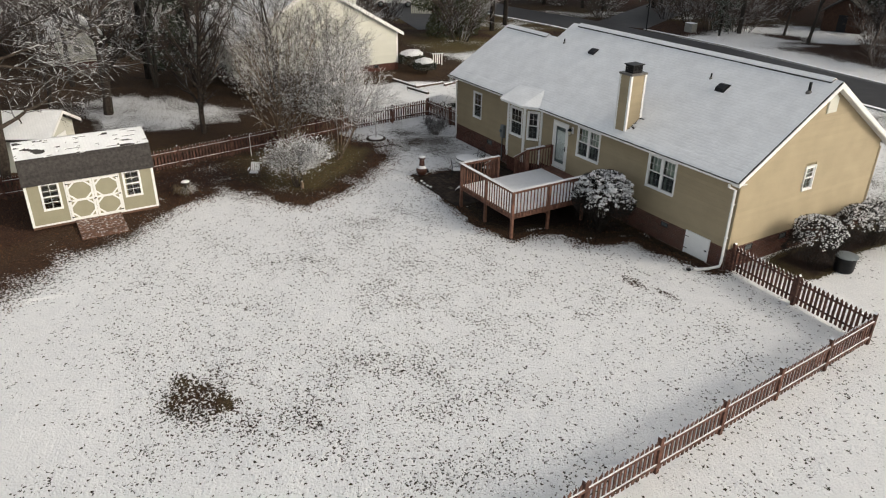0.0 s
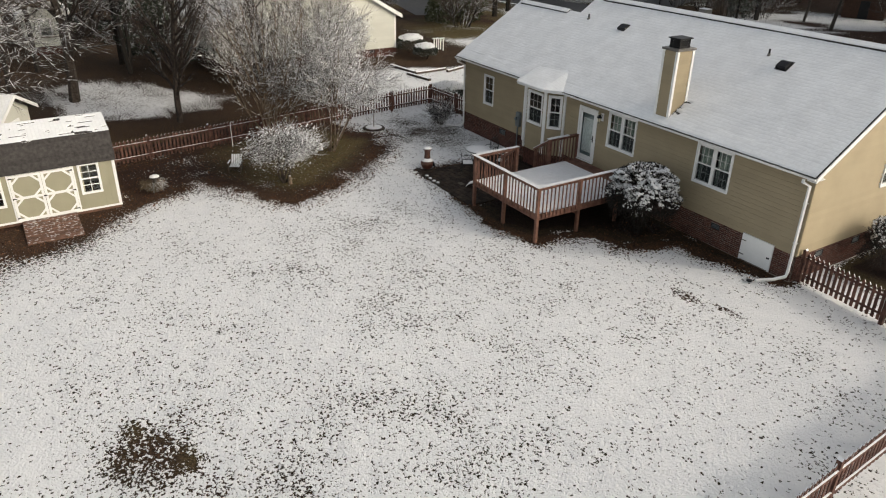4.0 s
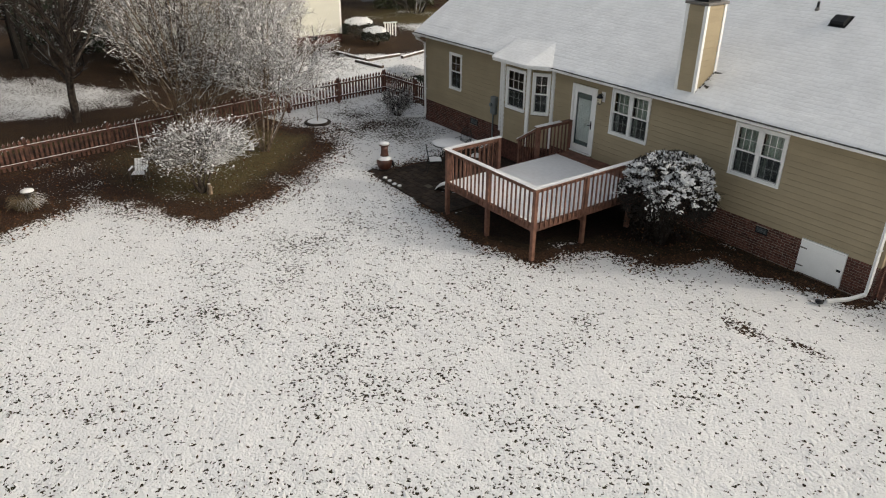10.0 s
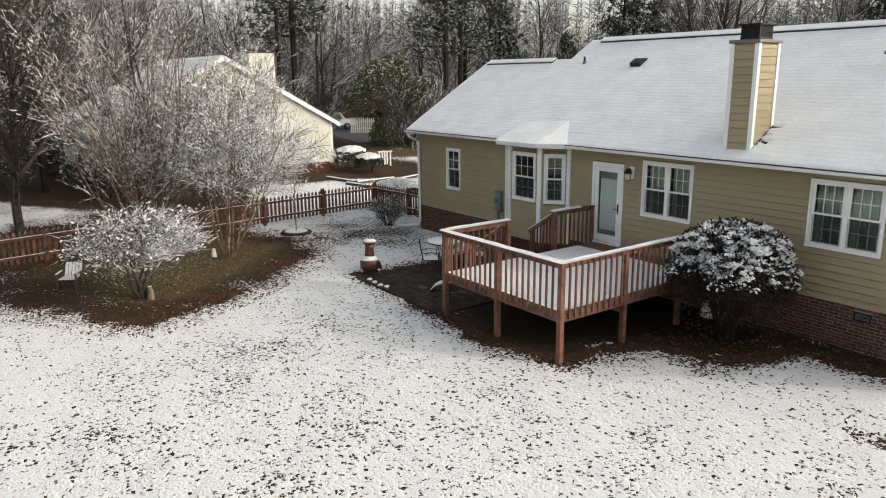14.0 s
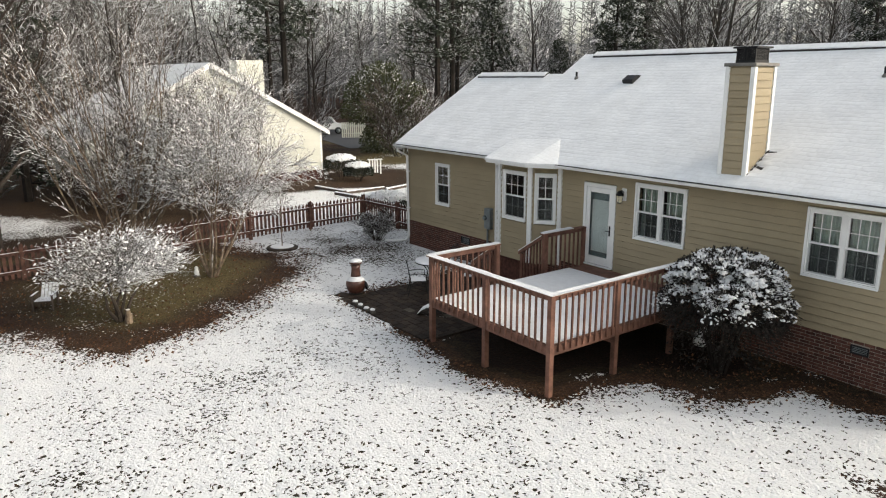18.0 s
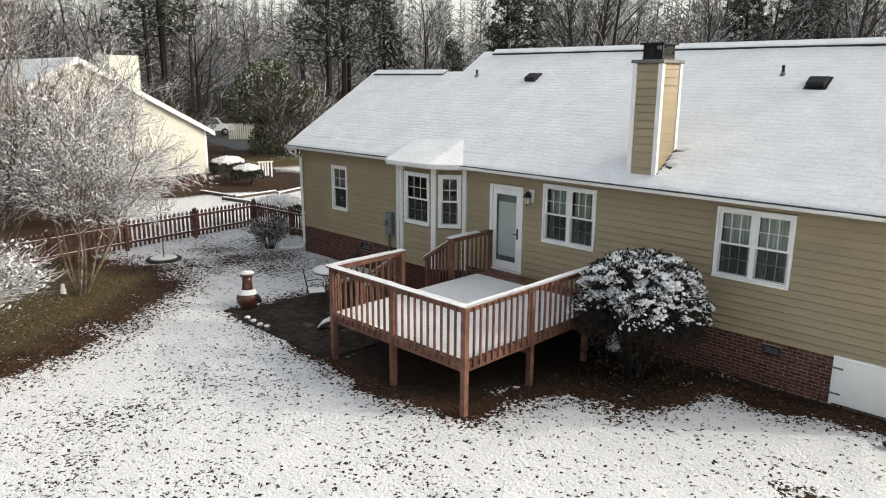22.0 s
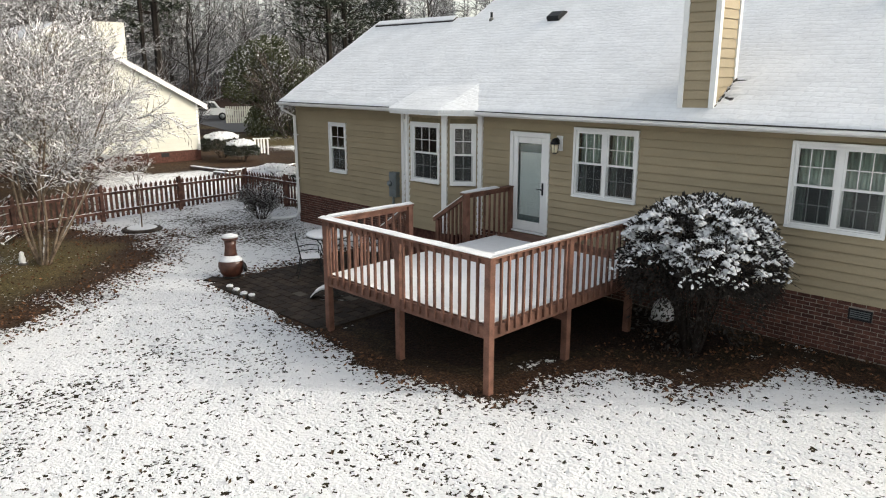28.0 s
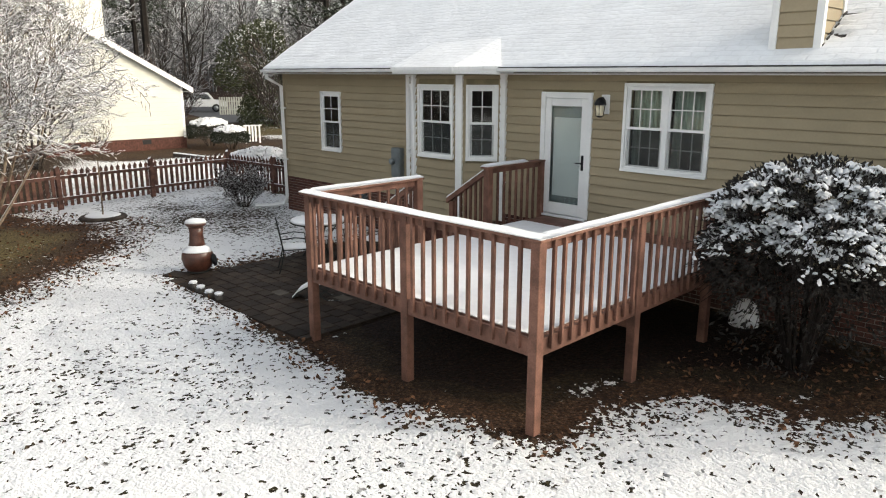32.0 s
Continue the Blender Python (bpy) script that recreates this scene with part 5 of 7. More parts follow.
# ---- garden shed ----
def build_shed():
    m = pose(-6.05, -21.30, 0.02, 0, 0, 90)   # local x along the front, -y out towards the lawn
    s = root("garden_shed", m, "pale yellow gambrel-roofed shed with white trim and double barn doors", "shed")
    W_, D_, H_ = 4.78, 3.0, 1.92
    part("shed_floor", B(0, W_, 0.0, D_, 0.0, 0.14), TIMBER, s)
    for x in (0.15, W_ / 2, W_ - 0.15):
        for y in (0.15, D_ - 0.15):
            part("skid_block", B(x - 0.1, x + 0.1, y - 0.1, y + 0.1, -0.04, 0.0), STONE, s)
    d0, d1 = 1.43, 3.40
    wins = [(0.50, 1.22), (3.56, 4.26)]
    opens = [(a + 0.05, b - 0.05, 0.77, 1.81) for a, b in wins] + [(d0 + 0.03, d1 - 0.03, 0.14, 1.80)]
    part("wall", sheet(pose(0, 0, 0), 0, W_, 0.14, H_, opens, 0.08), SHEDWALL, s)
    part("wall", B(0, 0.08, 0.08, D_, 0.14, H_), SHEDWALL, s)
    part("wall", B(W_ - 0.08, W_, 0.08, D_, 0.14, H_), SHEDWALL, s)
    part("wall", B(0.08, W_ - 0.08, D_ - 0.08, D_, 0.14, H_), SHEDWALL, s)
    # vertical grooves of the panels as battens
    for i in range(int(W_ / 0.2)):
        x = 0.1 + i * 0.2
        if any(a - 0.02 < x < b + 0.02 for a, b in wins + [(d0, d1)]):
            continue
        part("siding_strip", B(x + 0.004, x + 0.19, -0.008, 0.0, 0.15, H_ - 0.01, 0.002), SHEDWALL, s)
    gam = [(-0.10, H_ - 0.06), (0.22, 2.84), (1.5, 3.17), (2.78, 2.84), (3.10, H_ - 0.06), (3.02, H_ - 0.1), (2.72, 2.77), (1.5, 3.09), (0.28, 2.77), (-0.02, H_ - 0.1)]
    part("roof", P(gam, -0.06, W_ + 0.06, "x"), SHINGLE, s, "dark shingles bare on the steep slope")
    for i in range(7):
        f0, f1 = i / 7, (i + 1) / 7
        y0, z0 = -0.10 + 0.32 * f0, H_ - 0.06 + (2.84 - H_ + 0.06) * f0
        y1, z1 = -0.10 + 0.32 * f1, H_ - 0.06 + (2.84 - H_ + 0.06) * f1
        part("shingle_course", P([(y0 - 0.012, z0), (y1 - 0.004, z1), (y1, z1), (y0, z0 - 0.002)], -0.065, W_ + 0.065, "x"), SHINGLE, s)
    for x in (0.04, W_ - 0.04):
        part("gable", P([(0.05, H_ - 0.02), (D_ - 0.05, H_ - 0.02), (2.7, 2.78), (1.5, 3.08), (0.3, 2.78)], x - 0.04, x + 0.04, "x"), SHEDWALL, s)
    rng = np.random.default_rng(8)
    X, Y = np.meshgrid(np.linspace(-0.07, W_ + 0.07, 70), np.linspace(0.20, 2.80, 48), indexing="ij")
    top = 3.17 - np.abs(Y - 1.5) * (0.33 / 1.28)
    holes_n = grid_noise(rng, X * 0.6, Y * 1.6, 0.22) * 0.6 + grid_noise(rng, X, Y, 0.8) * 0.4
    edge = np.minimum(Y - 0.2, 2.8 - Y) < 0.03
    Z = top + np.where(((holes_n < 0.30) & (np.abs(X - 1.9) > 0.9)) | (grid_noise(rng, X * 0.35, Y * 2.2, 0.13) < 0.16), -0.02, 0.022)
    n, k = X.shape
    idx = np.arange(n * k).reshape(n, k)
    me = quick_mesh("roof_snow", SNOWROOF, np.stack([X, Y, Z], -1).reshape(-1, 3), np.stack([idx[:-1, :-1], idx[1:, :-1], idx[1:, 1:], idx[:-1, 1:]], -1).reshape(-1, 4))
    part("roof_snow", me, None, s, "patchy snow on the upper roof")
    for x0, x1, y0, y1, z0, z1 in ((-0.02, 0.08, -0.022, 0.0, 0.1, H_ - 0.05), (W_ - 0.08, W_ + 0.02, -0.022, 0.0, 0.1, H_ - 0.05), (0.08, W_ - 0.08, -0.022, 0.0, 0.10, 0.17), (W_, W_ + 0.02, 0.0, 0.09, 0.1, H_ - 0.05), (W_, W_ + 0.02, 0.09, D_ - 0.09, 0.1, 0.17), (W_, W_ + 0.02, D_ - 0.09, D_, 0.1, H_ - 0.05)):
        part("trim", B(x0, x1, y0, y1, z0, z1, 0.003), WHITE, s)
    for a, b in wins:
        w_ = part("window", B(a + 0.06, b - 0.06, 0.02, 0.03, 0.78, 1.80), GLASS, s, "small white six-light window")
        w_.visible_shadow = False
        bm = bmesh.new()
        box(bm, a, a + 0.08, -0.035, 0.02, 0.72, 1.86); box(bm, b - 0.08, b, -0.035, 0.02, 0.72, 1.86); box(bm, a + 0.08, b - 0.08, -0.035, 0.02, 1.78, 1.86); box(bm, a + 0.08, b - 0.08, -0.035, 0.02, 0.72, 0.80)
        part("window_frame", bm, WHITE, w_)
        mid = (a + b) / 2
        part("muntin", B(mid - 0.01, mid + 0.01, -0.01, 0.015, 0.80, 1.78), WHITE, w_)
        for z in (1.045, 1.53):
            part("muntin", B(a + 0.08, b - 0.08, -0.01, 0.015, z - 0.01, z + 0.01), WHITE, w_)
        part("sash_rail", B(a + 0.08, b - 0.08, -0.02, 0.015, 1.265, 1.315), WHITE, w_)
    part("door_head", B(d0 - 0.05, d1 + 0.05, -0.03, 0.0, 1.81, 1.90, 0.003), WHITE, s)
    for x in (d0 - 0.05, d1):
        part("door_jamb", B(x, x + 0.05, -0.028, 0.0, 0.14, 1.81, 0.003), WHITE, s)
    mid = (d0 + d1) / 2
    for k2, (a, b) in enumerate(((d0 + 0.005, mid - 0.005), (mid + 0.005, d1 - 0.005))):
        leaf_ = part("barn_door", B(a, b, -0.02, 0.01, 0.15, 1.80), SHEDWALL, s, "yellow barn door leaf with white octagon trim")
        bm = bmesh.new()
        t = 0.085
        box(bm, a, a + t, -0.045, -0.021, 0.15, 1.80); box(bm, b - t, b, -0.045, -0.021, 0.15, 1.80)
        box(bm, a + t, b - t, -0.045, -0.021, 0.15, 0.15 + t); box(bm, a + t, b - t, -0.045, -0.021, 1.80 - t, 1.80); box(bm, a + t, b - t, -0.045, -0.021, 0.93, 0.93 + t)
        part("door_trim", bm, WHITE, leaf_)
        for z0_, z1_ in ((0.15 + t, 0.93), (0.93 + t, 1.80 - t)):
            for xx, zz, sx, sz in ((a + t, z0_, 1, 1), (b - t, z0_, -1, 1), (b - t, z1_, -1, -1), (a + t, z1_, 1, -1)):
                c = 0.24
                o = [(xx, zz + sz * c), (xx, zz + sz * (c - 0.09)), (xx + sx * (c - 0.09), zz), (xx + sx * c, zz)]
                part("corner_brace", P(o, -0.044, -0.022, "y"), WHITE, leaf_)
        hx = a if k2 == 0 else b
        for z in (0.25, 0.95, 1.68):
            sgn = 1 if k2 == 0 else -1
            part("strap_hinge", P([(hx, z - 0.03), (hx + sgn * 0.02, z + 0.0), (hx + sgn * 0.16, z + 0.02), (hx, z + 0.05)], -0.052, -0.046, "y"), BLACK, leaf_)
    part("door_latch", B(mid - 0.05, mid + 0.06, -0.06, -0.046, 0.92, 0.96), BLACK, s)
    # ramp
    ramp = root("shed_ramp", m @ pose(0, 0, 0), "weathered board ramp with snow in its joints", "ramp")
    part("ramp_stringer", P([(-0.03, 0.12), (-1.85, -0.02), (-1.85, -0.06), (-0.03, -0.06)], d0 + 0.13, d0 + 0.18, "x"), TIMBER, ramp)
    part("ramp_stringer", P([(-0.03, 0.12), (-1.85, -0.02), (-1.85, -0.06), (-0.03, -0.06)], d1 - 0.22, d1 - 0.17, "x"), TIMBER, ramp)
    for i in range(13):
        y = -0.05 - i * 0.14
        z = 0.14 - 0.135 * (i * 0.14 + 0.07) / 1.85
        part("ramp_board", B(d0 + 0.1, d1 - 0.14, y - 0.13, y, z - 0.03, z, 0.004), TIMBER, ramp)


build_shed()


# ---- foundation bricks ----
def brick_mesh(L_=0.194, d=0.05, h=0.058):
    return mesh_of(B(0, L_, -d, 0.0, 0, h, 0.004), "brick", BRICK)


BRICKS = [brick_mesh(), brick_mesh(0.192, 0.053), brick_mesh(0.195, 0.048)]


def foundation(name, m, u0, u1, z1, holes, near=None):
    """Mortar wall with running-bond bricks proud of it; those of the near stretch are parts, the rest one joined part."""
    f = part(name, sheet(m @ pose(0, -0.035, 0), u0, u1, -0.2, z1, holes, 0.18), MORTAR, house, "red brick foundation wall")
    rng = random.Random(4)
    rest_v, rest_f = [], []
    row = 0
    z = 0.012
    made = 0
    while z < z1 - 0.05:
        u = u0 + (0.0 if row % 2 else -0.102)
        while u < u1:
            met = [(o[0] - 0.006, o[1] + 0.006) for o in holes if o[2] < z + 0.05 and o[3] > z]
            for a, b in cut(max(u, u0), min(u + 0.194, u1), met) if min(u + 0.194, u1) - max(u, u0) > 0.03 else ():
                if near and near[0] < u < near[1] and z > 0.28 and made < 300 and b - a > 0.19:
                    part("brick", rng.choice(BRICKS), None, f).matrix_local = m @ pose(a, -0.012 + 0.022 + rng.uniform(-0.002, 0.002), z)
                    made += 1
                else:
                    k = len(rest_v)
                    y0 = -0.040 + rng.uniform(-0.003, 0.003)
                    rest_v += [m @ Vector(p) for p in ((a, y0, z), (b, y0, z), (b, y0, z + 0.058), (a, y0, z + 0.058), (a, 0, z), (b, 0, z), (b, 0, z + 0.058), (a, 0, z + 0.058))]
                    rest_f += [(k, k + 1, k + 2, k + 3), (k + 3, k + 2, k + 6, k + 7), (k + 1, k + 5, k + 6, k + 2), (k + 4, k, k + 3, k + 7), (k + 4, k + 5, k + 1, k)]
            u += 0.204
        z += 0.068
        row += 1
    tagged(part("brick", quick_mesh("brick", BRICK_JOINED, rest_v, rest_f), None, f), kind="stuff")
    return f


def island_random(m, amount):
    """Lets a joined lot of pieces vary from one to the next."""
    nt = m.node_tree
    geo = nt.nodes.new("ShaderNodeNewGeometry")
    mr = nt.nodes.new("ShaderNodeMapRange"); mr.inputs["To Min"].default_value, mr.inputs["To Max"].default_value = 1 - amount, 1 + amount
    nt.links.new(geo.outputs["Random Per Island"], mr.inputs["Value"])
    vm = nt.nodes.new("ShaderNodeVectorMath"); vm.operation = 'SCALE'
    b = nt.nodes["Principled BSDF"].inputs["Base Color"]
    nt.links.new(b.links[0].from_socket, vm.inputs[0]); nt.links.new(mr.outputs["Result"], vm.inputs["Scale"])
    nt.links.new(vm.outputs["Vector"], b)
    return m


BRICK_JOINED = island_random(mat("red_brick_course", (0.082, 0.030, 0.021), 0.85, vary=0.3, scale=14, fine=90, bump=0.4, tone2=(0.10, 0.042, 0.031)), 0.3)
VENTS = [(-5.2, -4.75, 0.58, 0.80), (4.95, 5.37, 0.58, 0.80), (6.96, 7.30, 0.62, 0.80)]
fnd = foundation("foundation_rear", REAR, WALL_L, WALL_R, SILL_Z - 0.01, [ACCESS] + VENTS, (5.4, 8.2))
foundation("foundation_side", GABLE, 0.0, DEPTH, SILL_Z - 0.01, [(1.0, 1.42, 0.58, 0.80), (3.0, 3.42, 0.58, 0.80)])
foundation("foundation_left", LEFTW, 0.0, 6.5, SILL_Z - 0.01, [])
part("foundation_bay", B(-2.9, -1.4, -0.40, 0.0, -0.1, 0.72), BRICK, house)
for m, holes in ((REAR, VENTS), (GABLE, [(1.0, 1.42, 0.58, 0.80), (3.0, 3.42, 0.58, 0.80)])):
    for a, b, c, d in holes:
        v = root("foundation_vent", m @ pose(a, -0.02, c), "black louvred crawl-space vent in the brickwork", "vent", "foundation vents")
        bm = bmesh.new()
        w, h = b - a, d - c
        box(bm, 0, w, -0.03, 0.03, 0, 0.025); box(bm, 0, w, -0.03, 0.03, h - 0.025, h); box(bm, 0, 0.025, -0.03, 0.03, 0.025, h - 0.025); box(bm, w - 0.025, w, -0.03, 0.03, 0.025, h - 0.025)
        part("vent_frame", bm, BLACK, v)
        for i in range(5):
            part("slat", B(0.025, w - 0.025, -0.018, 0.0, 0.035 + i * 0.032, 0.046 + i * 0.032), STEEL, v)
        part("vent_back", B(0.0, w, 0.04, 0.05, 0, h), BLACK, v)

# ---- patio ----
patio = tagged(new("patio", mesh_of(B(-3.85, 0.2, -5.32, -0.62, -0.06, -0.012), "patio", PAVER)), "damp brown concrete paver patio beside the deck", "patio", kind="structure")
rng = random.Random(12)
PAVERS = {}
y, row = -5.30, 0
while y < -0.70:
    x = -3.84 - (0.11 if row % 2 else 0)
    while x < 0.18:
        a, b = max(x, -3.84), min(x + 0.295, 0.19)
        if b - a > 0.05:
            w = round(b - a, 2)
            if w not in PAVERS:
                PAVERS[w] = mesh_of(B(0.004, w - 0.004, 0.004, 0.216, -0.05, 0.022, 0.006), "paver", PAVER)
            part("paver", PAVERS[w], None, patio).matrix_local = pose(a, y, rng.uniform(-0.004, 0.004), rng.uniform(-0.4, 0.4), rng.uniform(-0.4, 0.4))
        x += 0.30
    y += 0.222
    row += 1
for x, y in ((-1.85, -4.35), (-0.9, -3.8)):
    part("paver", B(-0.14, 0.14, -0.10, 0.10, 0.0, 0.027, 0.005, pose(x, y, 0)), PAVER_PALE, patio, "pale dry paver")
# pale edging stones in a short row
for k, (x, y) in enumerate(((-3.12, -5.20), (-2.80, -5.23), (-2.47, -5.25), (-2.24, -5.21))):
    st = root("edging_stone", pose(x, y, 0, 0, 0, rng.uniform(-20, 20)), "small snow-capped edging stone at the patio rim", "stone", "edging stones")
    part("block", B(-0.09, 0.09, -0.055, 0.055, 0.01, 0.10, 0.02), STONE, st)
    part("snow_cap", lathe([(0.062, 0.0), (0.07, 0.02), (0.05, 0.035), (0.02, 0.04)], 12), SNOWCLUMP, st).matrix_local = pose(0, 0, 0.098)

# added dark slab that gives the shadow patch at the patio corner
thing("corner_paver", B(-0.22, 0.22, -0.16, 0.16, -0.03, 0.03, 0.008), PAVER, "dark slab standing in for the shadow patch at the patio corner", "paver", at=pose(-4.05, -5.02, 0, 0, 0, 24))

# ---- chiminea ----
ch = root("chiminea", pose(-4.02, -4.66, 0.0, -2.5, -3, 0) @ Matrix.Scale(0.9, 4), "glazed brown clay chiminea with snow on its chimney rim", "chiminea")
part("belly", lathe([(0.16, 0.02), (0.20, 0.04), (0.27, 0.14), (0.31, 0.28), (0.30, 0.38), (0.24, 0.47), (0.18, 0.53)], 24), TERRACOTTA, ch)
part("neck", lathe([(0.17, 0.52), (0.145, 0.62), (0.13, 0.78), (0.145, 0.92)], 20), TERRACOTTA, ch)
part("rim", lathe([(0.145, 0.91), (0.19, 0.94), (0.20, 0.97), (0.17, 0.99)], 20), TERRACOTTA, ch)
part("rim_snow", lathe([(0.19, 0.985), (0.205, 1.01), (0.19, 1.045), (0.10, 1.075), (0.01, 1.08)], 16), SNOWCLUMP, ch)
part("shoulder_snow", lathe([(0.285, 0.42), (0.285, 0.435), (0.24, 0.485), (0.19, 0.53), (0.16, 0.55), (0.17, 0.52)], 20), SNOWCLUMP, ch)
part("stand", lathe([(0.20, 0.0), (0.22, 0.015), (0.22, 0.035), (0.19, 0.04)], 16), IRON, ch)
part("mouth", lathe([(0.11, 0.0), (0.13, 0.03), (0.10, 0.05), (0.02, 0.03)], 16), BLACK, ch).matrix_local = pose(0.2, 0.22, 0.25, -75, 0, -42)

# ---- iron table and chairs ----
tb = root("patio_table", pose(-3.28, -2.55, 0.02), "round wrought-iron garden table covered in snow", "table")
part("tabletop", lathe([(0.50, 0.70), (0.52, 0.705), (0.52, 0.725), (0.50, 0.73)], 28), IRON, tb)
part("table_snow", lathe([(0.515, 0.731), (0.525, 0.75), (0.49, 0.775), (0.2, 0.785), (0.01, 0.786)], 28), SNOWCLUMP, tb)
for k in range(4):
    a = k * math.pi / 2 + 0.5
    c, s = math.cos(a), math.sin(a)
    part("leg", T([(0.40 * c, 0.40 * s, 0.70), (0.20 * c, 0.20 * s, 0.45), (0.18 * c, 0.18 * s, 0.3), (0.36 * c, 0.36 * s, 0.0)], 0.014), IRON, tb)
part("ring", T([(0.19 * math.cos(k * math.pi / 8), 0.19 * math.sin(k * math.pi / 8), 0.38) for k in range(17)], 0.010), IRON, tb)


def iron_chair():
    c = root("garden_chair", pose(0, 0, 0), "wrought-iron garden chair with snow on its seat", "chair", "garden chairs")
    part("seat", B(-0.22, 0.22, -0.22, 0.22, 0.41, 0.43, 0.008), IRON, c)
    part("seat_snow", snow_strip(-0.21, 0.21, -0.21, 0.21, 0.43, 0.04, 77, 0.06), None, c)
    for sx in (-1, 1):
        part("leg", T([(0.21 * sx, -0.20, 0.42), (0.23 * sx, -0.22, 0.2), (0.24 * sx, -0.26, 0.0)], 0.012), IRON, c)
        part("leg", T([(0.21 * sx, 0.20, 0.42), (0.22 * sx, 0.24, 0.2), (0.23 * sx, 0.30, 0.0)], 0.012), IRON, c)
        part("arm", T([(0.23 * sx, 0.24, 0.62), (0.25 * sx, 0.0, 0.65), (0.25 * sx, -0.20, 0.62), (0.23 * sx, -0.21, 0.42)], 0.012), IRON, c)
    part("backrest", T([(-0.21, 0.21, 0.42), (-0.22, 0.27, 0.75), (-0.14, 0.30, 0.92), (0.0, 0.31, 0.97), (0.14, 0.30, 0.92), (0.22, 0.27, 0.75), (0.21, 0.21, 0.42)], 0.013), IRON, c)
    for k in range(-4, 5):
        part("back_bar", T([(k * 0.045, 0.215, 0.43), (k * 0.045, 0.275, 0.75), (k * 0.04, 0.295, 0.95 - abs(k) * 0.012)], 0.006, 4), IRON, c)
    for z in (0.55, 0.68, 0.80):
        part("back_bar", T([(-0.21, 0.225 + (z - 0.43) * 0.17, z), (0.21, 0.225 + (z - 0.43) * 0.17, z)], 0.005, 4), IRON, c)
    return c


chair = iron_chair()
chair.matrix_world = pose(-2.85, -3.38, 0.022, 0, 0, 150)
for x, y, a in ((-2.35, -1.95, -60), (-3.6, -1.65, 20)):
    copy_thing(chair, pose(x, y, 0.02, 0, 0, a))
# folded lounge chair beside the deck
lg = root("folding_lounger", pose(-1.12, -4.0, 0.022, 0, 0, -48) @ Matrix.Scale(0.78, 4), "low folding lounge chair with a snow-covered seat", "chair")
sling = [(-0.62, 0.04), (-0.50, 0.16), (-0.34, 0.25), (-0.12, 0.31), (0.10, 0.33), (0.30, 0.38), (0.45, 0.50)]
part("seat", P(sling + [(y, z - 0.025) for y, z in sling[::-1]], -0.17, 0.17, "x"), IRON, lg)
part("seat_snow", P([(y, z + 0.004) for y, z in sling] + [(y, z + (0.05 if 0 < i < 6 else 0.03)) for i, (y, z) in list(enumerate(sling))[::-1]], -0.16, 0.16, "x"), SNOWCLUMP, lg)
for sx in (-1, 1):
    part("leg", T([(0.17 * sx, -0.3, 0.26), (0.18 * sx, 0.1, 0.0), (0.18 * sx, 0.35, 0.0)], 0.013), IRON, lg)
    part("leg", T([(0.17 * sx, 0.3, 0.38), (0.18 * sx, -0.15, 0.0), (0.18 * sx, -0.35, 0.0)], 0.013), IRON, lg)


# ---- plants ----
def grow(seed, height, stems=1, trunk_r=0.12, kids=(7, 6, 5, 4), ratio=0.5, angle=45, up=0.06, wob=0.10, start=0.3, fan=18, lean=(0, 0), taper=0.75, base_spread=0.1, first=1.0, steps=(7, 4, 3, 2, 1), thin=0.6):
    """Limbs and twigs as tapered bars, level by level."""
    rng = random.Random(seed)
    levels = len(kids) + 1
    out = [[] for _ in range(levels)]

    def shoot(p, d, L_, r, lev):
        n = steps[min(lev, len(steps) - 1)]
        pts, dirs = [p], []
        for i in range(n):
            d = (d + Vector((rng.gauss(0, wob), rng.gauss(0, wob), rng.gauss(0, wob) + up))).normalized()
            q = pts[-1] + d * (L_ / n)
            out[lev].append((*pts[-1], *q, max(r * (1 - taper * i / n), 0.0062), max(r * (1 - taper * (i + 1) / n), 0.0036)))
            pts.append(q); dirs.append(d)
        if lev + 1 < levels:
            s0 = start if lev == 0 else 0.15
            for k in range(kids[lev]):
                t = s0 + (1 - s0) * (k + rng.random()) / kids[lev]
                i = min(int(t * n), n - 1)
                pos = pts[i].lerp(pts[i + 1], t * n - i)
                dd = dirs[i]
                side = dd.orthogonal().normalized()
                side.rotate(Matrix.Rotation(rng.uniform(0, 6.283), 3, dd))
                a = radians((angle[min(lev, len(angle) - 1)] if isinstance(angle, tuple) else angle) + rng.uniform(-12, 12))
                cd = (dd * math.cos(a) + side * math.sin(a)).normalized()
                shoot(pos, cd, L_ * ratio * (1.15 - 0.55 * t) * rng.uniform(0.7, 1.25) * (first if lev == 0 else 1), r * (1 - taper * t) * thin, lev + 1)

    for s in range(stems):
        a = 6.283 * (s + rng.uniform(-0.3, 0.3)) / stems
        f = radians(fan * rng.uniform(0.45, 1.15)) if stems > 1 else 0
        d = Vector((math.cos(a) * math.sin(f) + lean[0], math.sin(a) * math.sin(f) + lean[1], math.cos(f))).normalized()
        shoot(Vector((math.cos(a) * base_spread, math.sin(a) * base_spread, -0.05)) if stems > 1 else Vector((0, 0, -0.05)), d, height * rng.uniform(0.85, 1.0), trunk_r * rng.uniform(0.8, 1.1), 0)
    return out


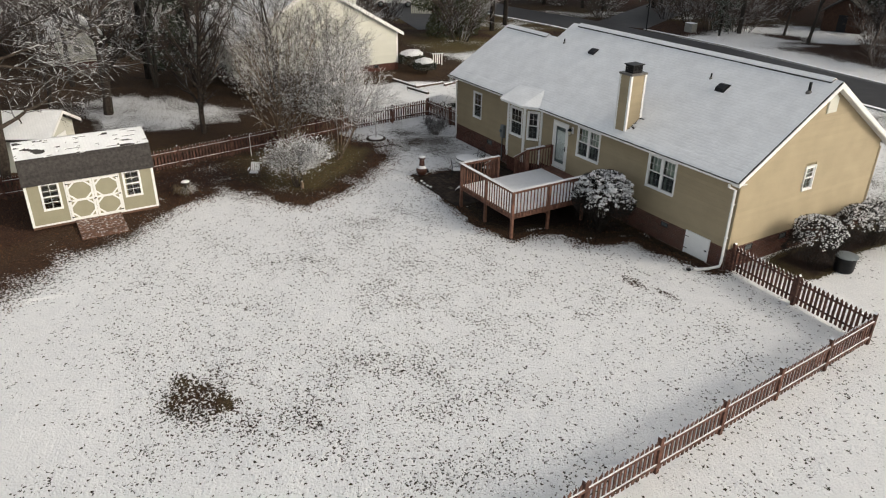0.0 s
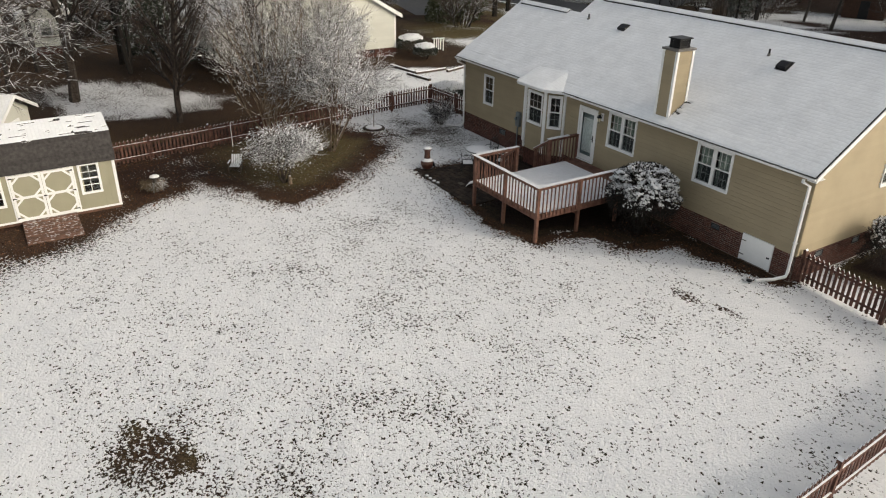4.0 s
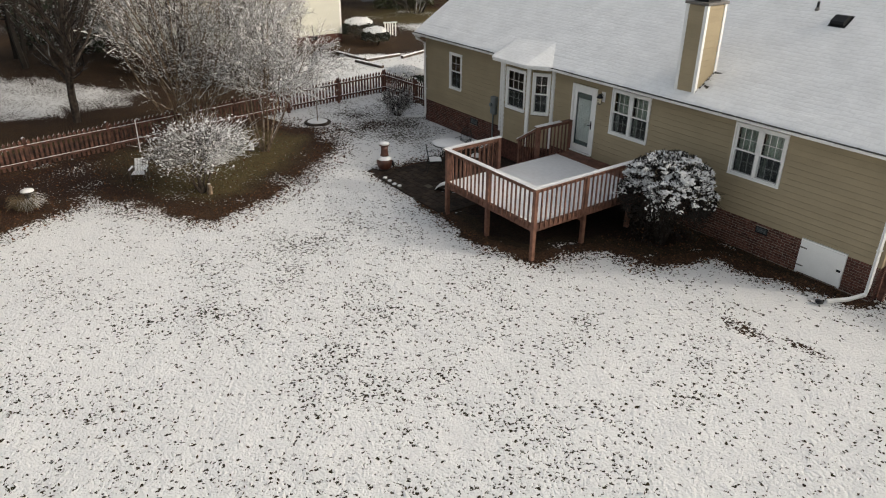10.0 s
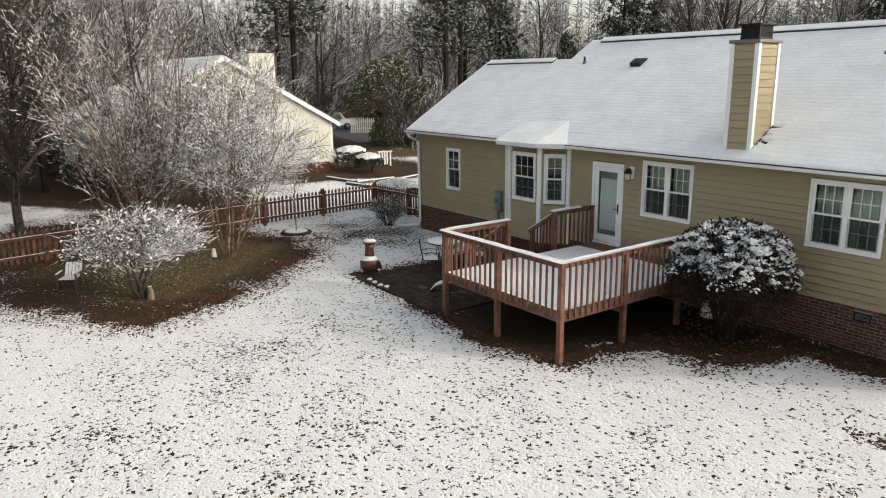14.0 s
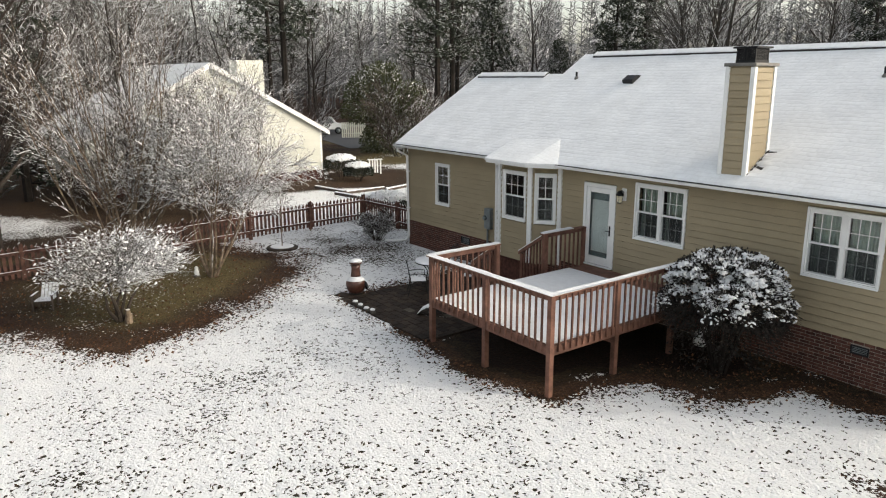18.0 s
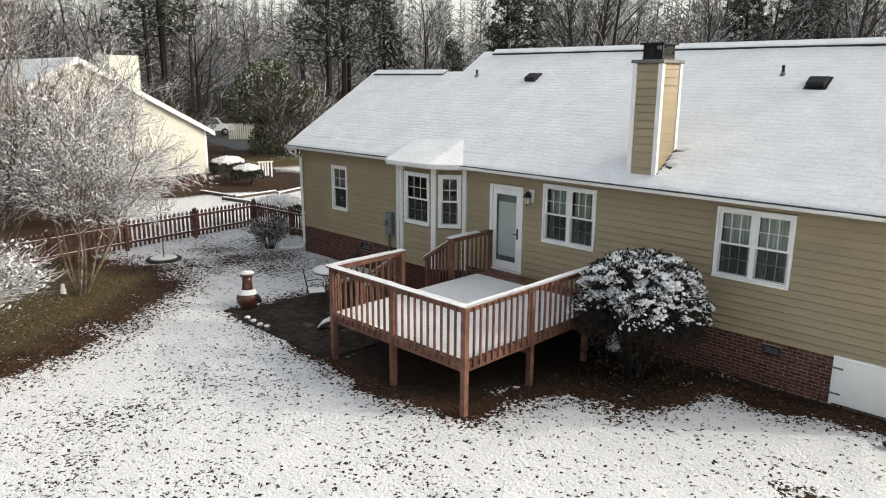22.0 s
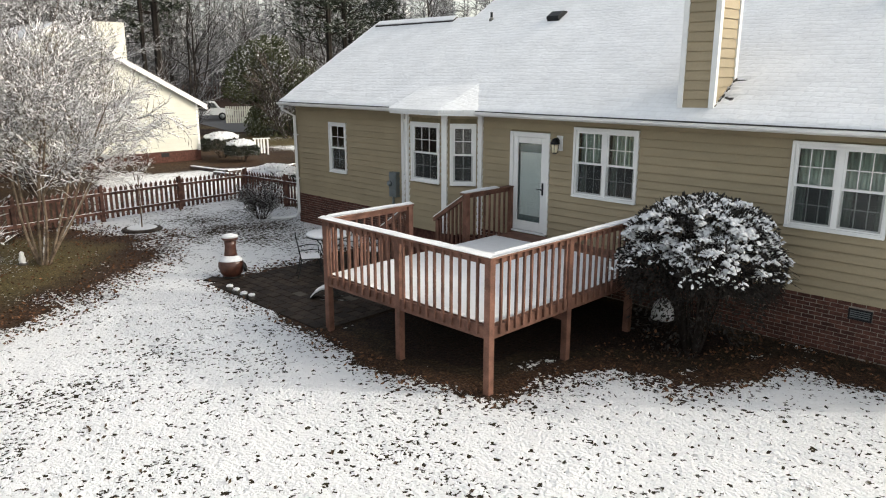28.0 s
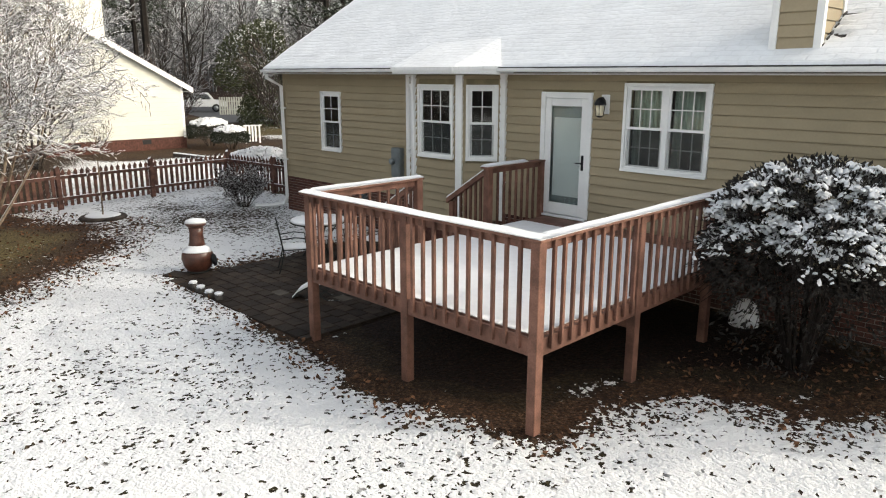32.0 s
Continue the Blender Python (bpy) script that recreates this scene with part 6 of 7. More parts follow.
def snow_on(segs, seed, share, fat=0.011, lift=0.6):
    """Snow lying along the tops of the flatter twigs."""
    rng = np.random.default_rng(seed)
    s = np.array(segs)
    d = s[:, 3:6] - s[:, :3]
    flat = np.abs(d[:, 2]) / (np.linalg.norm(d, axis=1) + 1e-9) < 0.93
    s = s[flat & (rng.random(len(s)) < share)].copy()
    a, b = rng.uniform(0.0, 0.4, (len(s), 1)), rng.uniform(0.55, 1.0, (len(s), 1))
    d = s[:, 3:6] - s[:, :3]
    p0, p1 = s[:, :3] + d * a, s[:, :3] + d * b
    f = fat * rng.uniform(0.6, 1.5, len(s))
    z = np.stack([0 * f, 0 * f, s[:, 6] * 0.7 + f * lift], -1)
    return np.concatenate([p0 + z, p1 + z, f[:, None], 0.7 * f[:, None]], 1)


def tree(name, at, limbs, cut_level, bark, twig, label, category="tree", group="", snow_share=0.0, fat=0.011, sides=6, tip=0.6, limb=1.5):
    t = root(name, at, label, category, group)
    body = [s for lv in limbs[:cut_level] for s in lv]
    part("trunk", segments_mesh("trunk", bark, body, sides), None, t)
    fine = [s for lv in limbs[cut_level:-1] for s in lv]
    part("crown", segments_mesh("crown", twig, fine, 3, limbs[-1]), None, t, "bare twigs")
    if snow_share:
        heavy = snow_on(fine + limbs[cut_level - 1], 3, min(1.0, snow_share * limb), fat)
        part("twig_snow", segments_mesh("twig_snow", SNOWCLUMP, heavy, 3, snow_on(limbs[-1], 4, snow_share * tip, fat * 0.7)), None, t, "snow lying on the twigs")
    return t


LONG = (8, 6, 4, 2, 1)
# the large many-stemmed crape myrtle in the bed by the fence
tree("crape_myrtle", pose(-10.45, -9.1, 0), grow(21, 7.2, 15, 0.040, (8, 8, 6), 0.42, (28, 34, 40), 0.04, 0.085, 0.16, 21, (0.02, 0.05), steps=LONG), 2, BARK_TAN, TWIG, "tall many-stemmed bare crape myrtle with frosted twigs", snow_share=0.62, fat=0.0088, tip=0.9, limb=0.8)
# the wide one that leans towards the house
tree("crape_myrtle", pose(-8.2, -7.2, 0), grow(33, 4.9, 8, 0.040, (11, 11, 9), 0.52, (44, 38, 44), 0.0, 0.08, 0.38, 28, (-0.05, 0.18), steps=LONG), 2, BARK_TAN, TWIG, "wide bare crape myrtle bowed under snow", snow_share=0.8, fat=0.0135, tip=1.0, limb=0.95)
# the small snow-laden one
small = grow(41, 1.45, 5, 0.06, (13, 10, 7), 0.98, (66, 42, 48), 0.03, 0.11, 0.62, 24, base_spread=0.06, steps=LONG)
small = small[:1] + [[s for s in lv if min(s[2], s[5]) > 1.12 + 0.14 * math.sin(5 * s[0] + 4 * s[1]) and max(s[2], s[5]) < 2.35] for lv in small[1:]]
snowy = tree("crape_myrtle", pose(-5.56, -10.45, 0), small, 1, BARK, TWIG, "small spreading tree heavy with clumps of snow", snow_share=0.75, fat=0.0085, tip=0.7)
thing("tree_stump", tube(T([(0, 0, -0.04), (0.02, 0.01, 0.16), (0.05, 0.0, 0.34)], [0.10, 0.075, 0.05], 9), [(0.0, 0.05, -0.04), (-0.04, 0.09, 0.2)], [0.06, 0.03], 7), BARK_TAN, "short split stump beside the small tree", "stump", at=pose(-5.30, -10.32, 0))
# the dark upright tree behind the fence
tree("pear_tree", pose(-15.9, -12.0, 0), grow(52, 10.5, 1, 0.16, (36, 13, 10), 0.38, (48, 32, 36), 0.09, 0.05, 0.13, 0, first=1.1, steps=LONG), 2, BARK, TWIG_DARK, "dark upright bare tree behind the picket fence", snow_share=0.04, fat=0.006)
# the big limbed tree behind the shed
tree("oak_tree", pose(-12.2, -22.0, 0), grow(61, 11.0, 1, 0.25, (24, 13, 10, 4), 0.50, (70, 44, 42, 42), -0.005, 0.10, 0.22, 0, (0.0, 0.05), first=1.3, steps=(8, 8, 5, 3, 1), thin=0.46), 2, BARK, TWIG_DARK, "large bare tree with long frosted limbs", snow_share=0.30, fat=0.010, tip=0.2)
tree("oak_tree", pose(-22.5, -16.0, 0), grow(62, 12.5, 1, 0.26, (22, 13, 9), 0.48, (56, 38, 36), 0.03, 0.08, 0.2, 0, steps=LONG), 2, BARK, TWIG_DARK, "bare tree beyond the picket fence", snow_share=0.25, fat=0.009)
# trees and dark shrubs in the bed before the neighbouring house
tree("ornamental_tree", pose(-21.6, -2.2, 0), grow(63, 5.8, 5, 0.06, (12, 11, 9), 0.50, (46, 36, 38), 0.01, 0.07, 0.25, 30, (0, 0.06), steps=LONG), 2, BARK, TWIG, "low frosted ornamental tree beside the cream house", snow_share=0.5, fat=0.009)
tree("ornamental_tree", pose(-22.8, -5.6, 0), grow(64, 5.6, 4, 0.06, (12, 11, 9), 0.50, (46, 36, 38), 0.01, 0.07, 0.25, 30, steps=LONG), 2, BARK, TWIG_DARK, "low bare ornamental tree beside the cream house", snow_share=0.3, fat=0.008)
for k, (x, y, h_) in enumerate(((-18.3, -4.4, 1.9), (-20.6, -6.2, 2.3), (-23.2, -7.4, 2.2))):
    tree("bare_shrub", pose(x, y, 0), grow(84 + k, h_, 22, 0.014, (8, 6, 4), 0.42, 38, 0.03, 0.10, 0.2, 40), 1, BARK, TWIG_DARK, "dark tangled shrub beyond the picket fence", "shrub", "shrubs beyond the fence", snow_share=0.15, fat=0.008, sides=4)

# young tree with its stake in a ring of mulch
sap = root("sapling", pose(-10.3, -4.0, 0), "thin young tree staked in a snow-covered mulch ring", "tree")
part("trunk", T([(0, 0, -0.05), (0.01, 0.01, 0.8), (0.0, 0.02, 1.6), (0.03, 0.0, 2.3)], [0.022, 0.018, 0.014, 0.008]), BARK_TAN, sap)
part("mulch_ring", lathe([(0.52, -0.03), (0.56, 0.03), (0.52, 0.07), (0.40, 0.08), (0.38, 0.06), (0.02, 0.05)], 24), BARK, sap)
part("ring_snow", lathe([(0.42, 0.075), (0.38, 0.10), (0.3, 0.11), (0.2, 0.11), (0.02, 0.10)], 20), SNOWCLUMP, sap)
part("crown", segments_mesh("crown", TWIG, [s for lv in grow(71, 0.9, 5, 0.008, (5, 3), 0.5, 35, 0.05, 0.08, 0.2, 22) for s in lv]), None, sap).matrix_local = pose(0.0, 0.02, 1.5)

# bare shrub at the fence corner
tree("bare_shrub", pose(-9.4, -0.66, 0), grow(81, 1.12, 34, 0.011, (8, 6, 4), 0.38, 35, 0.04, 0.09, 0.2, 30), 1, BARK, TWIG_DARK, "twiggy bare shrub dusted with snow at the fence", "shrub", snow_share=0.4, fat=0.007, sides=4)


def leaf_cloud(seed, n, shape, size, long=2.2):
    """Many small folded leaves; shape(rng, n) gives their places and outward ways."""
    rng = np.random.default_rng(seed)
    p, w = shape(rng, n)
    d = w + rng.normal(0, 0.6, (n, 3))
    d /= np.linalg.norm(d, axis=1, keepdims=True) + 1e-9
    s = np.cross(d, rng.normal(0, 1, (n, 3))); s /= np.linalg.norm(s, axis=1, keepdims=True) + 1e-9
    u = np.cross(s, d)
    k = size * rng.uniform(0.6, 1.3, (n, 1))
    a, b = p, p + d * k * long
    mid = p + d * k * long * 0.5 - u * k * 0.15
    l, r = mid + s * k * 0.5 + u * k * 0.28, mid - s * k * 0.5 + u * k * 0.28
    V = np.stack([a, l, b, r, mid], 1).reshape(-1, 3)
    i = (np.arange(n) * 5)[:, None]
    Fq = np.concatenate([i + np.array([[0, 1, 4]]), i + np.array([[1, 2, 4]]), i + np.array([[2, 3, 4]]), i + np.array([[3, 0, 4]])])
    return V, Fq


def clumps(seed, places, size):
    """Soft lumps of snow, each a small uneven six-sided dome."""
    rng = np.random.default_rng(seed)
    n = len(places)
    if size < 0.02:
        # the smallest are plain five-sided lumps
        ring = np.array([(math.cos(a), math.sin(a), 0.0) for a in np.arange(5) * math.pi * 0.4])
        k = size * rng.uniform(0.4, 1.7, (n, 1, 1))
        low = ring[None] * k * rng.uniform(0.6, 1.4, (n, 5, 1)) + rng.normal(0, 0.25, (n, 5, 3)) * k
        V = np.concatenate([low, rng.normal(0, 0.2, (n, 1, 3)) * k + np.array([0, 0, 0.7]) * k, np.array([0, 0, -0.5]) * k], 1) + places[:, None]
        i = (np.arange(n) * 7)[:, None]
        return V.reshape(-1, 3), np.concatenate([i + np.array([[j, (j + 1) % 5, 5]]) for j in range(5)] + [i + np.array([[(j + 1) % 5, j, 6]]) for j in range(5)]).tolist()
    ring = np.array([(math.cos(a), math.sin(a), 0.0) for a in np.arange(6) * math.pi / 3])
    k = size * rng.uniform(0.35, 1.6, (n, 1, 1)) ** 1.2
    st = rng.uniform(0.75, 1.3, (n, 1, 1)) ** np.array([[[1, -1, 0]]])
    ang = rng.uniform(0, 6.283, n)
    R = np.zeros((n, 3, 3)); R[:, 0, 0] = R[:, 1, 1] = np.cos(ang); R[:, 0, 1] = -np.sin(ang); R[:, 1, 0] = np.sin(ang); R[:, 2, 2] = 1
    tip = rng.normal(0, 0.4, (n, 2))
    R[:, 2, 0], R[:, 2, 1] = tip[:, 0], tip[:, 1]
    low = ring[None] * k * st * rng.uniform(0.75, 1.25, (n, 6, 1)) - np.array([0, 0, 0.12]) * k
    up = ring[None] * k * st * 0.66 * rng.uniform(0.8, 1.2, (n, 6, 1)) + np.array([0, 0, 0.46]) * k
    top = np.zeros((n, 1, 3)) + np.array([0, 0, 0.68]) * k
    V = np.concatenate([low, up, top], 1)
    V = np.einsum('nij,nkj->nki', R, V) + places[:, None]
    i = (np.arange(n) * 13)[:, None]
    q, tr = [], []
    for j in range(6):
        q.append(i + np.array([[j, (j + 1) % 6, 6 + (j + 1) % 6, 6 + j]]))
        tr.append(i + np.array([[6 + j, 6 + (j + 1) % 6, 12]]))
    return V.reshape(-1, 3), np.concatenate(q).tolist() + np.concatenate(tr).tolist()


def clump_mesh(name, seed, places, size):
    v, f = clumps(seed, places, size)
    me = bpy.data.meshes.new(name)
    me.from_pydata(v.tolist(), [], f)
    me.materials.append(SNOWCLUMP)
    me.polygons.foreach_set("use_smooth", np.ones(len(f), bool))
    return me


ends = np.array([s[3:6] for s in small[-1] + small[-2]])
ends = ends[np.random.default_rng(6).random(len(ends)) < 0.2]
part("snow_clumps", clump_mesh("snow_clumps", 46, ends, 0.023), None, snowy, "lumps of snow at the twig ends")


def dome(rx, ry, z0, z1, lumps=0.18, seed=0, shell=0.55, low=-0.5):
    """Places in the outer shell of an uneven dome."""
    lob = np.random.default_rng(seed).normal(0, 1, (14, 3)); lob /= np.linalg.norm(lob, axis=1, keepdims=True)
    def shape(rng, n):
        w = rng.normal(0, 1, (n * 3, 3)); w /= np.linalg.norm(w, axis=1, keepdims=True)
        w = w[w[:, 2] > low][:n]
        while len(w) < n:
            e = rng.normal(0, 1, (n, 3)); e /= np.linalg.norm(e, axis=1, keepdims=True)
            w = np.concatenate([w, e[e[:, 2] > low]])[:n]
        bump = 1 + lumps * (np.clip((w @ lob.T - 0.72) * 5, 0, 1).max(1) - 0.5)
        r = (shell + (1 - shell) * rng.random(n) ** 0.5) * bump
        mid = (z0 + z1) / 2
        return np.stack([w[:, 0] * rx * r, w[:, 1] * ry * r, mid + w[:, 2] * (z1 - z0) / 2 * r], -1), w
    return shape


def bush(name, at, rx, ry, z0, z1, leaves, size, material, label, seed, n_snow=300, snow_size=0.05, stems=9, category="shrub", group="", low=-0.5, snow_low=0.15, shell=0.55, lumps=0.2, snow_shell=0.96, skirt=0, twigs=0, tiers=0):
    b = root(name, at, label, category, group)
    shape = dome(rx, ry, z0, z1, lumps, seed, shell, low)
    V, Fq = leaf_cloud(seed, leaves, shape, size)
    part("foliage", quick_mesh("foliage", material, V, Fq), None, b)
    if skirt:
        V, Fq = leaf_cloud(seed + 1, skirt, dome(rx * 0.85, ry * 0.85, 0.05, z1 * 0.8, lumps, seed, 0.2, -0.95), size)
        part("low_foliage", quick_mesh("low_foliage", material, V, Fq), None, b)
    rng = random.Random(seed)
    segs = []
    for k in range(stems):
        a = rng.uniform(0, 6.283)
        q = Vector((math.cos(a) * rx * 0.7, math.sin(a) * ry * 0.7, z0 + (z1 - z0) * rng.uniform(0.4, 0.85)))
        p = Vector((math.cos(a) * 0.12, math.sin(a) * 0.12, -0.05))
        mid = p.lerp(q, 0.5) + Vector((0, 0, (z1 - z0) * 0.1))
        segs += [(*p, *mid, 0.013, 0.010), (*mid, *q, 0.010, 0.004)]
    if twigs:
        tp, tw = dome(rx, ry, z0, z1, lumps, seed, 0.8, -0.6)(np.random.default_rng(seed + 9), twigs)
        for p, w in zip(tp, tw):
            if w[2] < 0.45:
                q = p + w * rng.uniform(0.06, 0.20) + np.array([rng.gauss(0, 0.05), rng.gauss(0, 0.05), rng.gauss(-0.08, 0.06)])
                segs.append((*p, *q, 0.004, 0.003))
    part("branchwork", segments_mesh("branchwork", DARKSTEM, segs, 5), None, b)
    if n_snow:
        srng = np.random.default_rng(seed + 5)
        p, w = dome(rx, ry, z0, z1, lumps, seed, snow_shell, snow_low)(srng, n_snow)
        gap = grid_noise(srng, p[:, 0] + p[:, 2] * 0.5 + 9, p[:, 1] - p[:, 2] * 0.5 + 9, 0.16) * 0.35 + grid_noise(srng, p[:, 2] + 9, p[:, 0] - p[:, 1] + 9, 0.12) * 0.35 + w[:, 2] * 0.36
        p = p[gap > 0.46]
        if tiers:
            # snow lies in flat drooping patches on the outer sprays, with dark hollows between them
            c, w = dome(rx, ry, z0, z1, lumps, seed, 0.80, snow_low)(srng, tiers)
            lots = []
            for q, v in zip(c, w):
                out_ = v * np.array([1, 1, 0.15]); out_ /= np.linalg.norm(out_) + 1e-9
                side = np.array([-out_[1], out_[0], 0.0])
                k = int(srng.uniform(14, 60) * (0.12 + 1.1 * max(v[2], 0) ** 0.8))
                big = srng.uniform(0.7, 1.35)
                u, t_ = srng.normal(0, 0.058 * big, (k, 1)), srng.normal(0, 0.042 * big, (k, 1))
                drop = -0.35 * np.abs(u) - 2.2 * np.maximum(u, 0) ** 2
                lots.append(q + out_ * u + side * t_ + np.concatenate([u * 0, u * 0, drop + srng.normal(0, 0.010, (k, 1))], 1))
            p = np.concatenate(lots)
        part("snow_clumps", clump_mesh("snow_clumps", seed, p, snow_size), None, b, "clumps of snow on the outer leaves")
    return b


bush("nandina_bush", pose(5.15, -1.5, 0), 0.90, 0.94, 0.80, 2.26, 12000, 0.034, LEAF_RED, "large rounded dark-leaved bush capped with snow beside the deck", 3, 1000, 0.0225, 46, low=-0.62, snow_low=-0.1, lumps=0.78, skirt=2000, twigs=1800, tiers=500)
bush("boxwood_bush", pose(11.35, 3.3, 0), 0.95, 1.1, 0.25, 1.75, 7000, 0.032, LEAF_RED, "rounded twiggy bush dusted with snow by the gable", 4, 1700, 0.020, twigs=2200, snow_low=0.12, lumps=0.4, group="bushes by the gable")
bush("boxwood_bush", pose(11.5, 7.0, 0), 1.05, 1.7, 0.2, 1.65, 9000, 0.032, LEAF_RED, "broad twiggy bush dusted with snow by the gable", 5, 2500, 0.020, twigs=2600, snow_low=0.12, lumps=0.4, group="bushes by the gable")
# unidentified white object by the deck, given a simple heap shape
heap = thing("white_object", lathe([(0.26, -0.02), (0.25, 0.15), (0.20, 0.34), (0.10, 0.44), (0.02, 0.46)], 14), SNOWCLUMP, "small white object under the bush, shaped as a rounded heap", "snow heap", at=pose(4.02, -0.40, 0) @ Matrix.Scale(0.8, 4))
tub = root("storage_tub", pose(12.3, 3.9, 0) @ Matrix.Scale(0.75, 4), "round dark plastic tub standing behind the bush", "tub")
part("tub_body", lathe([(0.42, 0.0), (0.46, 0.1), (0.50, 0.75), (0.52, 0.80)], 24), BLACK, tub)
part("tub_rim", lathe([(0.51, 0.78), (0.54, 0.80), (0.54, 0.83), (0.50, 0.84)], 24), STEEL, tub)
bush("clipped_hedge", pose(-12.9, 2.0, 0, 0, 0, 42), 1.05, 0.6, 0.1, 1.08, 5000, 0.035, LEAF, "clipped hedge with a flat cap of snow behind the fence", 6, 1900, 0.05, snow_low=0.42, category="hedge", group="snow-capped hedges")
bush("clipped_hedge", pose(-25.4, 6.7, 0), 1.0, 1.1, 0.1, 1.35, 5000, 0.04, LEAF, "rounded clipped hedge with a thick cap of snow", 7, 1500, 0.065, snow_low=0.62, lumps=0.1, category="hedge", group="snow-capped hedges")
bush("clipped_hedge", pose(-23.2, 6.6, 0), 0.8, 0.85, 0.1, 1.05, 5000, 0.04, LEAF, "rounded clipped hedge with a thick cap of snow", 8, 1300, 0.065, snow_low=0.62, lumps=0.1, category="hedge", group="snow-capped hedges")
bush("magnolia_tree", pose(-37.0, 17.4, 0), 2.5, 2.5, 0.3, 5.7, 11000, 0.13, MAGNOLIA, "broad glossy-leaved evergreen magnolia dusted with snow", 9, 1500, 0.04, 8, "tree", low=-0.9, snow_low=0.1, lumps=0.95, snow_shell=0.8)


# ---- garden things in the beds ----
bb = root("birdbath", pose(-7.3, -15.05, 0) @ Matrix.Scale(0.72, 4), "stone birdbath with a cap of snow above dry grass", "birdbath")
part("pedestal", lathe([(0.17, 0.0), (0.16, 0.05), (0.08, 0.12), (0.065, 0.45), (0.09, 0.58)], 16), STONE, bb)
part("bowl", lathe([(0.09, 0.57), (0.22, 0.64), (0.27, 0.70), (0.25, 0.71), (0.18, 0.66)], 20), STONE, bb)
part("bowl_snow", lathe([(0.25, 0.70), (0.24, 0.75), (0.14, 0.79), (0.01, 0.80)], 16), SNOWCLUMP, bb)
gr = random.Random(9)
blades = []
for k in range(260):
    a, r = gr.uniform(0, 6.283), gr.uniform(0.05, 0.26)
    p = Vector((0.12 + r * math.cos(a), -0.1 + r * math.sin(a), -0.02))
    q = p + Vector((math.cos(a) * gr.uniform(0.05, 0.3), math.sin(a) * gr.uniform(0.05, 0.3), gr.uniform(0.2, 0.45)))
    e = q + Vector((math.cos(a) * 0.16, math.sin(a) * 0.16, -gr.uniform(0.02, 0.15)))
    blades += [(*p, *q, 0.006, 0.005), (*q, *e, 0.005, 0.002)]
DRYGRASS = mat("dry_grass", (0.13, 0.10, 0.065), 0.9, vary=0.3, snow=0.5, snow_at=0.6)
thing("grass_clump", segments_mesh("grass_clump", DRYGRASS, blades), None, "clump of dry ornamental grass round the birdbath", "grass", at=pose(-7.3, -15.05, 0))
gb = root("garden_chair", pose(-7.75, -11.75, 0, 0, 0, 62) @ Matrix.Scale(0.8, 4), "weathered low slatted garden chair dusted with snow", "chair")
for i in range(4):
    part("seat_slat", B(-0.27, 0.27, -0.25 + i * 0.12, -0.15 + i * 0.12, 0.30, 0.32), GREYLOG, gb)
for i in range(5):
    part("back_slat", B(-0.27 + i * 0.11, -0.18 + i * 0.11, 0.0, 0.02, 0.30, 0.82, m=pose(0, 0.2, 0.02, -32)), WHITE_SNOW, gb, "pale back slat")
for sx in (-0.30, 0.30):
    part("leg", B(sx - 0.025, sx + 0.025, -0.27, -0.22, -0.03, 0.50), GREYLOG, gb)
    part("leg", B(sx - 0.025, sx + 0.025, 0.20, 0.25, -0.03, 0.50), GREYLOG, gb)
    part("arm", B(sx - 0.04, sx + 0.04, -0.3, 0.28, 0.50, 0.52), GREYLOG, gb)
hk = root("feeder_pole", pose(-10.9, -10.9, 0), "pale thin garden pole with a short arm", "pole")
part("pole", T([(0, 0, -0.05), (0, 0, 1.12)], 0.018), WHITE, hk)
part("arm", T([(0, 0, 1.08), (0.0, 0.05, 1.16), (0, 0.12, 1.15), (0, 0.14, 1.08)], 0.012), WHITE, hk)
orn = root("garden_ornament", pose(-8.45, -7.6, 0), "small pale stone ornament under the tree", "ornament")
part("ornament_base", lathe([(0.10, -0.02), (0.11, 0.03), (0.07, 0.06)], 12), STONE, orn)
part("ornament_top", lathe([(0.06, 0.05), (0.08, 0.14), (0.05, 0.22), (0.06, 0.27), (0.02, 0.32)], 12), WHITE, orn)
# dead leaves and tufts that stick out of the snow
lrng = np.random.default_rng(31)
n = 5200
lx, ly = lrng.uniform(-4, 15.5, n * 2), lrng.uniform(-20, -3, n * 2)
dens = grid_noise(lrng, lx, ly, 2.5) * 0.6 + grid_noise(lrng, lx, ly, 0.8) * 0.4
keep = (dens + lrng.random(n * 2) * 0.35 > 0.72) & (inside(lx, ly, DECK_BED) < -0.05)
lx, ly = lx[keep][:n], ly[keep][:n]
m_ = len(lx)
V, Fq = leaf_cloud(32, m_, lambda r, k: (np.stack([lx, ly, np.full(m_, 0.012)], -1), np.stack([r.normal(0, 1, m_), r.normal(0, 1, m_), np.full(m_, 0.15)], -1)), 0.035, 1.8)
DEADLEAF = mat("dead_leaf", (0.055, 0.036, 0.022), 0.8, vary=0.4, scale=9, fine=40, bump=0)
thing("fallen_leaves", quick_mesh("fallen_leaves", DEADLEAF, V, Fq), None, "dark fallen leaves scattered over the snow", "leaves", kind="stuff")

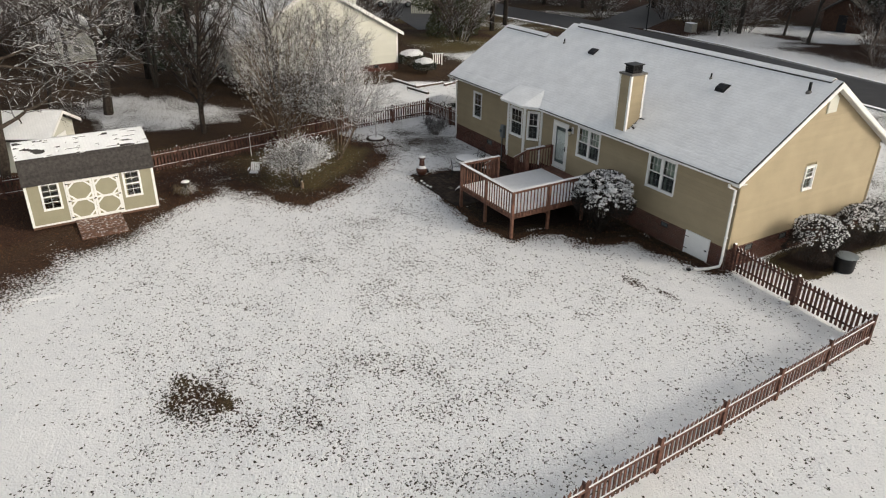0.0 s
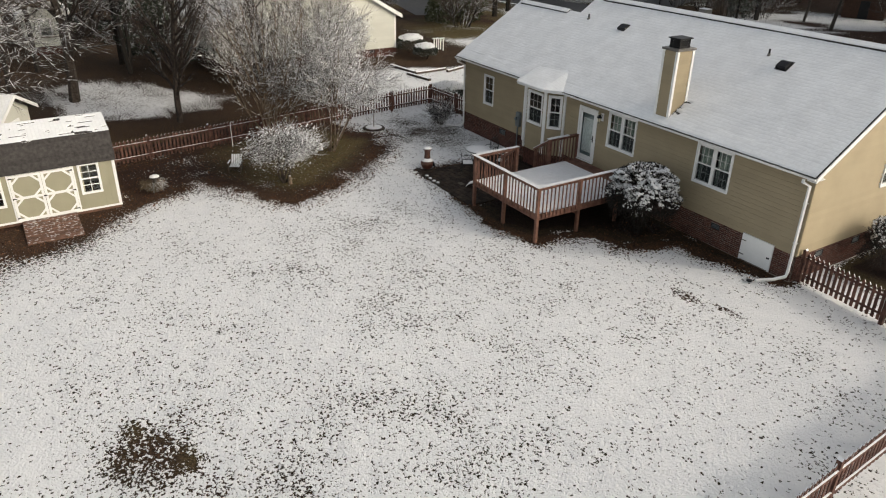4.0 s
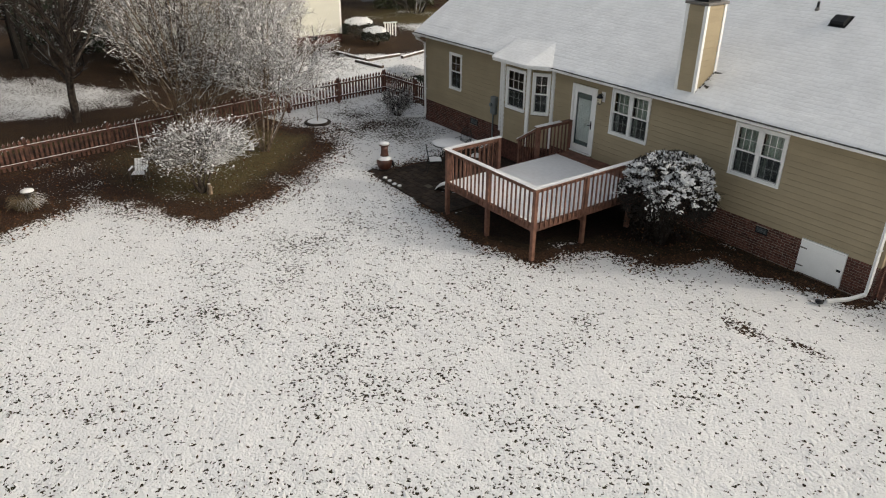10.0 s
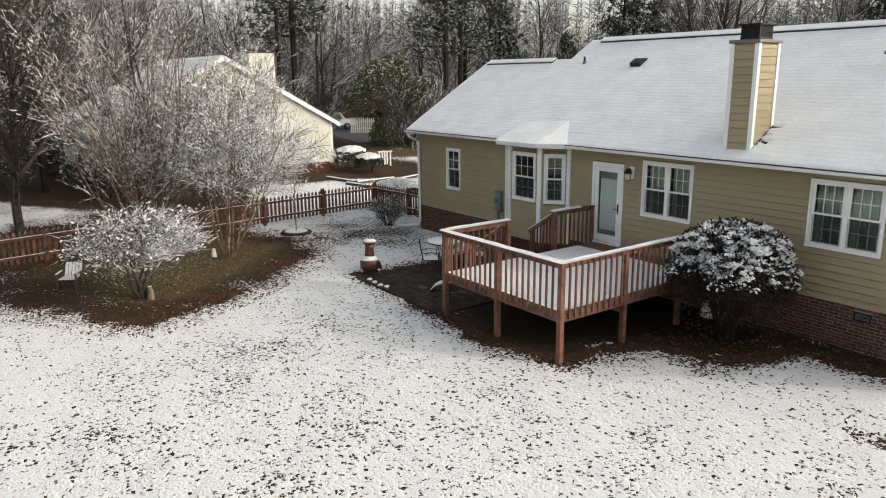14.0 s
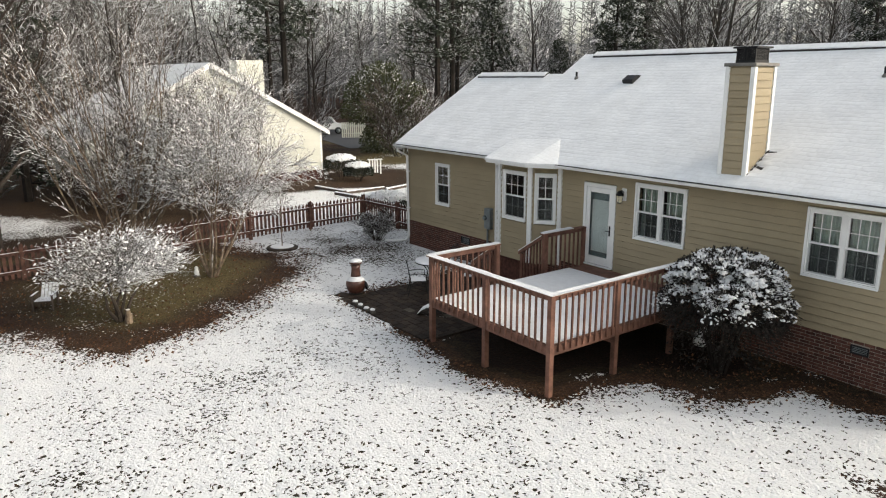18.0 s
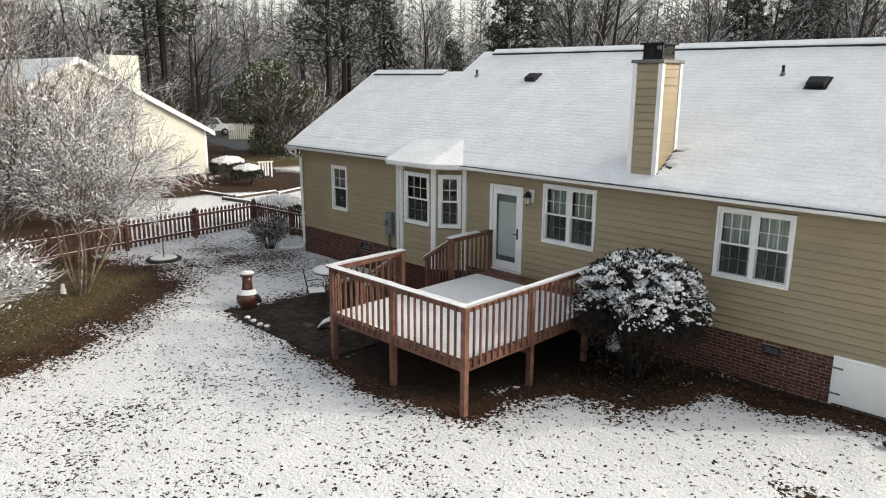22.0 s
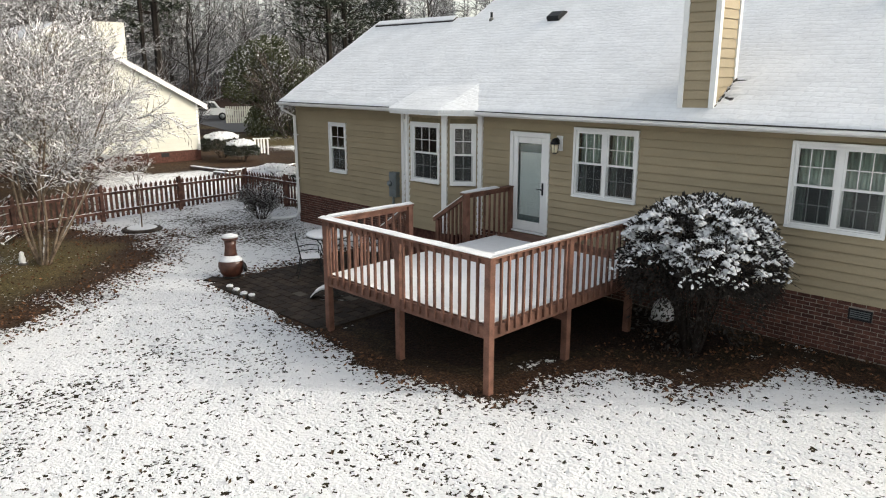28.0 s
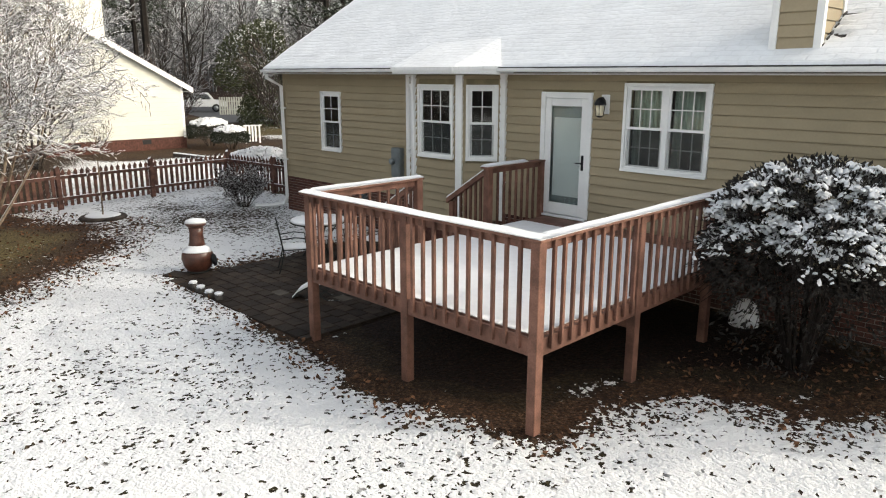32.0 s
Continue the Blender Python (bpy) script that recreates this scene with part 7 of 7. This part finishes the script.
# leaf litter on the bare beds
bx, by = lrng.uniform(-14, 10, 60000), lrng.uniform(-24, 0.2, 60000)
deep = np.maximum.reduce([inside(bx, by, p_) + (0.5 if p_ is DECK_BED else 0.9) for p_ in (DECK_BED, TREE_BED, SHED_BED)])
pick = (deep > 0) & (lrng.random(60000) < np.where(deep < 1.6, 0.75, 0.30)) & ~((bx > -3.9) & (bx < 4.0) & (by > -5.3))
bx, by = bx[pick][:15000], by[pick][:15000]
m_ = len(bx)
V, Fq = leaf_cloud(33, m_, lambda r, k: (np.stack([bx, by, r.uniform(0.0, 0.03, m_)], -1), np.stack([r.normal(0, 1, m_), r.normal(0, 1, m_), np.full(m_, 0.2)], -1)), 0.042, 1.7)
LITTER = island_random(mat("brown_leaf_litter", (0.11, 0.052, 0.026), 0.85, vary=0.4, scale=9, fine=40, bump=0), 0.85)
thing("leaf_litter", quick_mesh("leaf_litter", LITTER, V, Fq), None, "brown leaf litter strewn over the mulch beds", "leaves", kind="stuff")


# ---- neighbours ----
def neighbour(x, y0, ridge_y, ridge_z, eave_z, back, label):
    """A cream house whose gable end faces the garden; the wall lies at x, from y0 towards lower y."""
    h = root("neighbour_house", pose(0, 0, 0), label, "house", "neighbouring houses")
    y1 = 2 * ridge_y - y0
    m = pose(x, y1, 0, 0, 0, 90)
    part("wall", P([(y1, 0.55), (y0, 0.55), (y0, eave_z - 0.1), (ridge_y, ridge_z - 0.1), (y1, eave_z - 0.1)], x - 0.2, x - 0.001, "x"), CREAM, h)
    sl = (ridge_z - eave_z) / (y0 - ridge_y)
    boards(h, m, 0.0, y0 - y1, 0.55, ridge_z - 0.15, course=0.2, material=CREAM,
           span=lambda z: (0, y0 - y1) if z < eave_z - 0.1 else ((z - eave_z + 0.1) / sl, y0 - y1 - (z - eave_z + 0.1) / sl))
    part("wall", B(x - back, x - 0.2, y0 - 0.15, y0, 0.55, eave_z - 0.1), CREAM, h)
    part("wall", B(x - back, x - 0.2, y1, y1 + 0.15, 0.55, eave_z - 0.1), CREAM, h)
    part("wall", B(x - back - 0.15, x - back, y1, y0, 0.55, eave_z - 0.1), CREAM, h)
    part("foundation", B(x - back, x + 0.02, y1 - 0.02, y0 + 0.02, -0.2, 0.549), BRICK_JOINED, h, "red brick foundation")
    o = 0.42
    ze = eave_z - 0.1 - sl * o + 0.12
    rf = part("roof", P([(y0 + o, ze), (ridge_y, ridge_z), (y1 - o, ze), (y1 - o, ze - 0.12), (ridge_y, ridge_z - 0.14), (y0 + o, ze - 0.12)], x - back - 0.3, x + 0.25, "x"), SHINGLE, h)
    part("roof_snow", P([(y0 + o + 0.02, ze + 0.005), (y0 + o + 0.02, ze + 0.05), (ridge_y, ridge_z + 0.05), (y1 - o - 0.02, ze + 0.05), (y1 - o - 0.02, ze + 0.005), (ridge_y, ridge_z + 0.004)], x - back - 0.3, x + 0.26, "x"), SNOWROOF, rf)
    for a in (y0 + o, y1 - o):
        part("rake_board", P([(a, ze - 0.01), (ridge_y, ridge_z - 0.01), (ridge_y, ridge_z - 0.22), (a, ze - 0.2)], x + 0.252, x + 0.28, "x"), WHITE, h)
        part("fascia", B(x - back - 0.3, x + 0.25, a - 0.02, a + 0.02, ze - 0.16, ze - 0.01), WHITE, h)
    part("corner_board", B(x - 0.1, x + 0.03, y0 - 0.1, y0 + 0.02, 0.5, eave_z - 0.12), WHITE, h)
    return h


nh = neighbour(-25.5, 5.5, -0.8, 6.55, 2.98, 12.0, "cream lap-sided house with a snowy roof beyond the fence")
nch = part("chimney", B(-27.6, -26.4, 1.05, 2.55, 4.0, 6.75), CREAM, nh, "cream boxed chimney")
part("chimney_cap", B(-27.3, -26.7, 1.3, 2.3, 6.75, 7.0), BLACK, nch)
for y in (-3.0, 0.3, 3.4):
    part("vent", B(-25.52, -25.46, y, y + 0.4, 0.28, 0.48), BLACK, nh)
nh2 = neighbour(-36.5, -14.3, -15.6, 3.9, 2.9, 5.0, "small cream outbuilding half hidden behind bare trees")
window("window_8", pose(-36.46, -16.1, 1.2, 0, 0, 90), 0.8, 1.2, 1, 2, 2, False)

# the neighbour's small gabled shed
ns = root("small_shed", pose(-14.18, -18.94, 0, 0, 0, -28) @ pose(0, -5.3, 0), "small cream shed with a snow-covered gable roof", "shed")
part("wall", P([(-1.5, 0.0), (1.5, 0.0), (1.5, 1.75), (0, 2.45), (-1.5, 1.75)], 0.0, 5.0, "y"), CREAM, ns)
part("roof", P([(-1.8, 1.62), (0, 2.5), (1.8, 1.62), (1.8, 1.72), (0, 2.6), (-1.8, 1.72)], -0.2, 5.3, "y"), SHINGLE, ns)
part("roof_snow", P([(-1.8, 1.725), (0, 2.605), (1.8, 1.725), (1.8, 1.76), (0, 2.645), (-1.8, 1.76)], -0.2, 5.28, "y"), SNOWROOF, ns)
for s in (-1, 1):
    part("rake_board", P([(s * 1.8, 1.60), (0, 2.49), (0, 2.64), (s * 1.8, 1.76)], 5.3, 5.34, "y"), WHITE, ns)
part("door", B(-0.5, 0.5, 5.0, 5.04, 0.0, 1.5), WHITE, ns)

# raised timber beds, a slatted frame, a car by its fence
for k, (x, y, L_, a) in enumerate(((-21.0, 3.6, 2.6, 8), (-19.6, 4.9, 2.4, 95), (-18.6, 3.4, 2.2, 10), (-19.6, 7.4, 3.4, 110))):
    thing("timber_edging", P([(-0.09, -0.03), (0.09, -0.03), (0.09, 0.13), (0.06, 0.16), (-0.06, 0.16), (-0.09, 0.13)], -L_ / 2, L_ / 2, "x"), GREYLOG, "old timber edging of a garden bed with snow along its top", "timber", "timber edgings", at=pose(x, y, 0, 0, 0, a))
tr = root("slatted_frame", pose(-25.3, 9.0, 0, 0, 0, 75) @ Matrix.Scale(0.78, 4), "pale wooden slatted frame standing in the garden", "trellis")
for x in (-0.45, 0.45):
    part("upright", B(x - 0.05, x + 0.05, -0.05, 0.05, -0.03, 1.1), WHITE_SNOW, tr)
part("top_rail", B(-0.6, 0.6, -0.07, 0.07, 1.1, 1.18), WHITE_SNOW, tr)
for i in range(3):
    part("slat", B(-0.27 + i * 0.2, -0.15 + i * 0.2, -0.02, 0.02, 0.1, 1.1), WHITE_SNOW, tr)


def build_car():
    c = root("parked_car", pose(-56.5, 21.6, 0, 0, 0, 62), "white parked pickup with snow on its roof", "car")
    prof = [(-2.5, 0.5), (-2.5, 0.95), (-2.3, 1.05), (-0.9, 1.08), (-0.75, 1.1), (-0.35, 1.72), (1.0, 1.75), (1.5, 1.12), (2.4, 1.02), (2.6, 0.85), (2.6, 0.5)]
    bm = P(prof, -0.9, 0.9, "y")
    part("body", bm, CARWHITE, c)
    for s in (-1, 1):
        part("side_window", P([(-0.55, 1.15), (-0.3, 1.62), (0.3, 1.64), (0.3, 1.15)], s * 0.9, s * 0.91, "y"), SCREENED, c)
        part("side_window", P([(0.38, 1.15), (0.38, 1.64), (0.93, 1.64), (1.3, 1.15)], s * 0.9, s * 0.91, "y"), SCREENED, c)
        for x in (-1.6, 1.65):
            w = part("wheel", lathe([(0.25, -0.11), (0.36, -0.1), (0.37, 0.0), (0.36, 0.1), (0.25, 0.11)], 18), RUBBER, c)
            w.matrix_local = pose(x, s * 0.82, 0.37, 90)
            part("rim", lathe([(0.22, -0.12), (0.22, 0.12)], 12), STEEL, w)
        part("headlight", B(2.55, 2.62, s * 0.7 - 0.15, s * 0.7 + 0.15, 0.78, 0.92), WHITE, c)
    part("bumper", B(2.58, 2.68, -0.85, 0.85, 0.42, 0.62, 0.02), STEEL, c)


build_car()
yf = root("board_fence", pose(-50.5, 20.6, 0, 0, 0, 60), "short pale board fence beside the drive", "fence")
for i in range(12):
    part("board", B(i * 0.2, i * 0.2 + 0.14, -0.015, 0.015, 0.0, 1.5), CREAM, yf)
for z in (0.4, 1.1):
    part("rail", B(0, 2.4, 0.016, 0.06, z, z + 0.09), CREAM, yf)

# ---- road ----
def ribbon(name, centre, width, z, material, label):
    v, f = [], []
    pts = [Vector((x, y)) for x, y in centre]
    for i, p in enumerate(pts):
        d = (pts[min(i + 1, len(pts) - 1)] - pts[max(i - 1, 0)]).normalized()
        nrm = Vector((-d.y, d.x)) * width / 2
        for q, zz in ((p - nrm, z), (p + nrm, z), (p - nrm, -0.1), (p + nrm, -0.1)):
            v.append((q.x, q.y, zz))
        if i:
            a = 4 * (i - 1)
            f += [(a, a + 4, a + 5, a + 1), (a + 2, a + 6, a + 4, a), (a + 1, a + 5, a + 7, a + 3)]
    thing(name, quick_mesh(name, material, v, f), None, label, "road", kind="structure")


ribbon("road", [(95, 20), (60, 24.5), (25, 28), (0, 31), (-20, 33.2), (-36, 33), (-50, 31), (-70, 34), (-110, 46)], 6.6, 0.02, ASPHALT, "wet dark asphalt street behind the house")
ribbon("kerb", [(95, 16.5), (60, 21.0), (25, 24.5), (0, 27.5), (-20, 29.7), (-36, 29.5), (-48, 28)], 0.35, 0.10, CONCRETE, "snowy concrete kerb of the street")
ribbon("kerb_far", [(95, 23.6), (60, 28.1), (25, 31.6), (0, 34.6), (-20, 36.9), (-30, 36.8)], 0.35, 0.10, CONCRETE, "snowy concrete kerb of the street")
ribbon("side_road", [(-33, 36), (-38, 46), (-46, 62), (-58, 90)], 6.0, 0.016, ASPHALT, "wet side street leading into the woods")
ribbon("drive", [(-40, 18), (-52, 21), (-64, 27), (-68, 33)], 4.5, 0.014, ASPHALT, "dark drive of the neighbouring house")
sg = root("street_lamp", pose(-29.6, 36.6, 0), "thin dark street lamp post beside the road", "street lamp")
part("pole", T([(0, 0, -0.1), (0, 0, 4.2)], 0.06, 8), BLACK, sg)
part("head", lathe([(0.08, 4.2), (0.2, 4.35), (0.18, 4.7), (0.05, 4.85)], 10), STEEL, sg)
cb = root("brown_cabin", pose(-20.6, 56.5, 0, 0, 0, 25) @ Matrix.Scale(0.85, 4), "small brown board cabin among the trees", "cabin")
part("wall", P([(-2.2, 0.0), (2.2, 0.0), (2.2, 2.4), (0, 3.9), (-2.2, 2.4)], -3.0, 3.0, "y"), BROWNWALL, cb)
part("roof", P([(-2.6, 2.15), (0, 3.95), (2.6, 2.15), (2.6, 2.3), (0, 4.1), (-2.6, 2.3)], -3.3, 3.3, "y"), SHINGLE_SNOW, cb)
part("door", B(-0.5, 0.5, -3.06, -3.0, 0, 2.0), BLACK, cb)
ub = thing("utility_box", B(-0.5, 0.5, -0.4, 0.4, -0.05, 0.9, 0.05), CONCRETE, "grey utility box near the kerb", "utility box", at=pose(-27.0, 40.2, 0))


# ---- woods ----
BARE = []
for k in range(6):
    g = grow(200 + k, (15, 17, 13, 18, 16, 14)[k], 1 if k != 2 else 2, (0.20, 0.24, 0.16, 0.26, 0.2, 0.17)[k], (13, 8, 6), 0.44 + 0.02 * (k % 3), (40 + 5 * (k % 3), 36, 38), 0.06, 0.07, 0.26, 14, steps=(7, 4, 2, 1))
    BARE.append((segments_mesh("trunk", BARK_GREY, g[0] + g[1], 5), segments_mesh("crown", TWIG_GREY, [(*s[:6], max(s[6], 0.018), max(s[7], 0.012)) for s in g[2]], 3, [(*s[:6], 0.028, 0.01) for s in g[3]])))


def bare_tree(x, y, k, turn, s):
    t = root("bare_tree", pose(x, y, 0, 0, 0, turn) @ Matrix.Scale(s, 4), "tall leafless woodland tree with frosted twigs", "tree", "woodland trees")
    part("trunk", BARE[k][0], None, t)
    part("crown", BARE[k][1], None, t)


BRUSHWOOD = mat("red_brown_brushwood", (0.10, 0.078, 0.068), 0.9, vary=0.4, scale=0.15, fine=3, bump=0, snow=0.45, snow_at=0.45)
BARK_PINE = mat("dark_pine_bark", (0.022, 0.017, 0.014), 0.9, vary=0.4, scale=3, fine=20, bump=0.4)


def pine_meshes(seed, h, clear, dense=7, spread=2.6):
    rng = random.Random(seed)
    trunk = [(0, 0, -0.1, 0, 0, h * 0.5, 0.26, 0.20), (0, 0, h * 0.5, 0.1, 0.1, h, 0.20, 0.04)]
    limbs, tufts = [], []
    z = clear
    while z < h:
        f = 1 - (z - clear) / (h - clear)
        for k in range(rng.randint(2, 4)):
            a = rng.uniform(0, 6.283)
            L_ = (1.0 + spread * f ** 0.7) * rng.uniform(0.6, 1.15)
            p = Vector((0, 0, z))
            q = p + Vector((math.cos(a) * L_, math.sin(a) * L_, L_ * rng.uniform(-0.05, 0.35)))
            limbs.append((*p, *q, 0.05, 0.012))
            for j in range(dense):
                c = p.lerp(q, rng.uniform(0.35, 1.05)) + Vector([rng.gauss(0, 0.28) for _ in range(3)])
                for i in range(9):
                    d = Vector((rng.gauss(0, 1), rng.gauss(0, 1), rng.gauss(0.25, 0.8))).normalized() * rng.uniform(0.25, 0.52)
                    tufts.append((*c, *(c + d), 0.075, 0.010))
        z += rng.uniform(0.45, 0.8)
    return segments_mesh("trunk", BARK_PINE, trunk + limbs, 6), segments_mesh("needles", NEEDLE, (), 3, tufts)


PINES = [pine_meshes(301, 21, 7.6, 9, 3.2), pine_meshes(302, 23, 7, 9), pine_meshes(303, 15, 1.0, 13), pine_meshes(304, 22, 6.5)]


def pine(x, y, k, turn, s, label="tall dark pine with a bare lower trunk"):
    t = root("pine_tree", pose(x, y, 0, 0, 0, turn) @ Matrix.Scale(s, 4), label, "tree", "pines")
    part("trunk", PINES[k][0], None, t)
    part("needles", PINES[k][1], None, t)


for x, y, k, s in ((-45, 12.4, 0, 1.15), (-62, 44, 0, 1.0), (-36.8, 22.3, 3, 1.0), (-39.0, 25.5, 0, 0.95), (-70, 22, 1, 1.1)):
    pine(x, y, k, x * 7, s)
for x, y, s in ((-50, 39.5, 1.0), (-41.5, 50.0, 1.1), (-47, 62, 1.2), (-20, 62, 1.15), (-14, 64, 1.2), (-42.5, 42.5, 0.62), (-27.0, -9.6, 0.85), (-31.0, -12.0, 0.9)):
    pine(x, y, 2, x * 11, s, "dense evergreen among the bare woodland trees")

for x, y, s in ((-11.0, 52.0, 0.95), (-2.0, 55.0, 0.95), (3.5, 57.0, 0.85), (13.0, 56.0, 0.9), (16.5, 58.0, 0.85), (-24.0, 41.0, 0.45)):
    pine(x, y, 2, x * 13, s, "frosted evergreen behind the house roof")

wr = random.Random(77)
made = 0
while made < 110:
    a = radians(wr.uniform(94, 196))
    r = wr.uniform(48, 118)
    x, y = 12 + r * math.cos(a), -14 + r * math.sin(a)
    if (y < 42 and x > -33) or (abs(y - 33) < 6 and x > -72) or (-40 < x < -24 and -9 < y < 10) or (-50 < x < -35 and -24 < y < -10) or (-70 < x < -30 and 12 < y < 28 and wr.random() < 0.8) or (abs(x + 20.6) < 6 and abs(y - 54) < 6):
        continue
    bare_tree(x, y, made % 6, wr.uniform(0, 360), wr.uniform(0.8, 1.25))
    made += 1
for x, y in ((-24, 44), (-27, 46), (-17, 45), (-12, 47), (-8, 50), (-30, 48), (-5, 46), (1, 50), (-21, 47), (-33, 50), (-21.5, -6.0), (-28, -12), (-31, -17), (-27, -23), (-24, -19), (-33, -11), (-38, -8), (-26, -28)):
    bare_tree(x, y, wr.randrange(6), wr.uniform(0, 360), wr.uniform(0.7, 1.0))
# brushwood at the foot of the woods
BRUSH = []
for k in range(3):
    g = grow(240 + k, (4.2, 5.4, 3.4)[k], 16, 0.03, (8, 7), 0.42, 34, 0.05, 0.09, 0.12, 36, base_spread=0.5, steps=(5, 3, 1))
    BRUSH.append((segments_mesh("trunk", BARK_GREY, g[0], 3), segments_mesh("crown", BRUSHWOOD, [(*s[:6], max(s[6], 0.02), max(s[7], 0.014)) for s in g[1]], 3, [(*s[:6], 0.024, 0.008) for s in g[2]])))
placed = 0
while placed < 72:
    a = radians(wr.uniform(92, 200))
    r = wr.uniform(50, 92)
    x, y = 12 + r * math.cos(a), -14 + r * math.sin(a)
    if (y < 40 and x > -31) or (abs(y - 33) < 5 and x > -72) or (-40 < x < -24 and -9 < y < 10) or (-60 < x < -36 and 13 < y < 24) or (-43 < x < -30 and -20 < y < -10) or (abs(x + 20.6) < 6 and abs(y - 55) < 6):
        continue
    t = root("bare_shrub", pose(x, y, 0, 0, 0, wr.uniform(0, 360)) @ Matrix.Scale(wr.uniform(0.7, 1.3), 4), "tangled leafless brushwood at the edge of the woods", "shrub", "brushwood")
    part("trunk", BRUSH[placed % 3][0], None, t)
    part("crown", BRUSH[placed % 3][1], None, t)
    placed += 1
# the far edge of the woods, uncountable
fr = np.random.default_rng(55)
n = 1350
a, r = np.radians(fr.uniform(85, 205, n)), fr.uniform(112, 190, n)
x, y = 12 + r * np.cos(a), -14 + r * np.sin(a)
z0 = np.clip((np.hypot(x, y) - 75) / 300, 0, 1) * 14
h = fr.uniform(15, 25, n)
tr_ = np.stack([x, y, z0 - 0.3, x + fr.normal(0, 0.5, n), y + fr.normal(0, 0.5, n), z0 + h, np.full(n, 0.12), np.full(n, 0.03)], -1)
m_ = 64
tt = fr.beta(1.2, 1.3, (n, m_)) * 0.95 + 0.05
px, py, pz = [(tr_[:, i:i + 1] + (tr_[:, i + 3:i + 4] - tr_[:, i:i + 1]) * tt) for i in range(3)]
ang, L_ = fr.uniform(0, 6.283, (n, m_)), fr.uniform(1.2, 3.8, (n, m_)) * (1.35 - tt)
tw = np.stack([px, py, pz, px + L_ * np.cos(ang), py + L_ * np.sin(ang), pz + L_ * fr.uniform(0.0, 0.9, (n, m_)), np.full_like(px, 0.085), np.full_like(px, 0.015)], -1).reshape(-1, 8)
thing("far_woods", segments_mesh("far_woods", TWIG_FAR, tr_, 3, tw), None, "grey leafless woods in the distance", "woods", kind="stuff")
